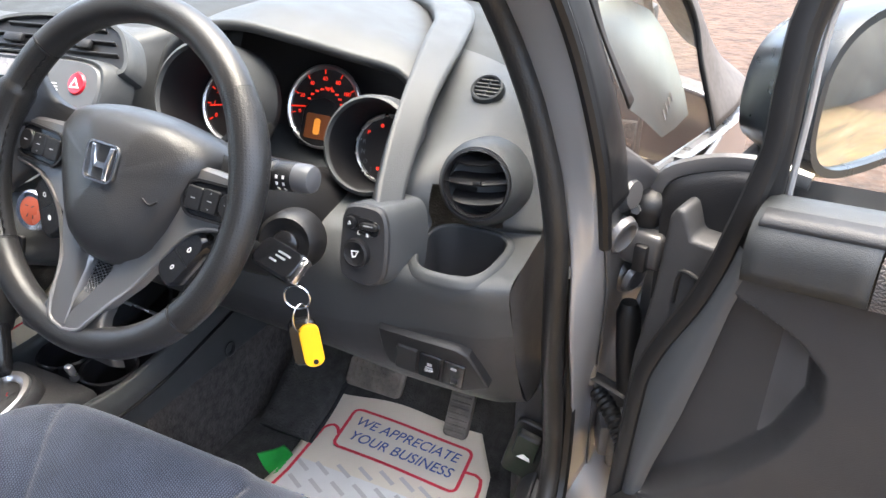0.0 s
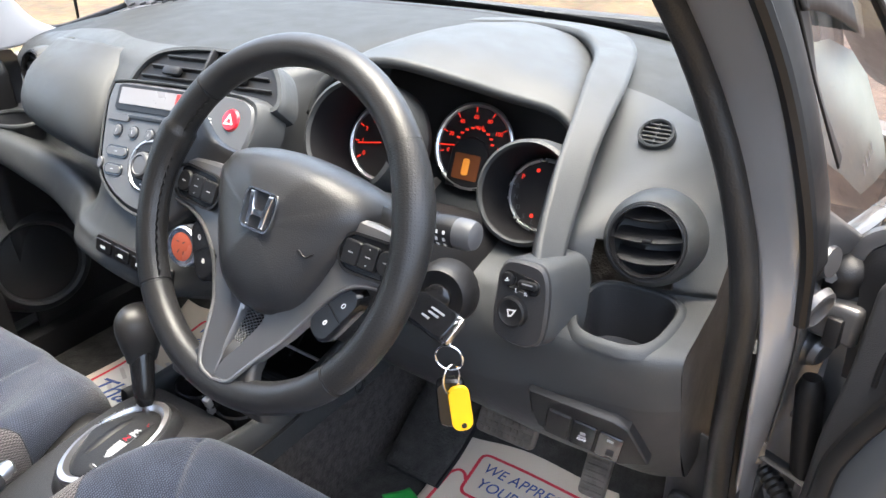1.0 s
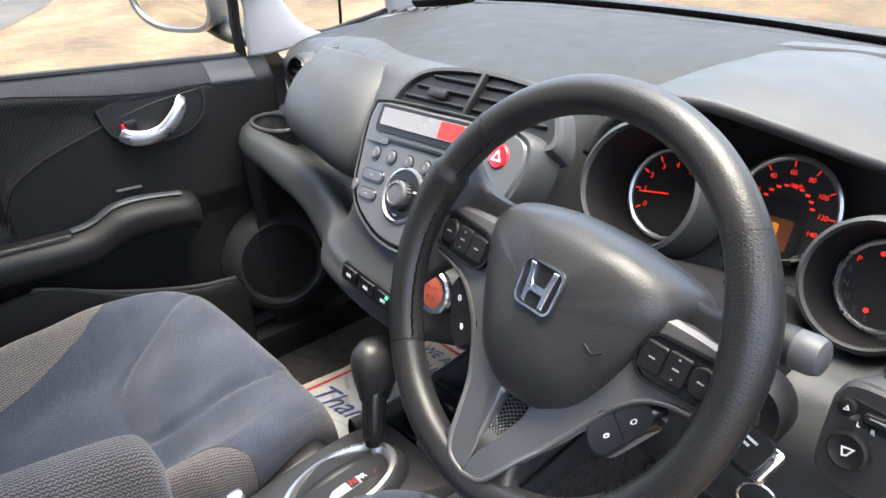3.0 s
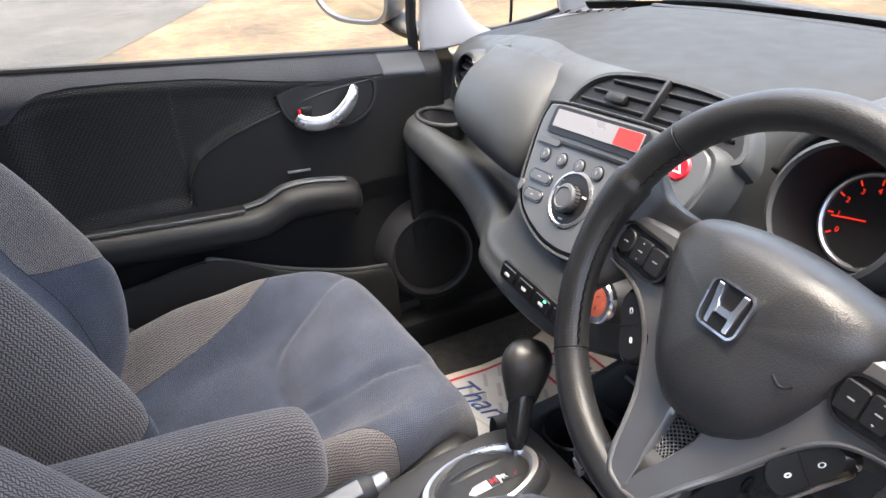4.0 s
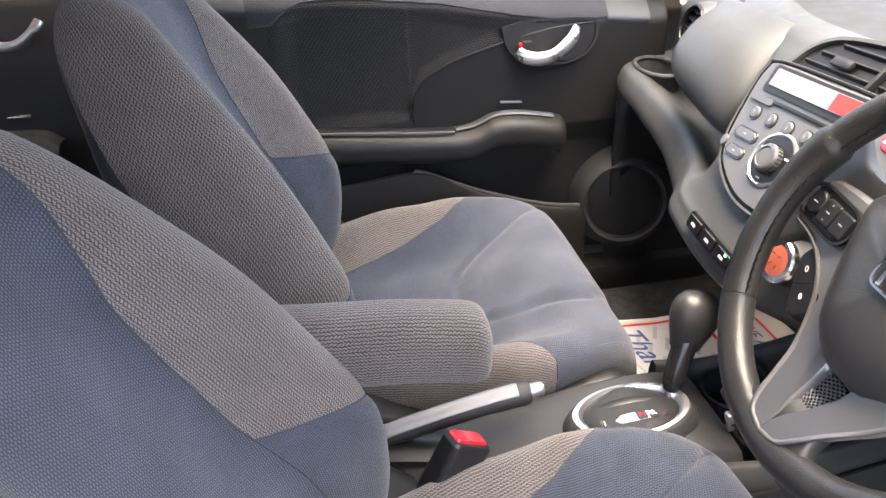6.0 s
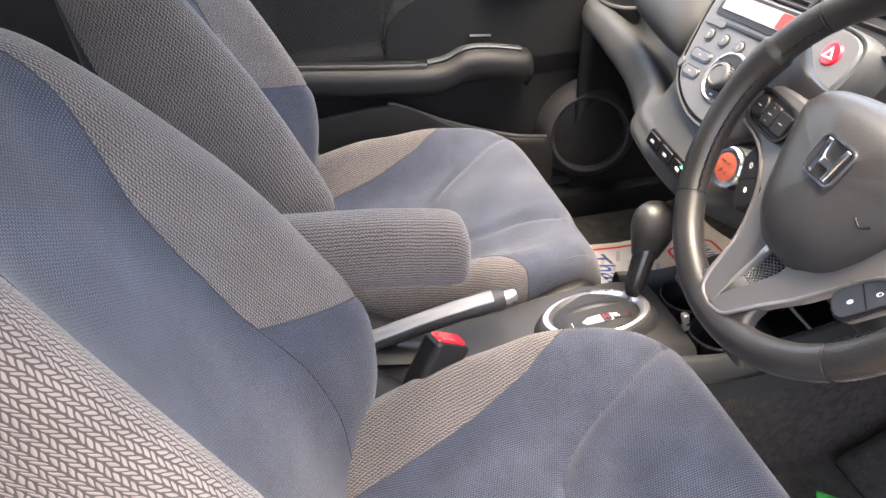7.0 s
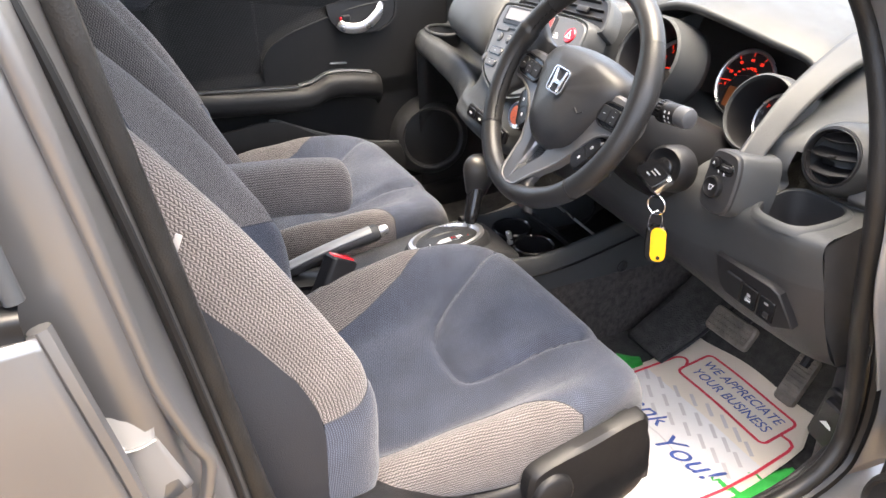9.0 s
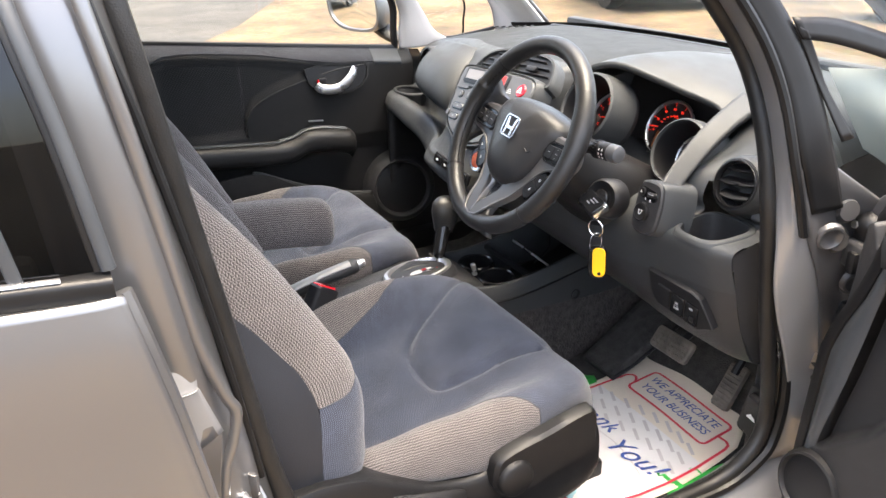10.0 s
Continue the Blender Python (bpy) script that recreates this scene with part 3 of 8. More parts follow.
B_MID = [(0.735, -0.44, 0.41), (0.735, -0.53, 0.56), (0.735, -0.555, 0.79), (0.738, -0.58, 0.95), (0.735, -0.60, 1.10), (0.725, -0.618, 1.235), (0.68, -0.63, 1.34), (0.62, -0.635, 1.43)]
B_OUT = [(0.775, -0.50, 0.41), (0.77, -0.565, 0.56), (0.765, -0.59, 0.79), (0.772, -0.602, 0.95), (0.765, -0.617, 1.10), (0.745, -0.632, 1.235), (0.70, -0.645, 1.34), (0.64, -0.65, 1.43)]
B_BACK = [(0.77, -0.66, 0.41), (0.76, -0.66, 0.56), (0.755, -0.67, 0.79), (0.755, -0.68, 0.95), (0.75, -0.69, 1.10), (0.735, -0.70, 1.235), (0.69, -0.71, 1.34), (0.63, -0.71, 1.43)]
smooth_strip("centre_pillar", [list(r) for r in zip(B_IN, B_MID, B_OUT, B_BACK)], M_PAINT, 60, 16, 0.004, "grey painted centre pillar, pressed and folded")
press = skin([[(0.768, -0.630, 0.940), (0.770, -0.610, 0.938), (0.764, -0.586, 0.936)], [(0.777, -0.627, 0.900), (0.777, -0.610, 0.898), (0.771, -0.592, 0.898)], [(0.778, -0.624, 0.893), (0.778, -0.606, 0.891), (0.771, -0.590, 0.891)], [(0.770, -0.616, 0.80), (0.766, -0.602, 0.806), (0.762, -0.574, 0.832)]], 24, 10)
thick(part("pillar_pressing", press, M_SATIN, car, "pressed step on the pillar", 12.0), 0.003)
part("pillar_fold", sweep(spline([(0.745, -0.632, 1.30), (0.760, -0.616, 1.20), (0.764, -0.600, 1.08), (0.764, -0.588, 0.974), (0.764, -0.582, 0.93), (0.763, -0.567, 0.873), (0.762, -0.559, 0.85), (0.762, -0.566, 0.817), (0.763, -0.580, 0.779), (0.765, -0.586, 0.72), (0.768, -0.575, 0.6)], 70), 0.0062, 10, up=(1, 0, 0), flat=0.8), M_PAINT, car, "rounded fold of painted steel")
# flat dark plate in place of a recess; its shade is in the colour
part("recess_shade_plate", skin([[(0.776, -0.612, 0.822), (0.769, -0.576, 0.836)], [(0.774, -0.612, 0.74), (0.770, -0.588, 0.76)], [(0.776, -0.610, 0.60), (0.772, -0.584, 0.62)]], 10, 4), M_SHUT, car, "dark plate painted as the shade between door and pillar")
part("pillar_gap_seal", sweep(spline([(0.69, -0.622, 1.30), (0.712, -0.614, 1.235), (0.716, -0.594, 1.14), (0.716, -0.570, 1.0), (0.714, -0.548, 0.84), (0.712, -0.535, 0.72)], 40), 0.0045, 8, up=(1, 0, 0)), M_RUBBER, car)
part("pillar_hole", plate(rounded(0.016, 0.022, 0.005), 0.002, axes_at((0.741, -0.566, 0.775), (0.8, 0.6, 0), (0, 0, 1)), 0.0005), M_RUBBER, car)
part("striker", sweep(spline([(0.735, -0.566, 0.738), (0.765, -0.562, 0.738), (0.770, -0.553, 0.732), (0.765, -0.545, 0.726), (0.735, -0.545, 0.724)], 24), 0.0042, 8), M_SILVER, car)
part("striker_plate", box((0.006, 0.034, 0.044), pose(0.737, -0.557, 0.732, 0, 0, -50), 0.003), M_SHUT, car)
part("pillar_lining", skin([[(0.665, -0.56 - 0.06 * (z - 0.5), z), (0.645, -0.60 - 0.08 * (z - 0.5), z), (0.64, -0.68 - 0.05 * (z - 0.5), z), (0.67, -0.80, z)] for z in (0.36, 0.6, 0.9, 1.15, 1.3)], 20, 10), M_TRIM, car)

# bonnet and front wings
BON = [[(x, y, z - 0.06 * (x / 0.78) ** 4) for x in (-0.80, -0.74, -0.5, 0, 0.5, 0.74, 0.80)] for y, z in ((0.93, 0.885), (1.05, 0.855), (1.2, 0.815), (1.45, 0.71), (1.60, 0.58), (1.66, 0.42))]
smooth_strip("bonnet", BON, M_PAINT, 24, 30, 0.01, "grey metallic bonnet")
for s in (-1, 1):
    WG = [[(s * 0.826, 0.44, z0), (s * 0.836, 0.54, z1), (s * 0.845, 0.75, z2), (s * 0.85, 1.1, z3), (s * 0.83, 1.4, z4), (s * 0.76, 1.66, z5)] for z0, z1, z2, z3, z4, z5 in ((0.885, 0.872, 0.862, 0.80, 0.69, 0.5), (0.80, 0.80, 0.79, 0.74, 0.65, 0.47), (0.6, 0.6, 0.62, 0.67, 0.60, 0.42), (0.3, 0.3, 0.32, 0.64, 0.56, 0.30))]
    smooth_strip("front_wing", WG, M_PAINT, 16, 30, 0.006)
    part("wing_moulding", sweep(spline([(s * 0.787, 0.43, 0.878), (s * 0.803, 0.50, 0.873), (s * 0.832, 0.62, 0.872), (s * 0.856, 0.74, 0.872)], 20), 0.011, 8, flat=0.7), M_SILVER, car, "bright moulding under the quarter glass")
# painted foot of the screen pillar on the driver's side, from the quarter glass to the bonnet edge
FT = [[(0.834, 0.605, 0.885), (0.852, 0.70, 0.89), (0.853, 0.79, 0.90), (0.80, 0.88, 0.91)], [(0.806, 0.60, 0.96), (0.812, 0.68, 0.955), (0.80, 0.78, 0.945), (0.74, 0.86, 0.94)],
      [(0.776, 0.565, 1.06), (0.775, 0.61, 1.06), (0.755, 0.66, 1.05), (0.70, 0.70, 1.05)], [(0.70, 0.375, 1.225), (0.695, 0.40, 1.235), (0.68, 0.42, 1.245), (0.63, 0.44, 1.25)]]
# the foot's brown is painted-in reflection of the ground
smooth_strip("pillar_foot", FT, M_FOOTREFLECT, 24, 12, 0.004)

# windscreen with its black border, and the wiper on the cowl
SCR = [[(-0.66, 0.70, 0.965), (-0.4, 0.80, 0.98), (0, 0.835, 0.985), (0.4, 0.80, 0.98), (0.66, 0.70, 0.965)],
       [(-0.63, 0.42, 1.21), (-0.35, 0.50, 1.225), (0, 0.53, 1.235), (0.35, 0.50, 1.225), (0.63, 0.42, 1.21)],
       [(-0.58, 0.0, 1.43), (-0.3, 0.02, 1.455), (0, 0.03, 1.465), (0.3, 0.02, 1.455), (0.58, 0.0, 1.43)]]
ws = part("windscreen", skin(SCR, 24, 24), M_GLASS, car, "clear curved windscreen glass")
ws.visible_shadow = False
low = spline([(x, y - 0.012, z + 0.004) for x, y, z in SCR[0]], 40)
part("screen_border", sweep(low, 0.012, 8, flat=0.25, up=(0, 0.75, 0.66)), M_RUBBER, car)
part("cowl_panel", skin([[(x * 1.0, y + 0.02, z - 0.04) for x, y, z in SCR[0]], [(x, y + 0.14, z - 0.085) for x, y, z in SCR[0]]], 6, 24), M_RUBBER, car)
part("wiper", sweep(spline([(-0.35, 0.865, 0.962), (0.05, 0.875, 0.962), (0.5, 0.80, 0.955)], 24), 0.006, 6), M_RUBBER, car)
# screen pillars: light lining inside, paint outside
for s in (-1, 1):
    P = [[(s * 0.705, 0.655, 0.945), (s * 0.69, 0.74, 0.96), (s * 0.64, 0.80, 0.965)], [(s * 0.69, 0.60, 1.06), (s * 0.672, 0.645, 1.07), (s * 0.625, 0.67, 1.08)],
         [(s * 0.655, 0.36, 1.23), (s * 0.64, 0.40, 1.24), (s * 0.60, 0.42, 1.24)], [(s * 0.59, -0.03, 1.44), (s * 0.575, 0.01, 1.45), (s * 0.55, 0.02, 1.455)]]
    smooth_strip("screen_pillar_lining", P, M_HEAD, 24, 8, 0.01)
    Q = [[(s * 0.73, 0.67, 0.94), (s * 0.715, 0.76, 0.955), (s * 0.66, 0.83, 0.965)], [(s * 0.713, 0.615, 1.06), (s * 0.69, 0.665, 1.075), (s * 0.64, 0.69, 1.085)],
         [(s * 0.675, 0.37, 1.235), (s * 0.655, 0.42, 1.25), (s * 0.61, 0.44, 1.25)], [(s * 0.61, -0.03, 1.45), (s * 0.59, 0.02, 1.46), (s * 0.56, 0.035, 1.465)]]
    smooth_strip("screen_pillar", Q, M_PAINT, 24, 8, 0.01)
    QW = [[(s * 0.776, 0.28, 0.915), (s * 0.800, 0.44, 0.893), (s * 0.832, 0.60, 0.885)], [(s * 0.744, 0.255, 1.07), (s * 0.752, 0.42, 1.065), (s * 0.775, 0.565, 1.06)], [(s * 0.685, 0.13, 1.25), (s * 0.69, 0.26, 1.235), (s * 0.70, 0.37, 1.225)]]
    q = part("front_quarter_glass", skin(QW, 12, 12), M_GLASS, car)
    q.visible_shadow = False
    part("quarter_glass_edge", sweep(spline([(s * 0.834, 0.602, 0.885), (s * 0.806, 0.592, 0.97), (s * 0.778, 0.567, 1.06), (s * 0.702, 0.373, 1.225)], 24), 0.0035, 8, up=(1, 0, 0)), M_RUBBER, car)
# black printed border of the driver's side quarter glass and the black sash beside the pillar
SASH = [[(0.779, 0.262, 0.90), (0.783, 0.30, 0.90), (0.784, 0.322, 0.90)], [(0.772, 0.228, 0.985), (0.776, 0.268, 0.985), (0.774, 0.292, 0.985)], [(0.742, 0.206, 1.09), (0.748, 0.243, 1.09), (0.744, 0.262, 1.09)], [(0.705, 0.155, 1.19), (0.712, 0.185, 1.195), (0.708, 0.20, 1.20)], [(0.662, 0.05, 1.31), (0.665, 0.07, 1.315), (0.66, 0.08, 1.32)]]
smooth_strip("black_sash", SASH, M_FRIT, 40, 8, 0.004, "gloss black sash beside the pillar")
FRIT = [[(0.7785, 0.30, 1.0), (0.7755, 0.330, 1.0)], [(0.752, 0.262, 1.08), (0.752, 0.285, 1.07)], [(0.738, 0.242, 1.125), (0.742, 0.262, 1.118)], [(0.728, 0.222, 1.16), (0.736, 0.245, 1.15)]]
smooth_strip("printed_border", FRIT, M_FRIT, 24, 6, 0.002)
smooth_strip("printed_border", [[(0.737, 0.235, 1.140), (0.727, 0.222, 1.168)], [(0.742, 0.30, 1.128), (0.731, 0.305, 1.160)], [(0.748, 0.40, 1.100), (0.737, 0.41, 1.132)], [(0.756, 0.50, 1.068), (0.745, 0.51, 1.098)]], M_FRIT, 16, 4, 0.002)
PAPER = [(0.330, 1.089), (0.343, 1.057), (0.375, 0.974), (0.403, 0.956), (0.447, 0.921), (0.491, 0.918), (0.549, 0.919), (0.553, 0.95), (0.534, 1.022), (0.499, 1.054), (0.438, 1.077)]
bm = bmesh.new()
bm.faces.new([bm.verts.new((0.776 + 0.120 * (y - 0.28) - 0.375 * (z - 0.915) - 0.002, y, z)) for y, z in PAPER])
sheet_paper = tagged(thick(part("paper_notice", bm, M_NOTICE), 0.0004), "white paper notice stuck on the quarter glass", "paper")
for k in range(4):
    y, z = 0.463 + 0.012 * k, 0.943 + 0.004 * k
    part("printed_bar", box((0.0006, 0.006, 0.012), pose(0.776 + 0.120 * (y - 0.28) - 0.375 * (z - 0.915) + 0.0006, y, z, 0, -20, 0), 0), M_BUTTON, sheet_paper)
# light lining of the passenger side pillar behind the quarter window
PL = [[(-0.715, 0.315, 0.925), (-0.70, 0.37, 0.925), (-0.70, 0.478, 0.932), (-0.725, 0.485, 0.932)], [(-0.712, 0.315, 0.97), (-0.695, 0.35, 0.97), (-0.695, 0.42, 0.97), (-0.72, 0.43, 0.97)],
      [(-0.705, 0.31, 1.06), (-0.688, 0.325, 1.06), (-0.688, 0.362, 1.06), (-0.715, 0.372, 1.06)], [(-0.68, 0.20, 1.22), (-0.665, 0.21, 1.22), (-0.665, 0.24, 1.22), (-0.69, 0.25, 1.22)], [(-0.61, -0.06, 1.43), (-0.60, -0.05, 1.43), (-0.60, -0.03, 1.43), (-0.62, -0.02, 1.43)]]
smooth_strip("side_pillar_lining", PL, M_HEAD, 30, 12, 0.008, "light grey moulded pillar lining")
PB = [[(-0.70, 0.47, 0.90), (-0.70, 0.478, 0.936)], [(-0.70, 0.57, 0.91), (-0.70, 0.57, 0.942)], [(-0.70, 0.665, 0.92), (-0.70, 0.665, 0.952)], [(-0.68, 0.75, 0.93), (-0.68, 0.75, 0.968)]]
smooth_strip("quarter_window_ledge", PB, M_HEAD, 16, 4, 0.03)
part("quarter_window_seal", sweep(spline([(-0.712, 0.36, 1.075), (-0.712, 0.385, 1.02), (-0.712, 0.42, 0.972), (-0.712, 0.475, 0.942), (-0.712, 0.56, 0.947), (-0.712, 0.65, 0.957)], 40), 0.006, 8, up=(1, 0, 0)), M_RUBBER, car)
# passenger side: centre pillar, rail over the doors
LBP = [[(-0.70, -0.52, 0.30), (-0.67, -0.56, 0.30), (-0.67, -0.68, 0.30)], [(-0.70, -0.54, 0.95), (-0.68, -0.575, 0.95), (-0.68, -0.66, 0.95)], [(-0.68, -0.565, 1.2), (-0.66, -0.59, 1.2), (-0.66, -0.66, 1.2)], [(-0.61, -0.58, 1.43), (-0.59, -0.60, 1.43), (-0.59, -0.66, 1.43)]]
smooth_strip("passenger_pillar_lining", LBP, M_HEAD, 20, 8, 0.03)
for s in (-1, 1):
    part("roof_rail", sweep(spline([(s * 0.615, -1.7, 1.44), (s * 0.625, -0.6, 1.45), (s * 0.615, -0.1, 1.435), (s * 0.60, 0.0, 1.43)], 24), 0.035, 8, up=(0, 0, 1)), M_PAINT, car)
part("passenger_sill", box((0.12, 2.2, 0.16), pose(-0.74, -0.5, 0.29), 0.02), M_PAINT, car)
part("underbody", box((1.5, 3.3, 0.05), pose(0, 0.0, 0.19), 0.02), M_RUBBER, car)
for x, y in ((0.70, 1.18), (-0.70, 1.18), (0.70, -1.35), (-0.70, -1.35)):
    w = part("wheel", lathe([(0.19, -0.09), (0.27, -0.095), (0.285, -0.07), (0.285, 0.07), (0.27, 0.095), (0.19, 0.09)], axes_at((x, y, 0.285), (1, 0, 0)), 36), M_RUBBER, car)
    part("rim", lathe([(0.0, 0.07), (0.03, 0.08), (0.17, 0.07), (0.19, 0.09), (0.19, -0.09), (0, -0.09)], axes_at((x, y, 0.285), (1 if x > 0 else -1, 0, 0)), 30), M_SILVER, w)


# ---- doors ----
def door_glass(name, rows, parent, mat):
    ob = part(name, skin(rows, 12, 16), mat, parent)
    ob.visible_shadow = False
    return ob


# passenger's front door, shut
dl = thing("passenger_door", "closed front door with charcoal trim, cloth insert and armrest", "car door")
BELT = [(-0.60, 1.024), (-0.5, 1.012), (-0.15, 0.974), (0.305, 0.925)]


def belt(y):
    return float(np.interp(y, [b[0] for b in BELT], [b[1] for b in BELT]))


# cloth hollow below the belt band, cut away in a curve towards the door pull
CUT = [(-0.56, 0.725), (-0.182, 0.725), (-0.179, 0.765), (-0.157, 0.808), (-0.12, 0.832), (-0.077, 0.848), (-0.03, 0.860), (0.0, 0.869), (0.06, 0.884), (0.10, 0.891), (0.215, 0.897)]


def cut_low(y):
    return float(np.interp(y, [c[0] for c in CUT], [c[1] for c in CUT]))


def band_low(y):
    """Lower edge of the blue cloth band under the window."""
    return float(np.interp(y, (-0.56, -0.43, -0.405, -0.375, -0.33, -0.264, -0.117, 0.028, 0.12, 0.215), (0.935, 0.935, 0.958, 0.970, 0.972, 0.967, 0.949, 0.918, 0.903, 0.899)))


def inner_x(y, z):
    """How far the lining stands in from the outer skin: rounded shoulder, scooped cloth hollow, set-back foot."""
    h = (belt(y) - z)
    x = -0.715 + 0.034 * math.sin(0.5 * math.pi * min(max(h / 0.045, 0), 1))
    k = min((y + 0.435) / 0.05, (band_low(y) - z) / 0.035, (z - cut_low(y)) / 0.030, 1.0)
    k = max(k, 0.0)
    x -= 0.013 * k * k * (3 - 2 * k)
    low = min(max((0.69 - z) / 0.05, 0), 1)
    x -= 0.025 * low
    return x


ys = np.linspace(-0.56, 0.345, 180)
vs = np.linspace(0, 1, 130)
g = [[(inner_x(y, belt(y) - v * (belt(y) - 0.30)), y, belt(y) - v * (belt(y) - 0.30)) for v in vs] for y in ys]
thick_towards(part("door_lining", sheet(np.array(g)), M_DOOR, dl, "black moulded lining"), 0.02, (-1, 0, 0))
g = []
for y in np.concatenate([np.linspace(-0.44, -0.185, 60), np.linspace(-0.181, 0.20, 90)]):
    zt = band_low(y) - 0.002
    zb = min(cut_low(y) + 0.004, zt - 0.001)
    g.append([(inner_x(y, zt - a * (zt - zb)) + 0.002, y, zt - a * (zt - zb)) for a in np.linspace(0, 1, 60)])
part("cloth_insert", sheet(np.array(g)), M_DOORCLOTH, dl, "dark ribbed cloth in the scooped hollow")
g = []
for y in np.linspace(-0.47, 0.215, 90):
    zt = belt(y) + 0.003
    g.append([(inner_x(y, zt - a * (zt - band_low(y))) + 0.004 * min(1, 14 * (1 - a)), y, zt - a * (zt - band_low(y))) for a in np.linspace(0, 1, 24)])
part("belt_cloth", sheet(np.array(g)), M_BELTCLOTH, dl, "dark blue cloth band under the window")
for y0, y1, d in ((0.216, 0.305, 0.045), (-0.54, -0.471, 0.06)):
    g = [[(inner_x(y, belt(y) + 0.003 - a * d) + 0.006 * min(1.0, 5 * (1 - a) + 0.1), y, belt(y) + 0.003 - a * d) for a in np.linspace(0, 1, 14)] for y in np.linspace(y0, y1, 10)]
    part("belt_cap", sheet(np.array(g)), M_PLAIN, dl, "grey plastic end cap")
part("window_wiper_strip", sweep([(-0.722, y, belt(y) + 0.004) for y in np.linspace(-0.55, 0.31, 30)], 0.007, 8), M_RUBBER, dl)
part("insert_seam", sweep(spline([(inner_x(y, z) + 0.002, y, z) for y, z in ((0.20, 0.897), (0.10, 0.890), (0.02, 0.874), (-0.077, 0.848), (-0.12, 0.831), (-0.157, 0.808), (-0.179, 0.765), (-0.176, 0.725))], 60), 0.0022, 6), M_DARK, dl)
# armrest: long rounded ledge
AR = [[(-0.70, y, zt - 0.01), (-0.655 + b, y, zt), (-0.622 + b, y, zt - 0.008), (-0.612 + b, y, zt - 0.03), (-0.625 + b, y, zt - 0.06), (-0.70, y, zt - 0.085)] for y, zt, b in
      ((-0.52, 0.742, -0.02), (-0.36, 0.735, -0.005), (-0.20, 0.722, 0), (-0.10, 0.714, 0), (-0.06, 0.719, 0), (-0.02, 0.735, 0), (0.03, 0.735, 0), (0.10, 0.722, -0.004), (0.125, 0.712, -0.02), (0.135, 0.70, -0.045))]
part("armrest", skin(AR, 70, 24), M_DOOR, dl)
part("pull_edge", sweep(spline([(-0.648, -0.10, 0.7155), (-0.648, -0.06, 0.721), (-0.648, -0.02, 0.737), (-0.648, 0.03, 0.737), (-0.648, 0.10, 0.724)], 40), 0.0095, 8, flat=0.5), M_PLAIN, dl, "lighter grab edge")
part("armrest_edge", sweep(spline([(-0.650, -0.52, 0.742), (-0.636, -0.36, 0.737), (-0.630, -0.20, 0.724), (-0.630, -0.105, 0.716)], 30), 0.0026, 8), M_PLAIN, dl, "lighter edge line")
part("lock_knob_slot", box((0.006, 0.045, 0.004), pose(-0.672, 0.02, 0.7515, -5), 0.001), M_SILVER, dl)
# door pull
BOWL = axes_at((-0.6785, 0.098, 0.868), (1, 0, 0.15), (0, 1, -0.10))
bo = [tuple(p) for p in spline([(-0.10, 0.022), (-0.05, 0.036), (0.03, 0.044), (0.085, 0.044), (0.098, 0.025), (0.088, -0.012), (0.05, -0.040), (0.0, -0.048), (-0.05, -0.042), (-0.085, -0.018), (-0.10, 0.022)], 60)[:-1]]
part("bowl_rim", ring_plate(bo, [(x * 0.93, y * 0.90) for x, y in bo], 0.006, BOWL), M_DOOR, dl)
part("handle_bowl", plate([(x * 0.93, y * 0.90) for x, y in bo], 0.003, BOWL, 0.001), M_DARK, dl)
h = part("handle", sweep(spline([(-0.668, 0.030, 0.855), (-0.660, 0.044, 0.844), (-0.652, 0.068, 0.840), (-0.648, 0.096, 0.845), (-0.648, 0.121, 0.862), (-0.652, 0.138, 0.880), (-0.664, 0.148, 0.894)], 28), [0.010, 0.013] + [0.0135] * 18 + [0.013, 0.0125, 0.012, 0.0115, 0.011, 0.010, 0.009, 0.007], 12, flat=0.6, up=(1, 0, 0)), M_SILVER, dl, "satin silver pull")
part("lock_tab", box((0.012, 0.022, 0.02), pose(-0.668, 0.05, 0.863), 0.004), M_DARK, dl)
part("lock_flag", box((0.010, 0.006, 0.016), pose(-0.668, 0.036, 0.862), 0.002), M_REDPL, dl, "red lock flag")
# speaker and pocket
SPK = axes_at((-0.655, 0.275, 0.505), (1, -0.18, 0.12), (0, 1, 0))
spk = part("speaker_pod", lathe([(0.122, -0.045), (0.112, -0.005), (0.100, 0.014), (0.090, 0.020), (0.084, 0.017), (0.080, 0.004)], SPK, 48), M_TRIM, dl)
part("speaker_grille", lathe([(0.081, 0.006), (0.06, 0.010), (0.0, 0.012)], SPK, 48), M_RUBBER, spk, "fine black mesh")
PK = [[(-0.69, y, 0.33), (-0.635, y, 0.34), (-0.628, y, zt - 0.03), (-0.636, y, zt), (-0.648, y, zt - 0.004)] for y, zt in ((-0.5, 0.60), (-0.30, 0.625), (-0.17, 0.632), (-0.05, 0.575), (0.08, 0.53), (0.16, 0.515), (0.18, 0.48))]
part("map_pocket", skin(PK, 40, 16), M_DOOR, dl)
part("pocket_edge", sweep(spline([(-0.637, -0.19, 0.635), (-0.637, -0.17, 0.634), (-0.637, -0.05, 0.577), (-0.637, 0.08, 0.532), (-0.637, 0.165, 0.517)], 40), 0.0045, 8), M_DASH, dl)
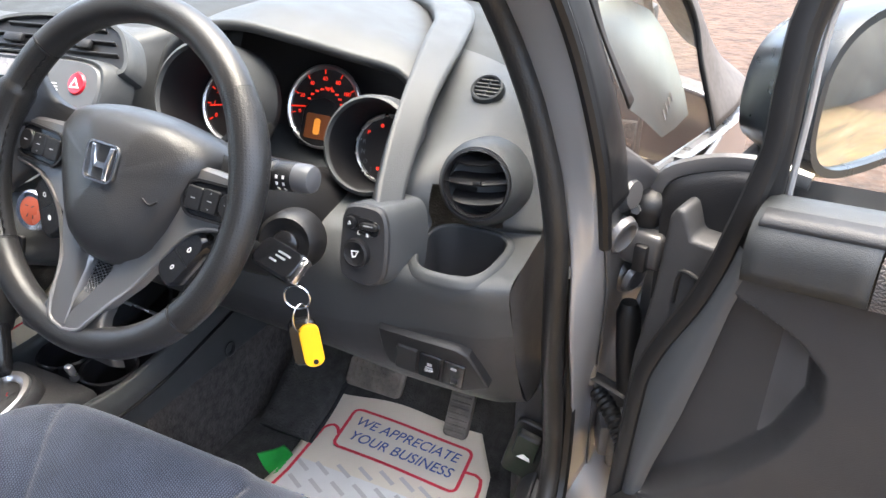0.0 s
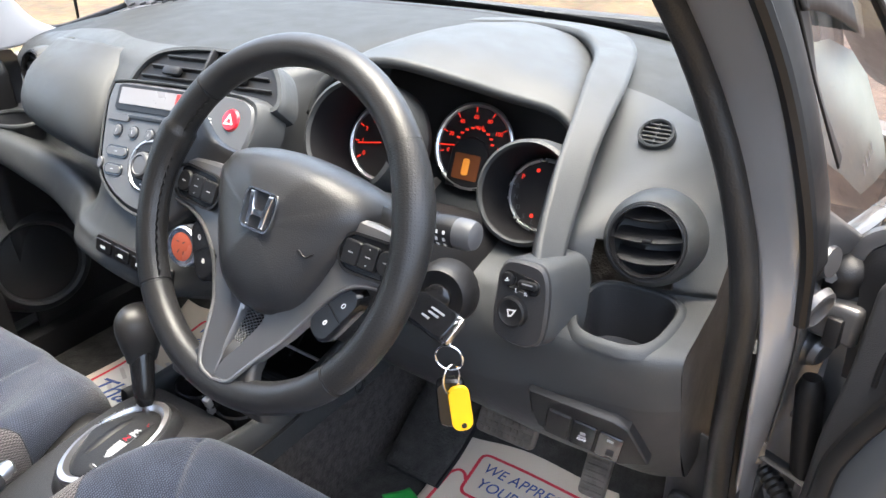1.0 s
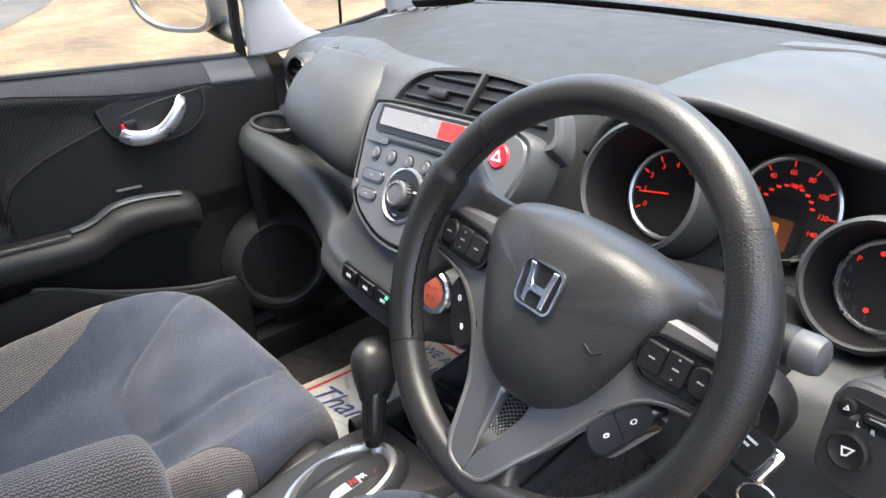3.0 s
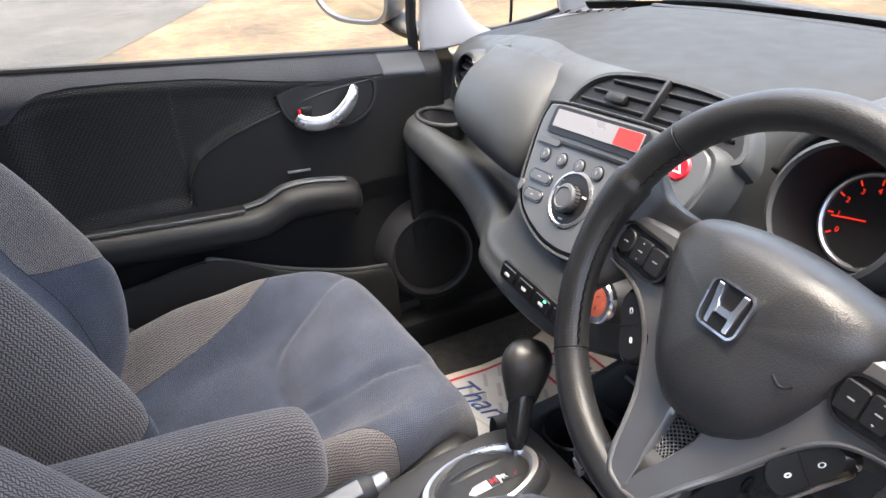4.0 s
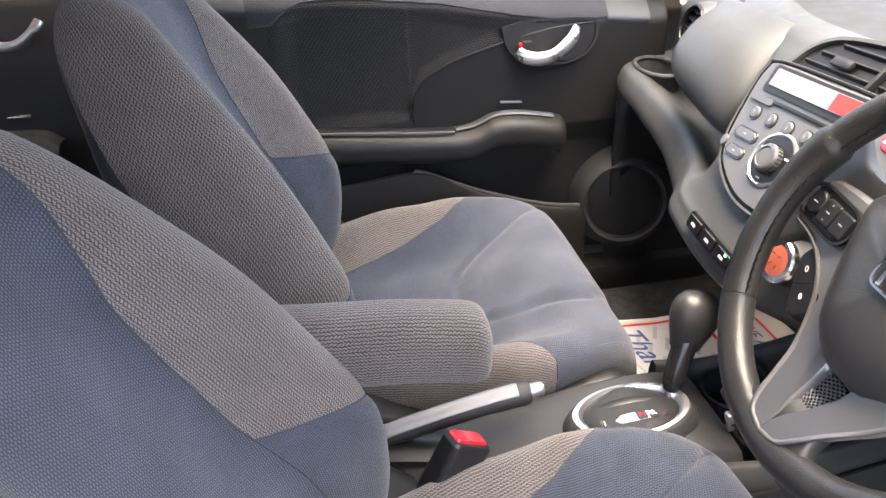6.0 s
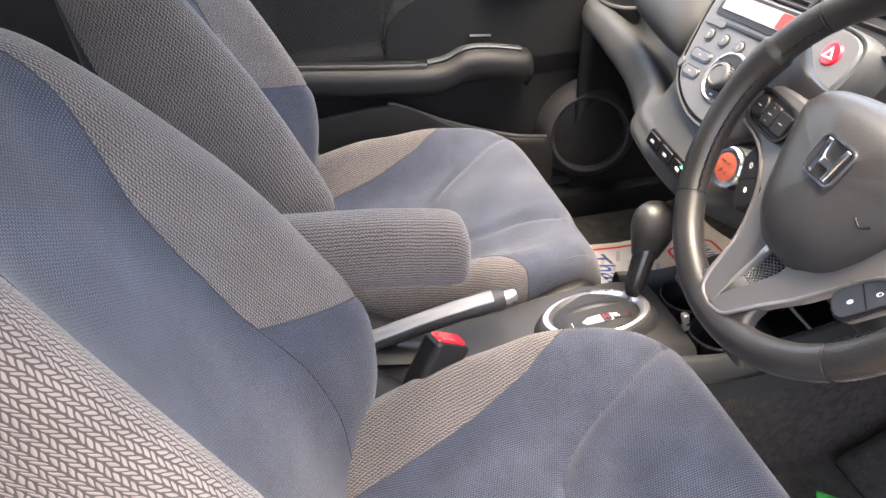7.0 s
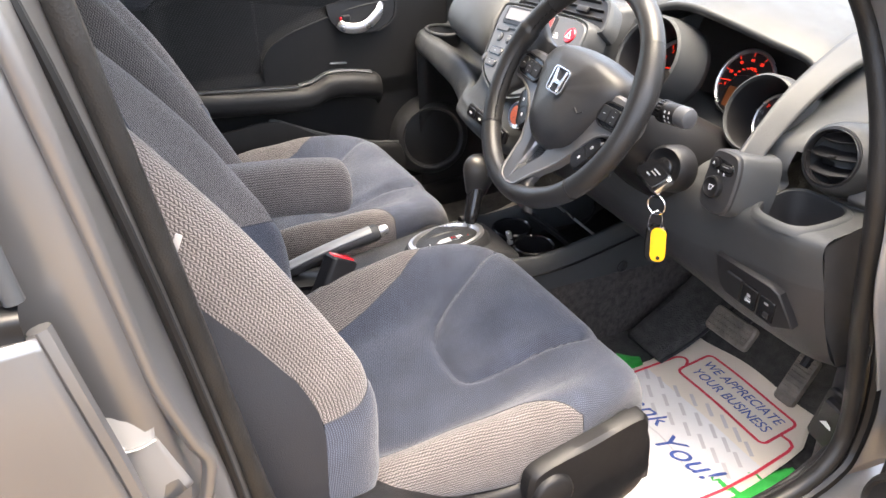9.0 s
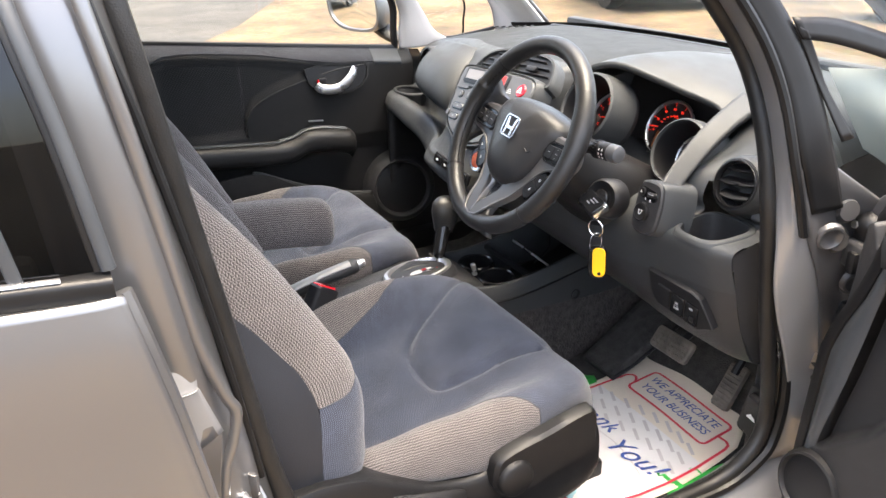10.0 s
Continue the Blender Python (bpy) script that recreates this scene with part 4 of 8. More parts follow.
# window frame and glass
GL = [[(-0.735, -0.575, 1.02), (-0.735, -0.15, 0.972), (-0.735, 0.30, 0.922)], [(-0.712, -0.59, 1.2), (-0.712, -0.2, 1.18), (-0.712, 0.20, 1.15)], [(-0.64, -0.61, 1.41), (-0.64, -0.3, 1.41), (-0.64, -0.02, 1.39)]]
door_glass("door_glass", GL, dl, M_GLASS)
for k in range(5):
    part("glass_marking", box((0.0006, 0.034 - 0.005 * (k % 2), 0.0022), pose(-0.731, -0.44, 1.035 + 0.006 * k, 0, -6), 0), M_PALEBLUE, dl)
part("window_frame", sweep(spline([(-0.725, 0.306, 0.90), (-0.722, 0.303, 0.98), (-0.715, 0.298, 1.06), (-0.70, 0.235, 1.16), (-0.665, 0.1, 1.31), (-0.63, -0.02, 1.40), (-0.62, -0.2, 1.42), (-0.62, -0.45, 1.43), (-0.64, -0.57, 1.41), (-0.70, -0.555, 1.2), (-0.725, -0.535, 1.02)], 80), 0.011, 8, up=(1, 0, 0)), M_RUBBER, dl)
part("outer_skin", skin([[(-0.755, -0.58, 1.01), (-0.755, -0.15, 0.965), (-0.755, 0.40, 0.91)], [(-0.80, -0.56, 0.85), (-0.80, -0.15, 0.83), (-0.80, 0.45, 0.80)], [(-0.79, -0.55, 0.3), (-0.79, -0.1, 0.3), (-0.79, 0.45, 0.3)]], 12, 12), M_PAINT, dl)


def mirror(name, c, s, label, mat):
    """A door mirror: rounded shell, glass let into the rear, foot."""
    t = thing(name, label, "wing mirror")
    rows = []
    for y, w, hh in ((0.12, 0.01, 0.008), (0.115, 0.06, 0.04), (0.09, 0.092, 0.066), (0.04, 0.112, 0.08), (0.0, 0.118, 0.084), (-0.012, 0.116, 0.082), (-0.012, 0.108, 0.074), (-0.002, 0.105, 0.071)):
        rows.append([(c[0] + s * (w * math.copysign(abs(math.cos(a)) ** 0.7, math.cos(a)) + 0.02 * math.sin(a)), c[1] + y - 0.0 * s, c[2] + hh * math.copysign(abs(math.sin(a)) ** 0.7, math.sin(a))) for a in np.linspace(0, 2 * math.pi, 40, endpoint=False)])
    part("shell", sheet(np.array(rows), close_u=True, caps=True), mat, t)
    gr = [[(c[0] + s * f * (0.106 * math.copysign(abs(math.cos(a)) ** 0.7, math.cos(a)) + 0.02 * math.sin(a)), c[1] - 0.006 - 0.004 * (1 - f * f), c[2] + f * 0.072 * math.copysign(abs(math.sin(a)) ** 0.7, math.sin(a))) for a in np.linspace(0, 2 * math.pi, 40, endpoint=False)] for f in (1, 0.6, 0.25, 0.02)]
    part("mirror_glass", sheet(np.array(gr), close_u=True, caps=True), M_MIRROR, t)
    part("foot", sweep(spline([(c[0] - s * 0.04, c[1] + 0.05, c[2] - 0.06), (c[0] - s * 0.10, c[1] + 0.07, c[2] - 0.10), (c[0] - s * 0.17, c[1] + 0.09, c[2] - 0.11)], 12), [0.045 - 0.001 * k for k in range(12)], 10, flat=0.5), M_RUBBER, t)
    return t


ml = mirror("wing_mirror", (0, 0, 0), -1, "grey passenger-side wing mirror reflecting the yard", M_PAINT)
ml.matrix_world = pose(-0.945, 0.27, 1.035, 0, 0, 22)

# passenger's rear door lining, seen past the front seat
dr = thing("passenger_rear_door", "closed rear door with charcoal trim and silver pull", "car door")
thick(part("door_lining", skin([[(-0.70, -1.45, 1.05), (-0.70, -1.0, 1.04), (-0.70, -0.66, 1.02)], [(-0.685, -1.45, 0.85), (-0.685, -1.0, 0.84), (-0.685, -0.66, 0.83)], [(-0.70, -1.45, 0.3), (-0.70, -1.0, 0.3), (-0.70, -0.66, 0.3)]], 10, 12), M_TRIM, dr), 0.02, 1.0)
part("armrest", skin([[(-0.69, y, z), (-0.64, y, z + 0.005), (-0.625, y, z - 0.02), (-0.64, y, z - 0.055), (-0.69, y, z - 0.07)] for y, z in ((-1.3, 0.79), (-1.0, 0.785), (-0.87, 0.782), (-0.83, 0.76))], 20, 14), M_TRIM, dr)
part("handle", sweep(spline([(-0.675, -0.90, 0.955), (-0.66, -0.88, 0.942), (-0.655, -0.85, 0.945), (-0.655, -0.82, 0.965), (-0.665, -0.81, 0.98)], 20), 0.009, 10, flat=0.75, up=(1, 0, 0)), M_SILVER, dr)
part("slot", box((0.006, 0.04, 0.004), pose(-0.679, -0.895, 0.812), 0.001), M_SILVER, dr)
door_glass("door_glass", [[(-0.735, -1.45, 1.05), (-0.735, -0.66, 1.03)], [(-0.64, -1.40, 1.41), (-0.64, -0.66, 1.41)]], dr, M_TINT)
part("outer_skin", skin([[(-0.76, -1.5, 1.04), (-0.76, -0.6, 1.02)], [(-0.80, -1.5, 0.8), (-0.80, -0.6, 0.8)], [(-0.79, -1.5, 0.3), (-0.79, -0.6, 0.3)]], 10, 6), M_PAINT, dr)

# driver's side rear door, shut
rd = thing("rear_door", "closed grey metallic rear door with dark window", "car door")
EDGE = [(0.62, 1.43, -0.685), (0.70, 1.33, -0.678), (0.765, 1.25, -0.672), (0.79, 1.15, -0.656), (0.80, 1.045, -0.644)]
LOW = [(0.800, 1.022, -0.641), (0.808, 0.97, -0.631), (0.811, 0.90, -0.619), (0.811, 0.80, -0.606), (0.806, 0.65, -0.588), (0.798, 0.5, -0.572), (0.79, 0.33, -0.56)]
rows = [[(x, y0, z), (x + 0.006, y0 - 0.06, z + 0.006 * k), (x + 0.008, -1.0, z + 0.034 * k), (x, -1.5, z + 0.066 * k)] for (x, z, y0), k in zip(LOW, (1, 0.9, 0.75, 0.5, 0.3, 0.1, 0))]
thick(part("door_skin", skin(rows, 40, 24), M_PAINT, rd, "grey metallic pressed panel"), 0.012, 1.0)
part("door_edge_fold", sweep(spline([(x - 0.006, y0 + 0.002, z) for x, z, y0 in LOW], 40), 0.008, 8, up=(1, 0, 0)), M_PAINT, rd)
part("window_frame", sweep(spline([(x - 0.004, y0 - 0.002, z) for x, z, y0 in EDGE], 30), 0.0065, 10, up=(1, 0, 0), flat=1.0), M_PLAIN, rd, "satin grey window surround")
part("window_seal", sweep(spline([(x - 0.004, y0 - 0.010, z) for x, z, y0 in EDGE], 30), 0.0035, 8, up=(1, 0, 0), flat=0.8), M_RUBBER, rd)
def rear_belt(y):
    return 1.020 + 0.105 * (-0.642 - y) - 0.03 * (-0.642 - y) ** 2


YB = np.linspace(-0.645, -1.5, 24)
part("belt_rubber", skin([[(0.790, y, rear_belt(y) + 0.022) for y in YB], [(0.806, y, rear_belt(y) + 0.020) for y in YB], [(0.809, y, rear_belt(y) + 0.012) for y in YB], [(0.808, y, rear_belt(y) - 0.001) for y in YB]], 12, 24), M_RUBBER, rd, "black rubber waist strip")
part("belt_moulding", sweep([(0.803, y, rear_belt(y) + 0.0215) for y in YB[1:]], 0.0035, 8, flat=0.8), M_SILVER, rd, "bright line along the waist strip")
part("glass_divider", sweep(spline([(0.800, -0.712, 1.045), (0.796, -0.722, 1.12), (0.785, -0.735, 1.20), (0.76, -0.75, 1.28)], 14), 0.0055, 8, up=(1, 0, 0), flat=0.6), M_PLAIN, rd)
door_glass("door_glass", [[(0.797, -0.652, 1.045), (0.797, -1.5, 1.09)], [(0.784, -0.668, 1.15), (0.78, -1.5, 1.17)], [(0.760, -0.684, 1.25), (0.755, -1.5, 1.26)], [(0.664, -0.694, 1.40), (0.66, -1.45, 1.41)]], rd, M_TINT)
part("inner_lining", box((0.03, 0.8, 0.72), pose(0.72, -1.1, 0.68), 0.01), M_TRIM, rd)

# driver's door, open wide: built along -y from its hinge, then turned out
DOOR = pose(0.80, 0.375, 0, 0, 0, 76)
dd = thing("driver_door", "open driver's door showing dark grey lining and seal", "car door", m=DOOR)
# local: s runs along -y from the hinge, lining faces -x
def dpt(s, z, dx=0.0):
    return (-0.085 + dx, -s, z)


def dbelt(s):
    return 0.925 + 0.11 * s


def front_edge(z):
    """Where the lining begins along the door: well back at the belt, close to the hinge low down."""
    return float(np.interp(z, (0.30, 0.42, 0.50, 0.589, 0.679, 0.765, 0.833, 0.876, 0.92, 1.0), (0.06, 0.062, 0.07, 0.086, 0.107, 0.123, 0.134, 0.145, 0.150, 0.160)))


def seal_edge(z):
    """The rubber seal's line along the front of the door."""
    return float(np.interp(z, (0.30, 0.46, 0.566, 0.659, 0.71, 0.765, 0.812, 0.872, 0.925, 1.0), (0.05, 0.054, 0.058, 0.063, 0.067, 0.084, 0.107, 0.125, 0.136, 0.152)))


def pocket(s, z):
    """Depth of the hollow scooped out of the lining's front."""
    e = float(np.interp(z, (0.53, 0.552, 0.628, 0.698, 0.761, 0.80, 0.827, 0.841, 0.852), (0.04, 0.089, 0.165, 0.211, 0.232, 0.227, 0.194, 0.159, 0.12)))
    k = min(max((e + 0.012 - s) / 0.030, 0), 1)
    return 0.030 * k * k * (3 - 2 * k)


def lining_point(f, v):
    z = 0.36 + (1 - v) * 0.565
    s = front_edge(z) + f * (0.94 - front_edge(z))
    z = dbelt(s) - v * (dbelt(s) - 0.36)
    return dpt(s, z, pocket(s, z) - 0.012 - 0.02 * max(0, 1 - v * 12))


rows = [[lining_point(f, v) for v in np.linspace(0, 1, 170)] for f in np.concatenate([np.linspace(0, 0.34, 110), np.linspace(0.36, 1, 14)])]
thick(part("door_lining", sheet(np.array(rows)), M_TRIM, dd, "dark grey grained lining"), 0.02, 1.0)
rows = [[dpt(s, dbelt(s) + 0.004, 0.02), dpt(s, dbelt(s) + 0.002, -0.015), dpt(s, dbelt(s) - 0.02, -0.034), dpt(s, dbelt(s) - 0.06, -0.028)] for s in (0.145, 0.20, 0.25)]
thick(part("belt_cap", skin(rows, 8, 10), M_DASH, dd), 0.004, 1.0)
rows = [[dpt(s, dbelt(s) + 0.004, 0.02), dpt(s, dbelt(s) + 0.002, -0.015), dpt(s, dbelt(s) - 0.02, -0.034), dpt(s, dbelt(s) - 0.06, -0.028)] for s in (0.252, 0.5, 0.92)]
thick(part("belt_cloth", skin(rows, 20, 10), M_GREY, dd, "woven cloth capping"), 0.004, 1.0)
SPD = axes_at(dpt(0.098, 0.485, -0.020), (-1, -0.15, 0.12), (0, 1, 0))
sp2 = part("speaker_pod", lathe([(0.058, -0.03), (0.056, 0.0), (0.053, 0.008), (0.049, 0.010), (0.047, 0.007), (0.045, 0.002)], SPD, 48), M_DOOR, dd)
part("speaker_grille", lathe([(0.0455, 0.003), (0.03, 0.006), (0.0, 0.007)], SPD, 48), M_DARK, sp2)
part("armrest", skin([[dpt(s, zt - 0.01, 0.0), dpt(s, zt, -0.045), dpt(s, zt - 0.03, -0.065), dpt(s, zt - 0.085, 0.0)] for s, zt in ((0.34, 0.69), (0.38, 0.725), (0.55, 0.73), (0.9, 0.75))], 30, 14), M_TRIM, dd)
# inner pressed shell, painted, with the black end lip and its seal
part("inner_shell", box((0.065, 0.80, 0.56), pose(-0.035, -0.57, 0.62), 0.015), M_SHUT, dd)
ZS = np.linspace(0.34, 0.95, 16)
part("door_seal", sweep(spline([dpt(seal_edge(z) - 0.008, z, -0.002) for z in ZS] + [dpt(0.140, 1.0, 0.004), dpt(0.137, 1.06, 0.010), dpt(0.142, 1.13, 0.020), dpt(0.19, 1.23, 0.04)], 70), 0.011, 8, up=(1, 0, 0), flat=0.8), M_RUBBER, dd, "thick black door seal")
part("edge_strip", sheet(np.array([[dpt(seal_edge(z) + (front_edge(z) + 0.004 - seal_edge(z)) * f, z, -0.004 - 0.010 * math.sin(f * 2.6)) for f in np.linspace(0, 1, 6)] for z in np.linspace(0.36, 0.90, 40)])), M_PLAIN, dd, "smooth grey edge of the lining")
# pressed shoulder at the front end of the door, with its black cover
LIP = spline([(0.0, -0.006, 0.885), (0.0, -0.016, 0.908), (0.0, -0.038, 0.924), (0.0, -0.075, 0.939), (0.0, -0.115, 0.945), (0.0, -0.16, 0.94)], 30)
part("shoulder_lip", sweep(LIP, 0.010, 8, up=(1, 0, 0), flat=0.7), M_SHUT, dd)

def prism(outline, x0, x1, bevel):
    """A solid of a side outline in y and z, from x0 to x1, with rounded edges."""
    b = bmesh.new()
    lo = [b.verts.new((x0, y, z)) for y, z in outline]
    hi = [b.verts.new((x1, y, z)) for y, z in outline]
    b.faces.new(lo)
    b.faces.new(hi[::-1])
    for k in range(len(lo)):
        n = (k + 1) % len(lo)
        b.faces.new((lo[k], hi[k], hi[n], lo[n]))
    bmesh.ops.recalc_face_normals(b, faces=b.faces)
    bmesh.ops.bevel(b, geom=list(b.edges), offset=bevel, segments=3, affect="EDGES", profile=0.5)
    return b


part("shoulder_panel", skin([[(-0.006, y - 0.006, z - 0.006) for x, y, z in LIP[::5]], [(-0.014, y - 0.012, z - 0.022) for x, y, z in LIP[::5]], [(-0.016, y - 0.016, 0.85) for x, y, z in LIP[::5]], [(-0.018, y - 0.02, 0.76) for x, y, z in LIP[::5]]], 16, 14), M_DARK, dd, "dusty black plastic cover")
part("end_cover", prism([(-0.046, 0.888), (-0.052, 0.899), (-0.061, 0.899), (-0.067, 0.885), (-0.073, 0.868), (-0.112, 0.868), (-0.108, 0.82), (-0.09, 0.775), (-0.07, 0.72), (-0.062, 0.60), (-0.056, 0.45), (-0.05, 0.34), (-0.02, 0.34), (-0.024, 0.55), (-0.030, 0.70), (-0.042, 0.80)], -0.054, 0.004, 0.005), M_TRIM, dd, "black moulded end cover")
part("end_cover_rib", sweep(spline([(-0.055, -0.066, 0.79), (-0.056, -0.068, 0.825), (-0.056, -0.075, 0.832), (-0.056, -0.095, 0.826)], 24), 0.0025, 8), M_DARK, dd)
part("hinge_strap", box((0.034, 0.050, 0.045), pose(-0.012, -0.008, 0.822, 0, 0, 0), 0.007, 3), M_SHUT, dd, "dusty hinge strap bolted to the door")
part("hinge_slot", box((0.012, 0.016, 0.034), pose(-0.031, -0.012, 0.815), 0.003), M_DARK, dd)
part("hinge_nut", lathe([(0, 0.016), (0.006, 0.016), (0.0065, 0.004), (0.012, 0.003), (0.012, 0)], axes_at((-0.012, 0.004, 0.868), (-1, 0, 0.1)), 6), M_SILVER, dd)
part("door_stop", sweep([(-0.006, 0.004, 0.735), (-0.006, 0.003, 0.72), (-0.006, -0.004, 0.66), (-0.006, -0.012, 0.605)], [0.010, 0.0155, 0.0155, 0.0155], 14), M_RUBBER, dd, "upright black rubber sleeve")
part("harness_boot", sweep(spline([(-0.008, 0.03, 0.585), (-0.02, 0.005, 0.575), (-0.035, -0.02, 0.56), (-0.045, -0.035, 0.55)], 24), [0.011 + 0.002 * (k % 2) for k in range(24)], 10), M_RUBBER, dd)
FR = spline([(-0.062, -0.140, 0.90), (-0.062, -0.140, 1.0), (-0.060, -0.140, 1.10), (-0.050, -0.165, 1.18), (-0.035, -0.215, 1.24), (0.0, -0.33, 1.33), (0.06, -0.46, 1.42), (0.07, -0.7, 1.44), (0.06, -0.9, 1.43), (0.0, -0.935, 1.3), (-0.06, -0.93, 1.05)], 70)
part("window_frame", sweep(FR, 0.0125, 10, up=(1, 0, 0)), M_RUBBER, dd)
# pale grey here imitates light reflected along the channel
part("glass_channel", sweep(spline([(-0.052, -0.1545, 0.935), (-0.052, -0.1545, 1.02), (-0.050, -0.155, 1.11), (-0.042, -0.178, 1.18), (-0.03, -0.225, 1.24)], 24), 0.0032, 8, up=(1, 0, 0)), M_SATIN, dd, "glass channel with its reflected light painted pale")
dg = part("door_glass", skin([[(-0.05, -0.13, 0.93), (-0.05, -0.5, 0.98), (-0.05, -0.93, 1.03)], [(-0.035, -0.17, 1.15), (-0.035, -0.5, 1.2), (-0.03, -0.93, 1.2)], [(0.03, -0.42, 1.40), (0.04, -0.6, 1.42), (0.03, -0.93, 1.41)]], 12, 12), M_GLASS, dd)
dg.visible_shadow = False
part("outer_skin", skin([[(0.0, -0.02, 0.93), (0.0, -0.5, 0.975), (0.0, -0.97, 1.02)], [(0.02, 0.0, 0.8), (0.025, -0.5, 0.83), (0.02, -0.97, 0.85)], [(0.01, 0.0, 0.34), (0.015, -0.5, 0.34), (0.01, -0.95, 0.34)]], 14, 14), M_PAINT, dd)
# check strap and hinges belong to the shell
part("check_strap", sweep([(0.752, 0.372, 0.612), (0.80, 0.36, 0.606), (0.87, 0.335, 0.60)], 0.010, 8, flat=0.35), M_RUBBER, car, "greasy black door check strap")
part("strap_bracket", box((0.02, 0.03, 0.035), pose(0.752, 0.372, 0.615, 0, 0, 30), 0.004), M_STEEL, car)
for z in (0.83, 0.50):
    h = part("hinge", box((0.05, 0.05, 0.055), pose(0.795, 0.40, z, 0, 0, 20), 0.008), M_SHUT, car)
    part("hinge_pin", lathe([(0, -0.035), (0.008, -0.035), (0.008, 0.035), (0, 0.035)], pose(0.80, 0.375, z), 12), M_STEEL, h)
    part("hinge_leaf", box((0.06, 0.035, 0.04), pose(0.835, 0.375, z, 0, 0, -8), 0.006), M_SHUT, h)
# driver's mirror, out on the open door
mr = mirror("wing_mirror", (0, 0, 0), 1, "grey driver-side wing mirror on the open door", M_SHELL)
mr.matrix_world = DOOR @ pose(0.165, -0.17, 1.0, -6, 0, -20) @ Matrix.Scale(1.08, 4)


# ---- seats ----
# rows of the backrest: height, front of the middle, reach of the side wings, half width, depth
BACK = np.array([(0.47, -0.405, 0.030, 0.245, 0.10), (0.53, -0.418, 0.065, 0.270, 0.11), (0.60, -0.432, 0.092, 0.284, 0.12), (0.70, -0.455, 0.104, 0.275, 0.125), (0.80, -0.492, 0.092, 0.256, 0.125),
                 (0.90, -0.535, 0.078, 0.238, 0.12), (0.98, -0.568, 0.055, 0.213, 0.11), (1.05, -0.597, 0.030, 0.185, 0.10), (1.09, -0.615, 0.012, 0.155, 0.085), (1.112, -0.645, 0.004, 0.115, 0.05), (1.118, -0.67, 0.0, 0.06, 0.02)])
# half of the cross-section: share of the half width, share of the wing, share of the depth
HALF = np.array([(0.0, 0.0, 0.0), (0.30, 0.02, 0.0), (0.48, 0.18, 0.0), (0.62, 0.55, 0.0), (0.76, 0.93, 0.0), (0.88, 1.0, 0.02), (0.97, 0.70, 0.10), (1.0, 0.25, 0.30), (0.985, 0.0, 0.60), (0.93, 0.0, 0.88), (0.75, 0.0, 1.0), (0.4, 0.0, 1.04), (0.0, 0.0, 1.05)])
NU, NV = 90, 80
BACK_FINE = spline(BACK, NV)
HALF_FINE = spline(HALF, NU)


def back_point(side, a, v):
    """A place on the backrest: a along the half section (0 middle, 1 rear), v up it."""
    r = np.array([np.interp(v, np.linspace(0, 1, NV), BACK_FINE[:, k]) for k in range(5)])
    h = np.array([np.interp(a, np.linspace(0, 1, NU), HALF_FINE[:, k]) for k in range(3)])
    tuck = 0.020 * min(max((0.74 - r[0]) / 0.12, 0), 1) * h[1] if side > 0 else 0.0
    return (side * h[0] * r[3], r[1] + h[1] * r[2] - h[2] * r[4] - tuck, r[0])


def back_piece(side, a0, a1, v_low, v_high, na, nv, puff=0.0):
    """A piece of the cover between the bounds a0(v), a1(v), swelling a little between its seams."""
    g = []
    for q in np.linspace(0, 1, nv):
        row = []
        for f in np.linspace(0, 1, na):
            v0 = v_low(f) if callable(v_low) else v_low
            v1 = v_high(f) if callable(v_high) else v_high
            v = v0 + (v1 - v0) * q
            lo, hi = a0(v), a1(v)
            p = np.array(back_point(side, lo + (hi - lo) * f, v))
            e = min(f, 1 - f) * 2
            e2 = min((v - v0), (v1 - v)) / max(v1 - v0, 1e-6) * 2
            k = puff * (1 - (1 - min(e * 4, 1)) ** 2) * (1 - (1 - min(e2 * 6, 1)) ** 2)
            d = np.array((p[0] * 1.2, 0.35 if p[1] > -0.9 else -0.3, 0.0))
            p = p + k * d / (np.linalg.norm(d) + 1e-9)
            row.append(p)
        g.append(row)
    return sheet(np.array(g))


# rows of the cushion: place along the car, height of the middle, wing height, half width, depth down the side
CUSH = np.array([(-0.43, 0.485, 0.03, 0.235, -0.03), (-0.36, 0.487, 0.070, 0.255, -0.03), (-0.26, 0.494, 0.082, 0.268, -0.005), (-0.15, 0.513, 0.072, 0.273, 0.035), (-0.07, 0.535, 0.053, 0.272, 0.03), (0.0, 0.555, 0.026, 0.262, 0.035),
                 (0.05, 0.561, 0.012, 0.246, 0.055), (0.085, 0.552, 0.004, 0.228, 0.09), (0.108, 0.527, 0.0, 0.212, 0.10), (0.118, 0.49, 0.0, 0.204, 0.07), (0.112, 0.45, 0.0, 0.20, 0.03), (0.09, 0.42, 0.0, 0.20, 0.01)])
CH = np.array([(0.0, 0.0, 0.0), (0.35, 0.0, 0.0), (0.55, 0.10, 0.0), (0.70, 0.52, 0.0), (0.82, 0.93, 0.0), (0.91, 1.0, 0.03), (0.98, 0.75, 0.18), (1.0, 0.3, 0.45), (0.985, 0.0, 0.8), (0.95, 0.0, 1.0)])
CUSH_FINE = spline(CUSH, 100)
CH_FINE = spline(CH, 80)
# the pressed groove on the cushion: a tongue open to the front
GROOVE = spline([(-0.205, 0.07), (-0.165, 0.0), (-0.125, -0.078), (-0.083, -0.127), (-0.035, -0.146), (0.02, -0.149), (0.06, -0.143), (0.079, -0.122), (0.086, -0.06), (0.094, 0.0), (0.102, 0.062)], 110)


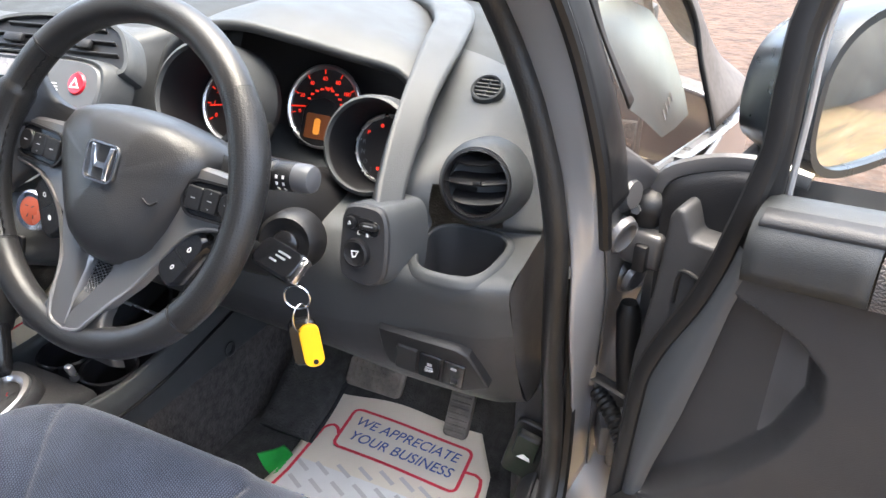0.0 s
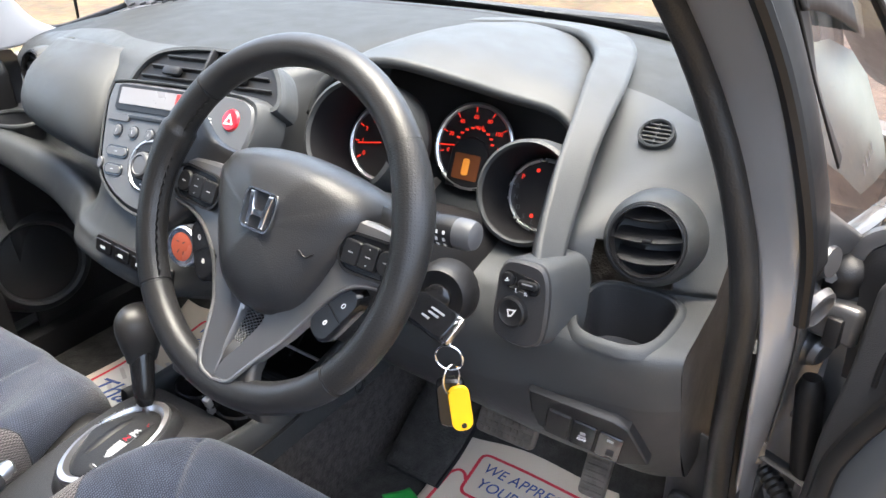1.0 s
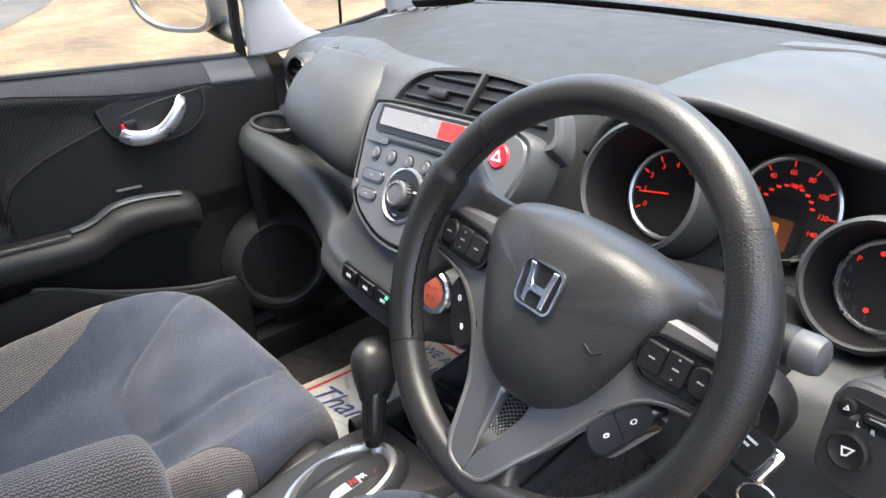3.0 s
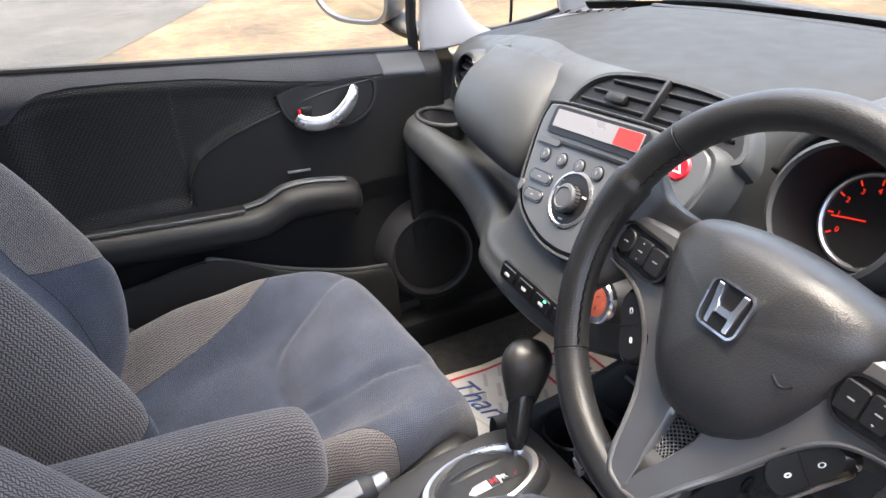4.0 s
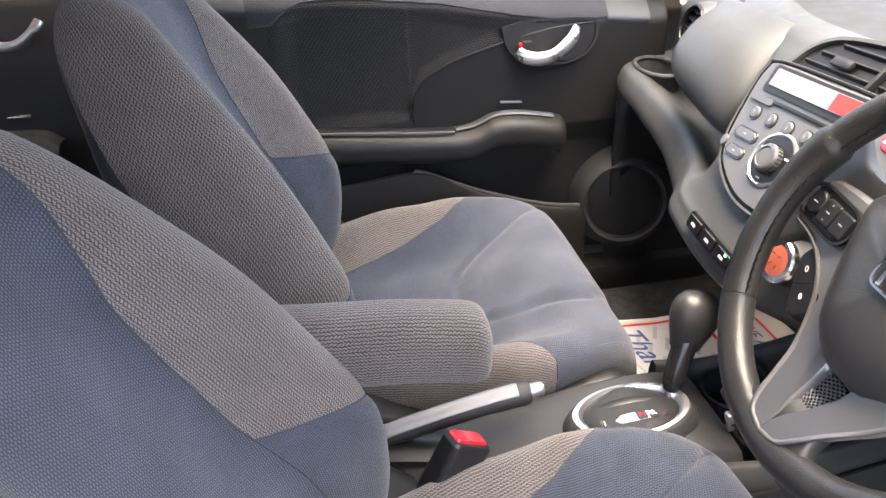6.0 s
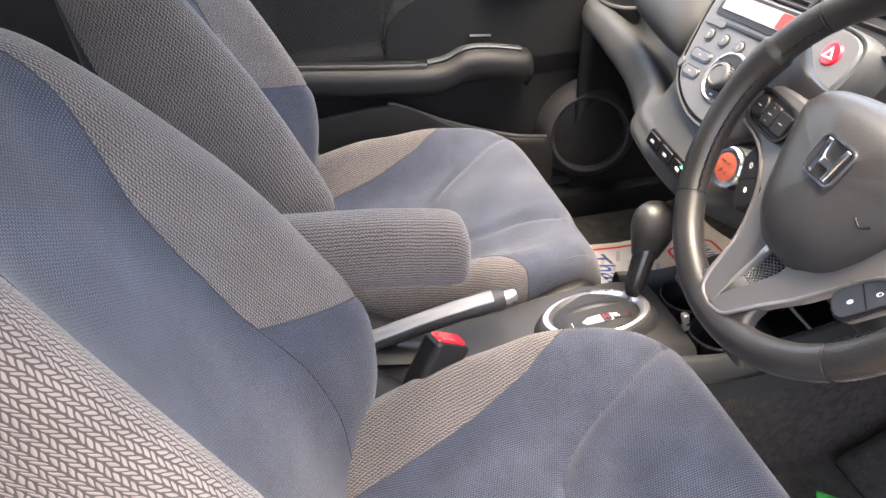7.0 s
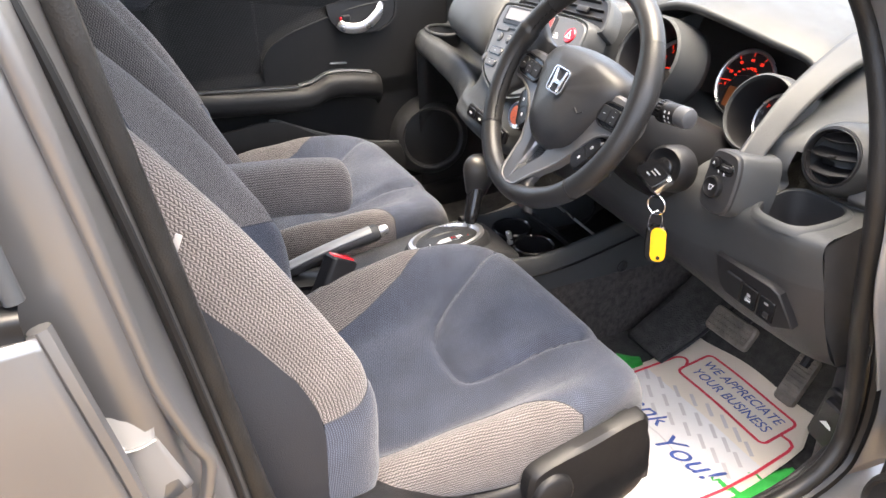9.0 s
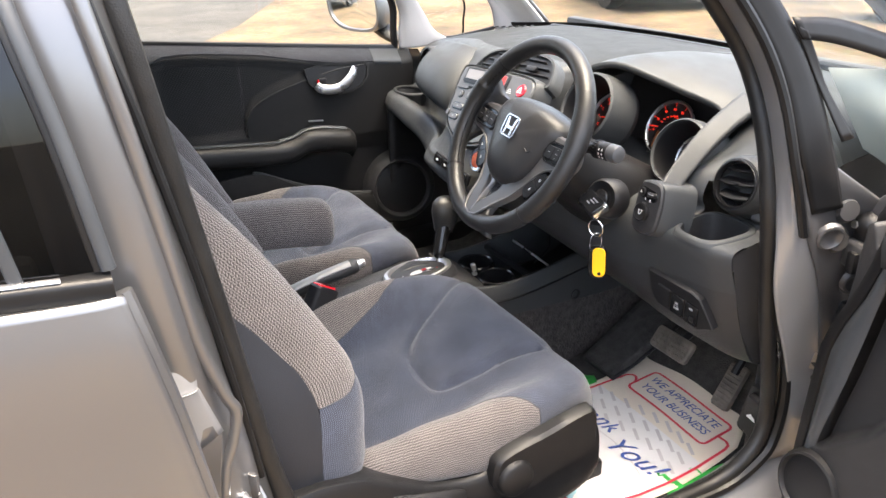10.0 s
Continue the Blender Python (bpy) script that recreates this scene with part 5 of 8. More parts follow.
def cushion_point(side, a, v, flip=1):
    """A place on the cushion; flip is -1 for the passenger's, which reaches further forward."""
    r = np.array([np.interp(v, np.linspace(0, 1, 100), CUSH_FINE[:, k]) for k in range(5)])
    h = np.array([np.interp(a, np.linspace(0, 1, 80), CH_FINE[:, k]) for k in range(3)])
    x, y, z = side * h[0] * r[3], r[0], r[1] + h[1] * r[2] - h[2] * r[4]
    if side * flip < 0:
        # the inner edge is drawn in at the rear, beside the buckle
        x *= 1 - 0.13 * min(max((-0.12 - y) / 0.24, 0), 1)
    if a < 0.62 and v < 0.8:
        d = np.hypot(GROOVE[:, 0] - x, GROOVE[:, 1] - y).min()
        z -= (0.009 if flip > 0 else 0.005) * math.exp(-((d / 0.008) ** 2))
        gx, gy = x, y
        rise = min(max((gy + 0.150) / 0.06, 0), 1) * min(max((gx + 0.12 + 0.9 * min(max(gy + 0.10, 0), 0.12)) / 0.11, 0), 1) * min(max((0.100 - gx) / 0.03, 0), 1)
        z += 0.008 * rise * rise * (3 - 2 * rise)
        z += 0.0025 * math.sin(x * 40 + y * 17) * math.sin(y * 31)
    if y > -0.2:
        y = -0.2 + (y + 0.2) * (0.95 if flip > 0 else 0.91)
    return (x, y, z)


def cushion_piece(side, a0, a1, v0, v1, na, nv, flip=1):
    g = [[cushion_point(side, a0(v) + (a1(v) - a0(v)) * f, v, flip) for f in np.linspace(0, 1, na)] for v in np.linspace(v0, v1, nv)]
    return sheet(np.array(g))


def const(x):
    return lambda v: x


def car_seat(name, x0, label, driver, dy=0.0, dz=0.0):
    s = thing(name, label, "car seat", "front seats", m=pose(x0, dy, dz))

    def vm(f):
        # the seam across the wing falls from the middle cloth to the outer edge
        return float(np.interp(0.775 - 0.075 * min(f * 1.25, 1.0) ** 0.8, BACK_FINE[:, 0], np.linspace(0, 1, NV)))

    def edge(v):
        # the seam between middle cloth and wing: wide at the waist, drawn in under the top
        z = float(np.interp(v, np.linspace(0, 1, NV), BACK_FINE[:, 0]))
        return float(np.interp(z, (0.47, 0.60, 0.70, 0.76, 0.80, 0.90, 0.95, 1.0, 1.05, 1.09, 1.12), (0.24, 0.215, 0.19, 0.17, 0.155, 0.15, 0.158, 0.20, 0.255, 0.285, 0.31)))

    def rear(v):
        z = float(np.interp(v, np.linspace(0, 1, NV), BACK_FINE[:, 0]))
        return float(np.interp(z, (0.47, 0.58, 0.64, 0.70, 0.76, 0.82, 0.87, 0.92, 1.0, 1.1), (0.575, 0.565, 0.55, 0.535, 0.535, 0.55, 0.57, 0.60, 0.64, 0.68))) + (0.0 if driver else 0.10 * min(max((z - 0.60) / 0.18, 0), 1))

    # backrest
    g = []
    for v in np.linspace(0, 0.93, 70):
        g.append([back_point(1 if f >= 0 else -1, abs(f) * edge(v), v) for f in np.linspace(-1, 1, 40)])
    part("backrest_centre", sheet(np.array(g)), M_BLUE, s, "navy blue textured cloth")
    for sd in (-1, 1):
        part("backrest_wing", back_piece(sd, edge, rear, vm, 0.93, 34, 60, 0.004), M_GREY, s, "grey herringbone woven cloth")
        part("backrest_lower_wing", back_piece(sd, edge, rear, 0.0, vm, 34, 26, 0.004), M_BLUE, s, "navy blue cloth below the seam")
        part("wing_seam", sweep([back_point(sd, edge(vm(f)) + (rear(vm(f)) - edge(vm(f))) * f, vm(f)) for f in np.linspace(0, 1, 24)], 0.0012, 6), M_SEAM, s)
        part("centre_seam", sweep([back_point(sd, edge(v), v) for v in np.linspace(0, 0.93, 50)], 0.0010, 6), M_SEAM, s)
        part("back_panel", back_piece(sd, rear, const(1.0), 0.0, 0.93, 16, 40), M_SEATSIDE, s, "blue-black vinyl back and side panel")
    g = [[back_point(1 if f >= 0 else -1, abs(f), v) for f in np.linspace(-1, 1, 70)] for v in np.linspace(0.93, 1.0, 10)]
    part("backrest_top", sheet(np.array(g), caps=True), M_BLUE if not driver else M_GREY, s)
    # cushion
    fl = 1 if driver else -1

    vf = float(np.interp(-0.055, CUSH_FINE[:8 * 9, 0], np.linspace(0, 1, 100)[:8 * 9]))

    def cedge(v):
        return float(np.interp(v / vf, (0, 0.3, 0.55, 0.75, 0.88, 0.96, 1.0, 1.6), (0.20, 0.25, 0.31, 0.38, 0.47, 0.57, 0.66, 0.66)))

    def wide(sd):
        # the outer wing of the driver's cushion is cut narrower than the inner one
        k = 0.15 if driver and sd > 0 else 0.0
        return lambda v: min(cedge(v) + k * max(0.0, 1 - 0.7 * v / vf), 0.68)

    g = [[cushion_point(1 if f >= 0 else -1, abs(f) * wide(f)(v), v, fl) for f in np.linspace(-1, 1, 150)] for v in np.linspace(0, 1, 190)]
    part("cushion_centre", sheet(np.array(g)), M_BLUE, s, "navy blue cloth with a pressed tongue-shaped groove")
    for sd in (-1, 1):
        part("cushion_wing", cushion_piece(sd, wide(sd), const(0.98), 0.0, vf, 30, 60, fl), M_GREY, s, "grey herringbone woven cloth")
        part("cushion_corner", cushion_piece(sd, wide(sd), const(0.98), vf, 1.0, 30, 40, fl), M_BLUE, s, "navy blue cloth nose")
        part("cushion_seam", sweep([cushion_point(sd, wide(sd)(v), v, fl) for v in np.linspace(0, vf, 40)], 0.0010, 6), M_SEAM, s)
        part("corner_seam", sweep([cushion_point(sd, a, vf, fl) for a in np.linspace(wide(sd)(vf), 0.98, 20)], 0.0010, 6), M_SEAM, s)
    # base: rails and black side skirts
    part("seat_frame", box((0.42, 0.44, 0.10), pose(0, -0.16, 0.395), 0.02), M_DARK, s)
    for sd in (-1, 1):
        part("runner", box((0.035, 0.55, 0.045), pose(sd * 0.19, -0.14, 0.315), 0.006), M_DARK, s)
    for sd in (-1, 1):
        k = 0.252 * sd
        rows = []
        for y, zt, zb, e in ((-0.52, 0.585, 0.38, 0.026), (-0.45, 0.592, 0.37, 0.026), (-0.38, 0.575, 0.365, 0.022), (-0.32, 0.535, 0.36, 0.010), (-0.25, 0.497, 0.355, 0.0), (-0.17, 0.484, 0.355, 0.0), (-0.08, 0.510, 0.355, 0.0), (-0.01, 0.528, 0.36, 0.0), (0.035, 0.525, 0.375, 0.0), (0.055, 0.50, 0.395, 0.0)):
            rows.append([(k + sd * (e - 0.03), y, zt - 0.01), (k + sd * (e + 0.008), y, zt), (k + sd * (e + 0.028), y, zt - 0.02), (k + sd * (e + 0.03), y, zb + 0.02), (k + sd * 0.008, y, zb), (k - sd * 0.03, y, zb)])
        sk = part("side_skirt", skin(rows, 50, 26), M_DARK, s, "black plastic seat base cover")
        if driver and sd > 0:
            pad = [(-0.165, 0.492), (-0.150, 0.520), (-0.06, 0.540), (0.015, 0.553), (0.032, 0.545), (0.037, 0.52), (0.036, 0.478), (0.022, 0.462), (-0.05, 0.448), (-0.10, 0.436), (-0.14, 0.440), (-0.163, 0.462)]
            pad = [tuple(p) for p in spline(pad + pad[:1], 60)[:-1]]
            part("height_lever", plate(pad, 0.024, axes_at((k + 0.022, 0, 0), (1, 0, 0), (0, 1, 0)), 0.006), M_DARK, sk, "large black height paddle")
            part("height_knob", lathe([(0.0, 0.012), (0.026, 0.011), (0.031, 0.007), (0.033, 0.0), (0.033, -0.01)], axes_at((k + 0.046, -0.128, 0.476), (1, 0, 0.05)), 32), M_DARK, sk)
            part("recline_lever", sweep(spline([(k + 0.030, -0.42, 0.530), (k + 0.040, -0.35, 0.515), (k + 0.040, -0.28, 0.492), (k + 0.034, -0.215, 0.470)], 16), [0.010, 0.013] + [0.014] * 12 + [0.012, 0.008], 10, flat=0.9, up=(1, 0, 0)), M_DARK, sk)
    # head restraint on two steel posts
    part("head_restraint", skin([[(-0.12 * w, -0.675 + d, z), (-0.10 * w, -0.63 + d, z), (0, -0.615 + d, z), (0.10 * w, -0.63 + d, z), (0.12 * w, -0.675 + d, z), (0.08 * w, -0.72 + d, z), (0, -0.73 + d, z), (-0.08 * w, -0.72 + d, z), (-0.12 * w, -0.675 + d, z)] for z, w, d in ((1.235, 0.5, 0), (1.245, 0.85, 0), (1.29, 1.0, -0.01), (1.36, 0.95, -0.02), (1.395, 0.7, -0.03), (1.405, 0.3, -0.03))], 30, 50), M_BLUE, s)
    for sd in (-1, 1):
        part("headrest_post", sweep([(sd * 0.065, -0.645, 1.08), (sd * 0.065, -0.675, 1.26)], 0.0065, 12, up=(1, 0, 0)), M_CHROME, s, "chrome headrest post")
        for k in range(4):
            part("post_notch", box((0.004, 0.008, 0.005), pose(sd * 0.065 - 0.0062, -0.6585 - 0.0030 * k, 1.160 + 0.018 * k, 10, 45, 0), 0.0006, 1), M_DARK, s)
        part("post_collar", lathe([(0.0, 0.012), (0.012, 0.012), (0.019, 0.007), (0.021, 0.0), (0.021, -0.01)], axes_at((sd * 0.065, -0.650, 1.103), (0, -0.15, 1)), 20), M_DARK, s)
    if driver:
        # padded armrest on the inner side
        path = spline([(-0.27, -0.47, 0.775), (-0.268, -0.40, 0.768), (-0.266, -0.32, 0.762), (-0.264, -0.26, 0.754), (-0.262, -0.222, 0.748), (-0.262, -0.205, 0.746)], 30)
        rad = [0.038] * 20 + [0.038, 0.0378, 0.0373, 0.0365, 0.035, 0.0325, 0.029, 0.024, 0.016, 0.004]
        rows = []
        for (x, y, z), r in zip(path, rad):
            rows.append([(x + 0.98 * r * math.copysign(abs(math.cos(a)) ** 0.75, math.cos(a)), y, z - 0.006 + 1.28 * r * math.copysign(abs(math.sin(a)) ** 0.8, math.sin(a))) for a in np.linspace(-0.5 * math.pi, 1.5 * math.pi, 48, endpoint=False)])
        part("seat_armrest", sheet(np.array(rows), close_u=True, caps=True), M_GREY, s, "padded armrest in grey woven cloth, folded down")
        part("airbag_tag", box((0.0025, 0.007, 0.022), pose(0.2385, -0.538, 0.945, -24, 0, -14), 0.001), M_HEAD, s, "small white side airbag tag")
    if not driver:
        # this backrest stands a little more upright
        for ob in s.children:
            if ob.name.split(".")[0] in ("backrest_centre", "backrest_wing", "backrest_lower_wing", "wing_seam", "centre_seam", "back_panel", "backrest_top", "head_restraint", "headrest_post", "post_collar"):
                for v in ob.data.vertices:
                    k = max(v.co.z - 0.58, 0.0)
                    v.co.y += 0.105 * k
                    v.co.z -= 0.055 * k
    return s


car_seat("driver_seat", 0.326, "driver's seat in navy cloth with grey woven wings and armrest", True)
car_seat("passenger_seat", -0.332, "passenger seat in navy cloth with grey woven wings", False, -0.008, 0.012)

# belt buckle between driver's seat and tunnel
bk = thing("seatbelt_buckle", "black belt buckle with red release button", "seatbelt buckle")
BKM = axes_at((0.080, -0.243, 0.598), (-0.18, 0.50, 0.85), (-0.25, 0.8, -0.5))
part("housing", plate(rounded(0.060, 0.036, 0.009), 0.115, on(BKM, 0, 0, -0.105), 0.004), M_DARK, bk)
part("release_button", plate(rounded(0.050, 0.024, 0.006), 0.006, on(BKM, 0, 0.002, 0.007), 0.002), M_REDPL, bk, "red release button")
part("stalk", sweep(spline([(0.098, -0.295, 0.515), (0.10, -0.33, 0.44), (0.10, -0.35, 0.36)], 10), 0.012, 8, flat=0.5), M_DARK, bk)
bk2 = thing("seatbelt_buckle", "passenger's belt buckle with red release button", "seatbelt buckle")
BK2 = axes_at((-0.064, -0.356, 0.525), (-0.05, 0.32, 0.94), (1, 0, 0))
part("housing", plate(rounded(0.052, 0.034, 0.010), 0.10, on(BK2, 0, 0, -0.085), 0.004), M_DARK, bk2)
part("release_button", plate(rounded(0.040, 0.020, 0.006), 0.006, on(BK2, 0, 0.002, 0.012), 0.002), M_REDPL, bk2, "red release button")


# ---- dashboard ----
dash = thing("dashboard", "charcoal moulded dashboard with shelf, vents and cowl", "dashboard")
DS = [
    (-0.70, [(.60, .945), (.50, .945), (.42, .935), (.385, .91), (.38, .88), (.375, .85), (.37, .825), (.36, .818), (.315, .812), (.295, .80), (.297, .77), (.34, .735), (.42, .68), (.50, .60)]),
    (-0.66, [(.65, .955), (.53, .955), (.42, .945), (.365, .92), (.362, .885), (.362, .85), (.362, .824), (.348, .818), (.268, .815), (.244, .80), (.245, .768), (.32, .732), (.42, .67), (.50, .58)]),
    (-0.60, [(.69, .967), (.56, .968), (.42, .957), (.35, .925), (.348, .885), (.352, .85), (.355, .822), (.338, .816), (.255, .814), (.230, .80), (.230, .762), (.31, .728), (.42, .66), (.50, .56)]),
    (-0.56, [(.71, .972), (.57, .975), (.42, .963), (.348, .932), (.345, .89), (.35, .845), (.352, .80), (.325, .778), (.258, .810), (.230, .797), (.229, .757), (.305, .724), (.42, .65), (.50, .55)]),
    (-0.50, [(.75, .98), (.58, .985), (.42, .972), (.35, .945), (.345, .90), (.348, .85), (.345, .79), (.318, .762), (.256, .803), (.230, .790), (.226, .748), (.30, .715), (.42, .64), (.50, .54)]),
    (-0.38, [(.78, .985), (.58, .995), (.40, .985), (.345, .958), (.34, .91), (.342, .86), (.335, .79), (.305, .755), (.246, .797), (.219, .785), (.211, .738), (.29, .70), (.42, .63), (.50, .53)]),
    (-0.24, [(.795, .987), (.58, 1.0), (.34, .998), (.285, .967), (.262, .915), (.255, .87), (.27, .80), (.245, .765), (.204, .796), (.178, .783), (.168, .733), (.27, .69), (.42, .62), (.50, .52)]),
    (-0.14, [(.805, .988), (.58, 1.003), (.33, 1.0), (.26, .975), (.222, .93), (.195, .885), (.175, .85), (.158, .82), (.135, .795), (.12, .78), (.118, .745), (.24, .69), (.42, .61), (.50, .52)]),
    (0.02, [(.81, .988), (.58, 1.006), (.335, 1.003), (.27, .98), (.225, .945), (.19, .89), (.165, .85), (.145, .82), (.125, .79), (.11, .765), (.112, .73), (.22, .68), (.40, .60), (.48, .52)]),
    (0.11, [(.81, .988), (.58, 1.008), (.345, 1.0), (.285, .978), (.245, .945), (.212, .895), (.19, .855), (.175, .82), (.165, .79), (.16, .765), (.165, .73), (.23, .67), (.38, .60), (.47, .54)]),
    (0.18, [(.805, .987), (.60, 1.008), (.47, .995), (.46, .97), (.45, .93), (.42, .87), (.33, .845), (.25, .835), (.21, .81), (.195, .775), (.195, .73), (.225, .67), (.35, .61), (.46, .56)]),
    (0.33, [(.79, .985), (.62, 1.003), (.50, .99), (.48, .97), (.47, .93), (.46, .87), (.38, .838), (.26, .835), (.215, .815), (.20, .775), (.20, .72), (.215, .67), (.30, .615), (.42, .58)]),
    (0.46, [(.765, .98), (.65, .99), (.52, .98), (.49, .965), (.46, .93), (.44, .87), (.36, .842), (.25, .838), (.215, .815), (.20, .775), (.20, .72), (.215, .665), (.29, .605), (.40, .58)]),
    (0.535, [(.74, .975), (.66, .98), (.52, .968), (.44, .95), (.36, .925), (.29, .895), (.262, .865), (.25, .84), (.222, .825), (.196, .80), (.20, .73), (.215, .665), (.28, .60), (.38, .58)]),
    (0.60, [(.72, .965), (.60, .97), (.48, .962), (.40, .945), (.335, .92), (.30, .89), (.285, .855), (.295, .83), (.24, .824), (.192, .812), (.205, .74), (.222, .665), (.285, .593), (.38, .58)]),
    (0.66, [(.64, .95), (.56, .955), (.46, .945), (.39, .925), (.345, .90), (.315, .87), (.295, .845), (.30, .83), (.245, .824), (.198, .812), (.215, .74), (.235, .665), (.29, .59), (.38, .58)]),
    (0.695, [(.60, .93), (.52, .93), (.44, .92), (.40, .90), (.37, .88), (.34, .86), (.315, .84), (.31, .83), (.26, .822), (.215, .81), (.235, .74), (.26, .665), (.305, .59), (.38, .58)]),
]
DK = np.array([[(x, y, z) for y, z in row] for x, row in DS])
XS = np.array([x for x, _ in DS])


def dash_rows(j0, j1, n_x=240, per=8):
    """Resample the dash between two lines of its profile, evenly along x."""
    fine = spline(DK, 1200)
    pick = np.linspace(XS[0], XS[-1], n_x)
    rows = np.array([fine[np.abs(fine[:, 0, 0] - x).argmin()] for x in pick])
    rows[:, :, 0] = pick[:, None]
    cols = spline(rows.transpose(1, 0, 2), (DK.shape[1] - 1) * per + 1)
    return cols[j0 * per : j1 * per + 1].transpose(1, 0, 2)


part("top_pad", sheet(dash_rows(0, 2)), M_TOPPAD, dash, "soft grained top pad")
def cut_well(bm):
    """Opens the skin over the cup holder's well."""
    gone = []
    for fc in bm.faces:
        c = fc.calc_center_median()
        if c.z > 0.80 and (abs((c.x - 0.6215) / 0.050) ** 3.2 + abs((c.y - 0.248) / 0.052) ** 3.2 < 1 or ((c.x + 0.612) / 0.062) ** 2 + ((c.y - 0.299) / 0.038) ** 2 < 1):
            gone.append(fc)
    bmesh.ops.delete(bm, geom=gone, context="FACES")
    return bm


part("upper_panel", cut_well(sheet(dash_rows(2, 7))), M_DASH, dash)
part("shelf_rim", cut_well(sheet(dash_rows(7, 10))), M_DASH, dash)
part("lower_panel", sheet(dash_rows(10, 13)), M_TRIM, dash)
part("dash_end", sheet(np.array([[(0.695, y, z) for y, z in DS[-1][1]], [(0.695, 0.62, z) for y, z in DS[-1][1]]])), M_TRIM, dash)

# upper glovebox lid, a rounded bulge
LID = [[(-0.455, .365, .972), (-0.45, .335, .977), (-0.40, .315, .986), (-0.28, .298, .995), (-0.215, .305, .992), (-0.205, .34, .99)],
       [(-0.44, .345, .945), (-0.432, .278, .945), (-0.39, .245, .955), (-0.27, .228, .958), (-0.20, .245, .955), (-0.19, .29, .95)],
       [(-0.425, .345, .905), (-0.412, .238, .905), (-0.37, .207, .91), (-0.26, .193, .908), (-0.185, .205, .905), (-0.175, .26, .90)],
       [(-0.40, .345, .872), (-0.385, .240, .875), (-0.345, .212, .872), (-0.26, .198, .864), (-0.190, .195, .86), (-0.18, .24, .85)],
       [(-0.38, .350, .862), (-0.36, .300, .858), (-0.32, .285, .850), (-0.26, .262, .842), (-0.20, .235, .838), (-0.19, .25, .83)]]
thick(part("upper_glovebox_lid", skin(LID, 50, 60), M_DASH, dash, "glossy grained upper glovebox lid"), 0.003, 0.0)
# oval tray at the shelf's outer end
OV = [(-0.612 + 0.064 * math.cos(a), 0.299 + 0.040 * math.sin(a), 0.8165) for a in np.linspace(0, 2 * math.pi, 40, endpoint=False)]
part("oval_tray", sheet(np.array([[(-0.612 + (x + 0.612) * k, 0.299 + (y - 0.299) * k, z - d) for x, y, z in OV] for k, d in ((1.04, -0.001), (0.97, 0.004), (0.92, 0.045), (0.8, 0.052), (0.01, 0.054))]), close_u=True), M_TRIM, dash, "oval tray in the shelf")
part("tray_rim", sweep(OV, 0.0045, 8, closed=True), M_DASH, dash)
part("lower_glovebox", skin([[(-0.62, .275, .74), (-0.40, .235, .735), (-0.18, .19, .725)], [(-0.61, .33, .66), (-0.40, .30, .65), (-0.18, .26, .64)], [(-0.58, .44, .56), (-0.40, .42, .55), (-0.2, .40, .54)]], 14, 14), M_DARK, dash)
part("defroster_slot", skin([[(-0.60, .60, .975), (-0.50, .66, .985)], [(-0.59, .585, .975), (-0.49, .645, .985)]], 3, 8), M_DARK, dash)
for k in range(6):
    a = k / 5
    part("defroster_slat", box((0.004, 0.022, 0.004), pose(-0.60 + 0.10 * a, 0.592 + 0.06 * a, 0.977 + 0.008 * a, 0, 0, 30), 0.001), M_DARK, dash)
part("windscreen_vent_strip", sweep(spline([(-0.5, .725, .984), (-0.2, .762, .990), (0.1, .772, .992), (0.36, .742, .989)], 30), 0.009, 6, flat=0.3), M_DARK, dash)


def round_vent(c, z, r, slats, parent, name="round_vent", turn=0.0):
    m = axes_at(c, z, (1, 0, 0)) @ pose(0, 0, 0, 0, 0, turn)
    v = part(name, lathe([(r * 1.46, -0.04), (r * 1.40, -0.012), (r * 1.30, 0.004), (r * 1.16, 0.010), (r * 1.08, 0.009), (r * 1.03, 0.0), (r * 1.02, -0.03), (0, -0.03)], m, 56), M_DASH, parent, "round face-level air vent")
    part("black_ring", lathe([(r * 1.15, 0.008), (r * 1.11, 0.0125), (r * 1.06, 0.0130)], m, 56), M_DARK, v)
    part("bright_ring", lathe([(r * 1.065, 0.0125), (r * 1.04, 0.0140), (r * 1.00, 0.0105), (r * 0.985, 0.002)], m, 56), M_GLOSSBLACK, v, "thin glossy ring")
    part("vent_back", lathe([(r, -0.028), (0, -0.028)], m, 32), M_RUBBER, v)
    for k in range(slats):
        h = (k - (slats - 1) / 2) * 2 * r / (slats + 0.2) + 0.004
        rows = []
        for d, rise in ((-0.016, 0.010), (-0.006, 0.006), (0.002, 0.0015), (0.005, -0.002), (0.003, -0.0035)):
            hh = h + rise
            w = math.sqrt(max(r * r * 0.97 - hh * hh, 1e-6))
            rows.append([(w * f, hh - 0.0035 * (1 - f * f), d + 0.003 * (1 - f * f)) for f in np.linspace(-1, 1, 13)])
        part("slat", sheet(np.array(rows)), M_DARK, v).matrix_basis = m
    part("vent_thumb", box((0.010, 0.004, 0.006), on(m, 0.0, 0.001, 0.008), 0.0015), M_DARK, v)
    return v


round_vent((0.625, 0.290, 0.893), (0.05, -0.93, 0.30), 0.0355, 3, dash, turn=8.0)
round_vent((-0.545, 0.333, 0.908), (0.0, -0.95, 0.25), 0.033, 4, dash)
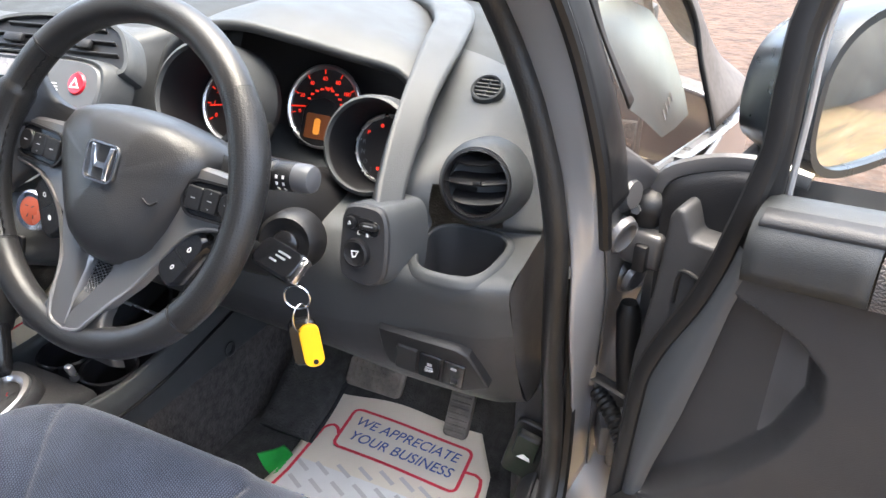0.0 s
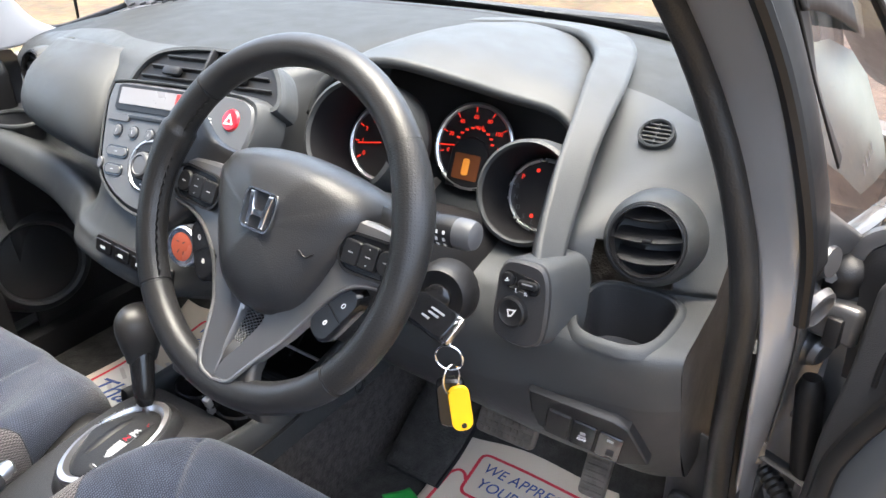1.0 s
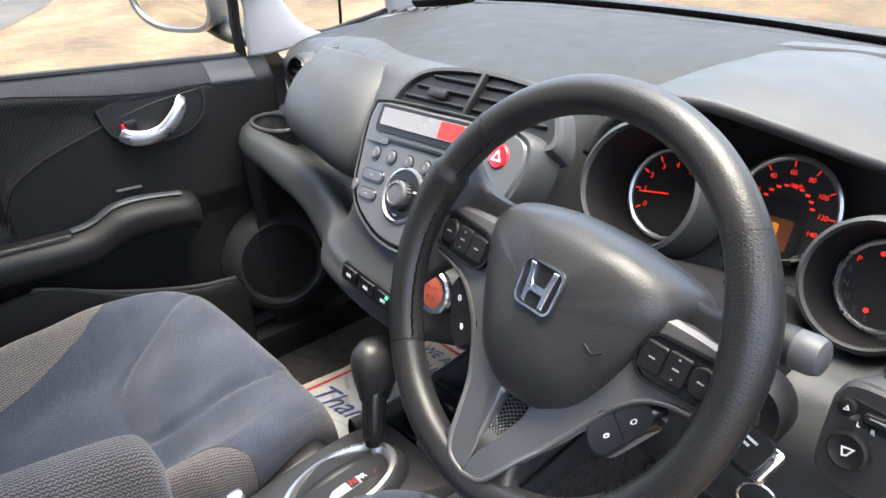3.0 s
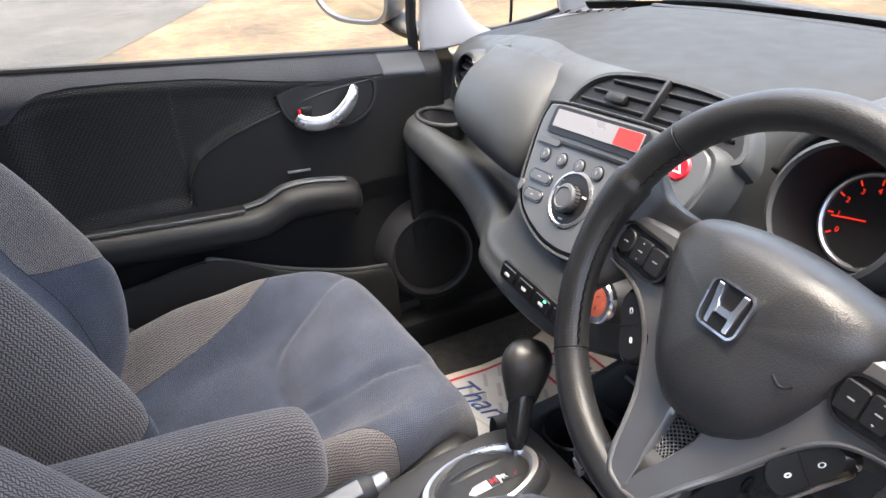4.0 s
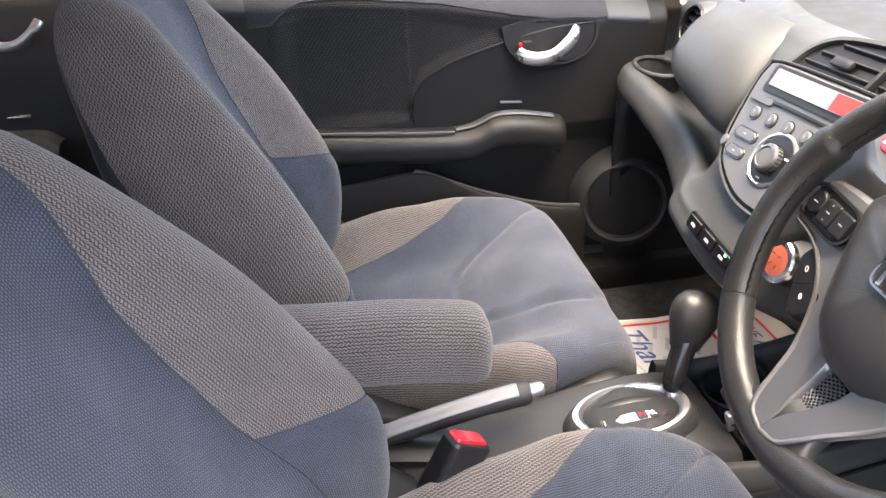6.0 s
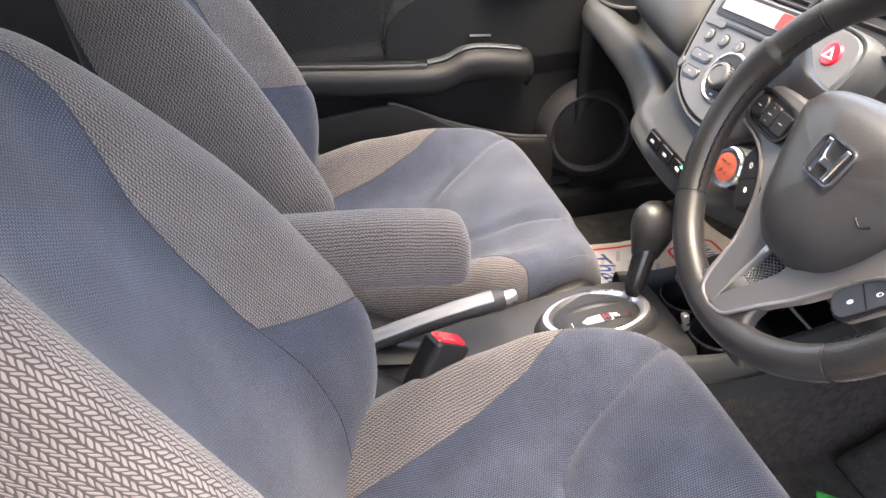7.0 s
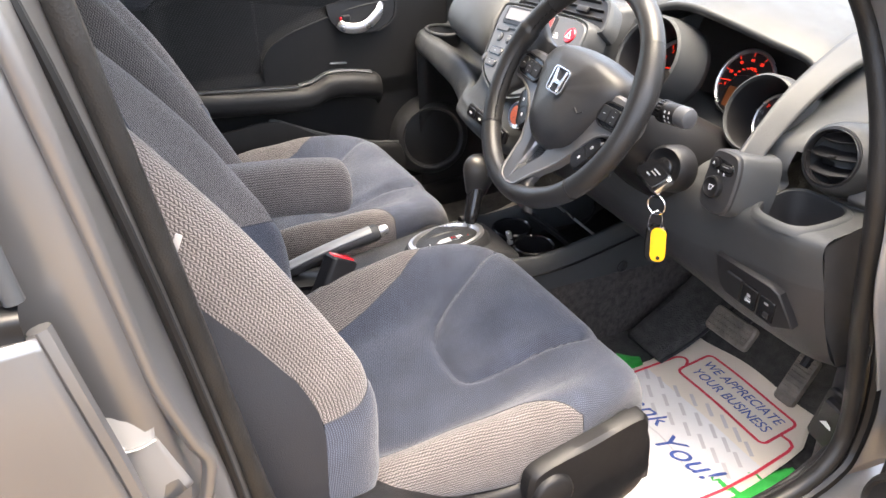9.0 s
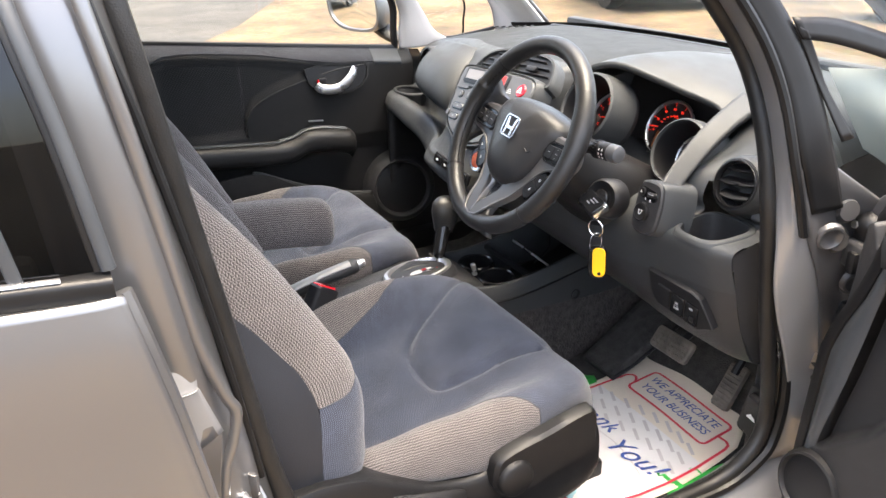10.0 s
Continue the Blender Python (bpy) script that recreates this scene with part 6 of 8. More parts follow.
# small side-window demister
m = axes_at((0.579, 0.418, 0.960), (-0.02, -0.55, 0.84), (1, 0, 0))
dm = part("demister", lathe([(0.0215, -0.008), (0.0208, 0.0015), (0.0185, 0.003), (0.0168, 0.001), (0.0168, -0.012), (0, -0.012)], m, 36), M_DASH, dash, "small round demister outlet")
part("demister_back", lathe([(0.0168, -0.006), (0, -0.006)], m, 24), M_RUBBER, dm)
for k in range(5):
    h = (k - 2) * 0.0060
    part("slat", box((1.9 * math.sqrt(0.0170**2 - h * h), 0.0020, 0.005), on(m, 0, h, -0.002), 0.0006, 1), M_DASH, dm)
part("slat_post", box((0.0018, 0.031, 0.004), on(m, 0, 0, -0.003), 0.0005, 1), M_DASH, dm)
# centre vents: a wide arched mouth with two banks of slats
VM = axes_at((0.012, 0.268, 0.982), (0, -0.70, 0.71), (1, 0.06, 0))
vo = [(-0.140, -0.030), (-0.128, 0.006), (-0.10, 0.027), (-0.05, 0.036), (0, 0.038), (0.05, 0.036), (0.10, 0.028), (0.128, 0.006), (0.140, -0.030), (0.07, -0.035), (0, -0.036), (-0.07, -0.035)]
vo = [tuple(p) for p in spline(vo + vo[:1], 72)[:-1]]
cv = part("centre_vents", plate(vo, 0.004, on(VM, 0, 0, 0.002), 0.001), M_RUBBER, dash, "twin centre air vents")
part("vent_frame", ring_plate([(x * 1.05, y * 1.13) for x, y in vo], vo, 0.010, on(VM, 0, 0, 0.002)), M_DASH, cv)
part("vent_flare", sheet(np.array([[tuple(VM @ Vector((x * kx, y * ky, z))) for x, y in vo] for kx, ky, z in ((1.04, 1.11, 0.0118), (1.055, 1.15, 0.010), (1.07, 1.19, 0.0), (1.08, 1.22, -0.02))]), close_u=True), M_DASH, cv)
for sd in (-1, 1):
    for k in range(4):
        y = -0.026 + 0.0165 * k
        w = 0.118 - (0.012 if k == 2 else 0.035 if k == 3 else 0)
        part("slat", box((w, 0.0034, 0.008), on(VM, sd * (w / 2 + 0.006), y, 0.0075) @ pose(0, 0, 0, -22), 0.001, 1), M_DARK, cv)
    part("vent_tab", box((0.034, 0.012, 0.008), on(VM, sd * 0.062, 0.0, 0.013), 0.003), M_DARK, cv)
part("vent_divider", box((0.006, 0.078, 0.014), on(VM, 0.0, 0.0, 0.010), 0.002), M_DARK, cv)

# audio and heater face: grey panel leaning back
RM = axes_at((-0.018, 0.197, 0.913), (0.0, -0.85, 0.53), (1, 0.10, 0))
ro = [(-0.118, 0.070), (-0.085, 0.074), (0.0, 0.075), (0.08, 0.074), (0.150, 0.068), (0.168, 0.045), (0.160, 0.0), (0.125, -0.045), (0.085, -0.085), (0.03, -0.103), (-0.03, -0.100), (-0.085, -0.075), (-0.108, -0.045), (-0.118, 0.0), (-0.123, 0.045)]
ro = [tuple(p) for p in spline(ro + ro[:1], 70)[:-1]]
au = thing("audio_unit", "grey car audio panel with display and round knob", "car radio")
part("face_panel", plate(ro, 0.014, on(RM, 0, 0, -0.004), 0.007), M_RADIO, au)
part("panel_surround", sheet(np.array([[tuple(RM @ Vector((x * k + 0.004 * (k - 1), y * k, z))) for x, y in ro] for k, z in ((0.985, 0.0085), (1.015, 0.0095), (1.035, 0.006), (1.06, -0.008), (1.08, -0.03))]), close_u=True), M_DASH, au, "charcoal moulded surround")
part("display_surround", plate(rounded(0.175, 0.036, 0.006), 0.0035, on(RM, -0.012, 0.050, 0.0085), 0.001), M_DARK, au)
part("display", plate(rounded(0.158, 0.023, 0.002), 0.002, on(RM, -0.012, 0.052, 0.0115), 0.0005), M_LCD, au, "pale reflecting display")
# red reflection drawn as a thin glowing plate, not a lit part
part("red_reflection", plate(rounded(0.042, 0.021, 0.002), 0.0006, on(RM, 0.045, 0.052, 0.0133), 0.0002), M_REDREFLECT, au, "red reflection painted on the end of the display")
part("disc_slot", box((0.15, 0.005, 0.003), on(RM, -0.012, 0.024, 0.011), 0.001), M_RUBBER, au)
part("slot_key", plate(rounded(0.045, 0.009, 0.004), 0.004, on(RM, -0.085, 0.021, 0.009), 0.001), M_BUTTON, au)
for k in range(4):
    part("button_ring", lathe([(0.0100, 0.0), (0.0098, 0.0022), (0.0080, 0.0024)], on(RM, -0.082 + 0.034 * k, 0.003, 0.009), 24), M_GLOSSBLACK, au)
    b = part("preset_button", lathe([(0.0082, 0.0), (0.0082, 0.003), (0.0066, 0.0044), (0, 0.0048)], on(RM, -0.082 + 0.034 * k, 0.003, 0.009), 20), M_BUTTON, au)
    part("button_mark", box((0.0010, 0.0045, 0.0004), on(RM, -0.082 + 0.034 * k, 0.003, 0.0139), 0), M_MARK, b)
for x, y, w in ((-0.073, -0.026, 0.042), (-0.073, -0.051, 0.034)):
    part("button_ring", plate(rounded(w + 0.005, 0.017, 0.0082), 0.0026, on(RM, x, y, 0.009), 0.0008), M_GLOSSBLACK, au)
    b = part("rocker_button", plate(rounded(w, 0.012, 0.0058), 0.0042, on(RM, x, y, 0.009), 0.0015), M_BUTTON, au)
    part("button_mark", box((0.005, 0.0014, 0.0004), on(RM, x, y, 0.0133), 0), M_MARK, b)
part("side_button", plate(circle(0.008, 20, 0.7, 1.0), 0.005, on(RM, -0.103, -0.045, 0.008), 0.001), M_BUTTON, au)
part("dial_ring", lathe([(0.037, 0.008), (0.036, 0.012), (0.033, 0.013), (0.031, 0.011)], on(RM, -0.006, -0.038, 0), 48), M_SILVER, au)
part("dial_plate", lathe([(0.032, 0.011), (0.018, 0.012), (0, 0.012)], on(RM, -0.006, -0.038, 0), 40), M_DARK, au)
kn = part("volume_knob", lathe([(0.0185, 0.011), (0.0182, 0.020), (0.016, 0.0235), (0.013, 0.0245), (0.012, 0.023), (0, 0.0235)], on(RM, -0.006, -0.038, 0), 40), M_BUTTON, au)
for k in range(24):
    a = 2 * math.pi * k / 24
    part("grip_rib", box((0.0012, 0.0012, 0.008), on(RM, -0.006 + 0.0186 * math.cos(a), -0.038 + 0.0186 * math.sin(a), 0.0165), 0), M_DARK, kn)
for a in (20, 160, 270):
    part("dial_mark", box((0.007, 0.0022, 0.0006), on(RM, -0.006 + 0.0255 * math.cos(radians(a)), -0.038 + 0.0255 * math.sin(radians(a)), 0.0128), 0), M_WHITE, au)
for k in range(2):
    part("right_button", plate(rounded(0.022, 0.008, 0.003), 0.005, on(RM, 0.085, 0.018 - 0.016 * k, 0.009), 0.001), M_BUTTON if k else M_WHITE, au)
for k in range(3):
    part("print_bar", box((0.018 - 0.004 * k, 0.0015, 0.0006), on(RM, 0.088, 0.030 + 0.004 * k, 0.0103), 0), M_WHITE, au)
hz = part("hazard_button", lathe([(0.0155, 0.004), (0.0148, 0.010), (0.0125, 0.0125), (0, 0.0135)], on(RM, 0.128, 0.040, 0.0), 36), M_REDPL, au, "round red hazard warning button")
tri_o = [(0, 0.0085), (-0.008, -0.005), (0.008, -0.005)]
part("hazard_mark", ring_plate(tri_o, [(x * 0.62, y * 0.62) for x, y in tri_o], 0.0006, on(RM, 0.128, 0.039, 0.0135)), M_WHITE, hz)
part("fan_dial", lathe([(0.026, 0.0), (0.025, 0.010), (0.022, 0.014), (0, 0.0145)], on(RM, 0.118, -0.020, 0.0), 36), M_BUTTON, au)
for k in range(3):
    part("fan_mark", box((0.010, 0.002, 0.0006), on(RM, 0.112 + 0.008 * k, -0.014 - 0.006 * k, 0.0147), 0), M_WHITE, au)
# heater keys on the rim below
HM = axes_at((0.0, 0.113, 0.775), (0.05, -0.95, 0.25), (1, 0.02, -0.12))
hk = part("heater_keys", plate(rounded(0.15, 0.026, 0.005), 0.005, on(HM, -0.005, 0, 0.004), 0.001), M_DARK, dash)
for k in range(4):
    b = part("key", plate(rounded(0.030, 0.018, 0.003), 0.004, on(HM, -0.062 + 0.036 * k, 0, 0.008), 0.001), M_GLOSSBLACK, hk)
    part("key_mark", box((0.009, 0.004, 0.0005), on(HM, -0.062 + 0.036 * k, -0.001, 0.0122), 0), M_WHITE, b)
part("key_lamp", box((0.004, 0.003, 0.0006), on(HM, 0.016, 0.006, 0.0122), 0), glowing("green_lamp", (0.05, 0.8, 0.2), 1.0), hk)
# heater knob with orange face, seen through the wheel
OK = axes_at((0.103, 0.118, 0.823), (0.05, -0.93, 0.35), (1, 0, 0))
ok = part("temperature_knob", lathe([(0.027, -0.085), (0.0265, 0.002), (0.025, 0.004)], OK, 40), M_DARK, dash)
part("knob_ring", lathe([(0.0262, 0.001), (0.0258, 0.0085), (0.0235, 0.0110), (0.0180, 0.0102)], OK, 40), M_CHROME, ok, "chrome ring")
kf = part("knob_face", lathe([(0.0185, 0.0098), (0.012, 0.0105), (0, 0.0108)], OK, 40), M_ORANGEKNOB, ok, "orange glossy face")
for k, (x, y) in enumerate(((-0.006, 0.006), (0.004, 0.006), (-0.004, -0.006), (0.005, -0.007))):
    part("face_mark", box((0.005, 0.0012, 0.0004), on(OK, x, y, 0.0113) @ pose(0, 0, 0, 0, 0, 30 * k), 0), M_DARK, kf)

# ---- instruments ----
ic = thing("instrument_cluster", "three lit dials in black tubes under a cowl", "instruments")
AX = (0.03, -0.90, 0.43)
part("cluster_panel", skin([[(0.17, 0.40, 0.86), (0.33, 0.43, 0.86), (0.505, 0.38, 0.86)], [(0.17, 0.44, 0.93), (0.33, 0.455, 0.93), (0.480, 0.42, 0.91)], [(0.18, 0.46, 0.99), (0.33, 0.47, 0.995), (0.455, 0.44, 0.955)]], 8, 12), M_DIAL, ic)


def numeral(text, m, r, ang, size, mat, parent):
    a = radians(ang)
    lettering(text, size, on(m, r * math.cos(a), r * math.sin(a), 0), mat, parent, "numeral")


def gauge(c, r, depth, name):
    m = axes_at(c, AX, (1, 0, 0))
    d = part(name, lathe([(r, 0.0), (0, 0.0)], m, 48), M_DIAL, ic)
    part("dial_ring", lathe([(r * 1.03, 0.0), (r * 1.03, 0.004), (r * 0.975, 0.0055), (r * 0.925, 0.0035), (r * 0.92, 0.0)], m, 48), M_SILVER, d)
    if depth:
        part("tube", lathe([(r * 1.05, -0.005), (r * 1.2, depth * 0.55), (r * 1.27, depth), (r * 1.31, depth + 0.005), (r * 1.40, depth + 0.002), (r * 1.46, depth - 0.02), (r * 1.46, depth - 0.07)], m, 52), M_DARK, d)
        part("tube_rim", lathe([(r * 1.26, depth + 0.001), (r * 1.31, depth + 0.0065), (r * 1.40, depth + 0.0035), (r * 1.475, depth - 0.02), (r * 1.475, depth - 0.06)], m, 52), M_DASH, d)
    return m, d


# speedometer in the middle
m, d = gauge((0.345, 0.405, 0.904), 0.056, 0.0, "speedometer")
for k, (txt, ang) in enumerate((("0", 196), ("20", 163), ("40", 130), ("60", 98), ("80", 66), ("100", 34), ("120", 2), ("140", -28))):
    numeral(txt, on(m, 0, 0, 0.0015), 0.0385, ang, 0.0076, M_GLOWRED, d)
    a = radians(ang)
    part("tick", box((0.008, 0.0014, 0.0006), on(m, 0.0490 * math.cos(a), 0.0490 * math.sin(a), 0.0012) @ pose(0, 0, 0, 0, 0, ang), 0), M_GLOWRED, d)
lettering("mph", 0.0075, on(m, 0.003, 0.026, 0.0015), M_GLOWRED, d)
for k in range(9):
    a = radians(160 - 18 * k)
    part("small_figure", box((0.005, 0.0025, 0.0005), on(m, 0.027 * math.cos(a), 0.027 * math.sin(a) * 0.9, 0.0012), 0), M_GLOWRED, d)
part("needle", box((0.030, 0.0018, 0.0012), on(m, 0.043 * math.cos(radians(186)), 0.043 * math.sin(radians(186)), 0.003) @ pose(0, 0, 0, 0, 0, 6), 0), M_GLOWRED, d)
part("display_hump", plate([(-0.028, -0.044), (-0.028, 0.004), (-0.018, 0.020), (0.0, 0.025), (0.018, 0.020), (0.028, 0.004), (0.028, -0.044)], 0.004, on(m, -0.002, -0.012, 0.001), 0.002), M_DARK, d)
part("amber_display", plate(rounded(0.038, 0.034, 0.003), 0.001, on(m, -0.003, -0.028, 0.0055), 0.0003), M_ORANGE, d, "dim amber warning display")
car_o = plate(rounded(0.010, 0.022, 0.0035), 0.0008, on(m, -0.003, -0.028, 0.0065), 0.0002)
part("door_ajar_mark", car_o, glowing("amber_mark", (0.6, 0.22, 0.03), 0.06), d)
# rev counter, left, deep in its tube
m, d = gauge((0.250, 0.335, 0.915), 0.050, 0.070, "rev_counter")
for k in range(8):
    ang = 215 - 30 * k
    numeral(str(k), on(m, 0, 0, 0.0015), 0.032, ang, 0.0085, M_GLOWRED, d)
    a = radians(ang)
    part("tick", box((0.006, 0.0018, 0.0006), on(m, 0.041 * math.cos(a), 0.041 * math.sin(a), 0.0012) @ pose(0, 0, 0, 0, 0, ang), 0), M_GLOWRED, d)
part("needle", box((0.036, 0.0018, 0.0012), on(m, 0.020 * math.cos(radians(190)), 0.020 * math.sin(radians(190)), 0.003) @ pose(0, 0, 0, 0, 0, 10), 0), M_GLOWRED, d)
# gear and fuel dial, right
m, d = gauge((0.474, 0.350, 0.885), 0.043, 0.052, "gear_and_fuel_dial")
for k, txt in enumerate("PRNDSL"):
    a = radians(150 + 22 * k)
    numeral(txt, on(m, 0, 0, 0.0015), 0.034, 150 + 22 * k, 0.008, M_GLOWRED if txt == "P" else M_BUTTON, d)
part("fuel_lamp", plate(circle(0.0025, 12), 0.001, on(m, -0.012, 0.028, 0.001), 0.0002), M_GLOWRED, d)
part("brake_lamp", plate(circle(0.0025, 12), 0.001, on(m, -0.008, -0.026, 0.001), 0.0002), M_GLOWRED, d)
# cowl over the dials
HOOD = [
    [(0.165, .30, .945), (0.185, .305, .985), (0.225, .315, 1.010), (0.28, .325, 1.018), (0.345, .345, 1.004), (0.405, .37, .985), (0.462, .395, .966), (0.495, .385, .945)],
    [(0.165, .36, .965), (0.19, .37, .999), (0.23, .385, 1.018), (0.28, .395, 1.026), (0.345, .41, 1.015), (0.405, .43, .998), (0.458, .445, .980), (0.488, .44, .955)],
    [(0.17, .46, .985), (0.20, .48, 1.005), (0.245, .50, 1.018), (0.29, .51, 1.020), (0.345, .52, 1.013), (0.39, .53, 1.000), (0.43, .53, .985), (0.46, .52, .965)],
    [(0.19, .58, .995), (0.22, .60, 1.002), (0.265, .61, 1.005), (0.30, .62, 1.006), (0.345, .62, 1.002), (0.38, .615, .995), (0.405, .605, .985), (0.425, .60, .975)]]
thick(part("cowl", skin(HOOD, 30, 50), M_DASH, ic, "smooth grained cowl"), 0.012, 1.0)
# the rib that sweeps down beside the dials
RIB = [[(0.12, .655, .985), (0.12, .71, .98)], [(0.28, .645, 1.0), (0.29, .70, .993)], [(0.385, .615, 1.003), (0.412, .68, .992)], [(0.440, .55, .997), (0.472, .615, .988)], [(0.468, .46, .986), (0.508, .50, .977)], [(0.490, .38, .966), (0.527, .395, .956)], [(0.508, .30, .936), (0.538, .315, .922)], [(0.524, .235, .897), (0.548, .248, .880)], [(0.535, .20, .875), (0.554, .215, .855)]]
thick(part("side_rib", skin(RIB, 60, 8), M_DASH, ic, "sweeping rib beside the dials", 24.0), 0.014, 1.0)
part("cluster_side", skin([[(0.470, .47, .965), (0.488, .38, .945), (0.506, .30, .915), (0.526, .225, .880)], [(0.480, .46, .90), (0.50, .38, .86), (0.515, .30, .83), (0.535, .24, .82)]], 8, 20), M_DASH, ic)

# mirror switch housing
MS = axes_at((0.540, 0.190, 0.844), (-0.05, -0.97, 0.22), (1, 0.22, 0))
ms = thing("mirror_switch", "black mirror adjuster panel with round knob", "switch panel")
hs_o = [tuple(p) for p in spline([(-0.031, 0.028), (-0.022, 0.043), (0.0, 0.046), (0.020, 0.041), (0.0275, 0.018), (0.026, -0.024), (0.017, -0.040), (0.0, -0.045), (-0.024, -0.041), (-0.034, -0.026), (-0.031, 0.028)], 60)[:-1]]
part("housing", plate(hs_o, 0.010, on(MS, 0, 0, 0.000), 0.003), M_TRIM, ms)
part("housing_skirt", sheet(np.array([[tuple(on(MS, 0, 0, 0) @ Vector((x * k + dx, y * k, z))) for x, y in hs_o] for k, dx, z in ((0.97, 0, 0.004), (1.02, 0.001, 0.000), (1.03, 0.006, -0.020), (1.06, 0.012, -0.055))]), close_u=True), M_DASH, ms)
part("selector_plate", plate(rounded(0.044, 0.018, 0.0088), 0.0012, on(MS, -0.003, 0.023, 0.0096) @ pose(0, 0, 0, 0, 0, -8), 0.0004), M_GLOSSBLACK, ms)
sl = part("selector", plate(rounded(0.022, 0.008, 0.0038), 0.004, on(MS, 0.006, 0.0235, 0.0105), 0.001), M_DARK, ms)
part("selector_mark", box((0.012, 0.0014, 0.0004), on(MS, 0.006, 0.0245, 0.0146), 0), M_MARK, sl)
fb = part("fold_button", lathe([(0.0072, 0.010), (0.0068, 0.0145), (0.0050, 0.0152), (0, 0.0150)], on(MS, -0.0175, 0.025, 0), 20), M_DARK, ms)
part("fold_mark", ring_plate([(-0.002, -0.002), (0.003, -0.001), (0.001, 0.003)], [(-0.001, -0.001), (0.0015, -0.0004), (0.0005, 0.0013)], 0.0003, on(MS, -0.0175, 0.025, 0.0152)), M_WHITE, fb)
k2 = part("adjuster_knob", lathe([(0.0165, 0.010), (0.0158, 0.016), (0.0135, 0.0172), (0.012, 0.0160), (0, 0.0158)], on(MS, -0.009, -0.008, 0), 36), M_DARK, ms)
part("mirror_mark", ring_plate([(-0.0045, 0.003), (-0.003, -0.005), (0.001, -0.004), (0.006, 0.004)], [(-0.003, 0.0018), (-0.0018, -0.0032), (0.0005, -0.0026), (0.0034, 0.0026)], 0.0004, on(MS, -0.009, -0.008, 0.0159)), M_WHITE, k2)
lettering("L", 0.0058, on(MS, -0.0075, 0.0145, 0.0112), M_WHITE, ms)
lettering("R", 0.0058, on(MS, 0.0035, 0.0130, 0.0112), M_WHITE, ms)
# cup holder: oval well let into a protruding rim
cu = thing("cup_holder", "rounded square dash cup holder, empty", "cup holder")


def mouth(k, z):
    """The cup holder's outline: a rounded square, narrower towards the front."""
    out = []
    for a in np.linspace(0, 2 * math.pi, 48, endpoint=False):
        c, q = math.cos(a), math.sin(a)
        u, v = math.copysign(abs(c) ** 0.62, c), math.copysign(abs(q) ** 0.62, q)
        out.append((0.6215 + k * 0.0445 * u * (1.0 + 0.10 * v), 0.248 + k * 0.047 * v, z - 0.08 * k * 0.047 * -v))
    return out


part("rim", sheet(np.array([mouth(1.24, 0.8190), mouth(1.20, 0.8245), mouth(1.12, 0.8275), mouth(1.04, 0.8285), mouth(1.0, 0.8270), mouth(0.985, 0.821)]), close_u=True), M_DASH, cu)
part("well_lining", sheet(np.array([mouth(0.99, 0.8255), mouth(0.97, 0.79), mouth(0.93, 0.762), mouth(0.80, 0.756), mouth(0.01, 0.756)]), close_u=True), M_TRIM, cu)
# lower switches
SM = axes_at((0.6135, 0.2115, 0.693), (0.08, -0.96, -0.24), (0.968, 0.13, -0.174))
sw = thing("switch_panel", "black lower dash panel with two switches and a blank", "switch panel")
part("bezel", plate([(-0.078, 0.030), (0.018, 0.038), (0.034, 0.033), (0.064, -0.012), (0.036, -0.034), (-0.048, -0.033), (-0.062, -0.026), (-0.071, -0.006)], 0.014, on(SM, 0, 0, -0.010), 0.002), M_DARK, sw)
for k, x in enumerate((-0.039, -0.0095, 0.020)):
    b = part("switch", plate(rounded(0.027, 0.044, 0.003), 0.005, on(SM, x, -0.007, 0.002), 0.0015), M_GLOSSBLACK if k else M_DARK, sw)
    if k == 1:
        part("switch_mark", box((0.006, 0.005, 0.0005), on(SM, x, -0.002, 0.0072), 0), M_MARK, b)
        part("switch_mark", box((0.009, 0.0022, 0.0005), on(SM, x, -0.008, 0.0072), 0), M_MARK, b)
        lettering("OFF", 0.006, on(SM, x, -0.0135, 0.0073), M_WHITE, b)
    if k == 2:
        part("switch_mark", box((0.007, 0.004, 0.0005), on(SM, x, 0.006, 0.0072), 0), M_MARK, b)
        part("thumb_wheel", lathe([(0, -0.004), (0.008, -0.004), (0.008, 0.004), (0, 0.004)], on(SM, x + 0.003, -0.016, 0.002) @ pose(0, 0, 0, 0, 90), 20), M_DARK, b)


# ---- steering wheel and column ----
WC, WN = (0.3344, 0.0501, 0.9439), (-0.012, -0.85, 0.475)
WM = axes_at(WC, WN, (1, 0, 0)) @ pose(0, 0, 0, 0, 0, -4)
wh = thing("steering_wheel", "black leather three-spoke steering wheel with silver trim", "steering wheel", m=WM)
RW = 0.1655


def rim_arc(a0, a1, r, n):
    path = []
    rad = []
    for a in np.linspace(a0, a1, n):
        path.append((RW * math.cos(radians(a)), RW * math.sin(radians(a)), 0))
        thumb = math.exp(-((min(abs((a - 20) % 360), abs((a - 160) % 360), abs((a - 20) % 360 - 360)) / 16.0) ** 2))
        rad.append(r + 0.0028 * thumb)
    return path, rad


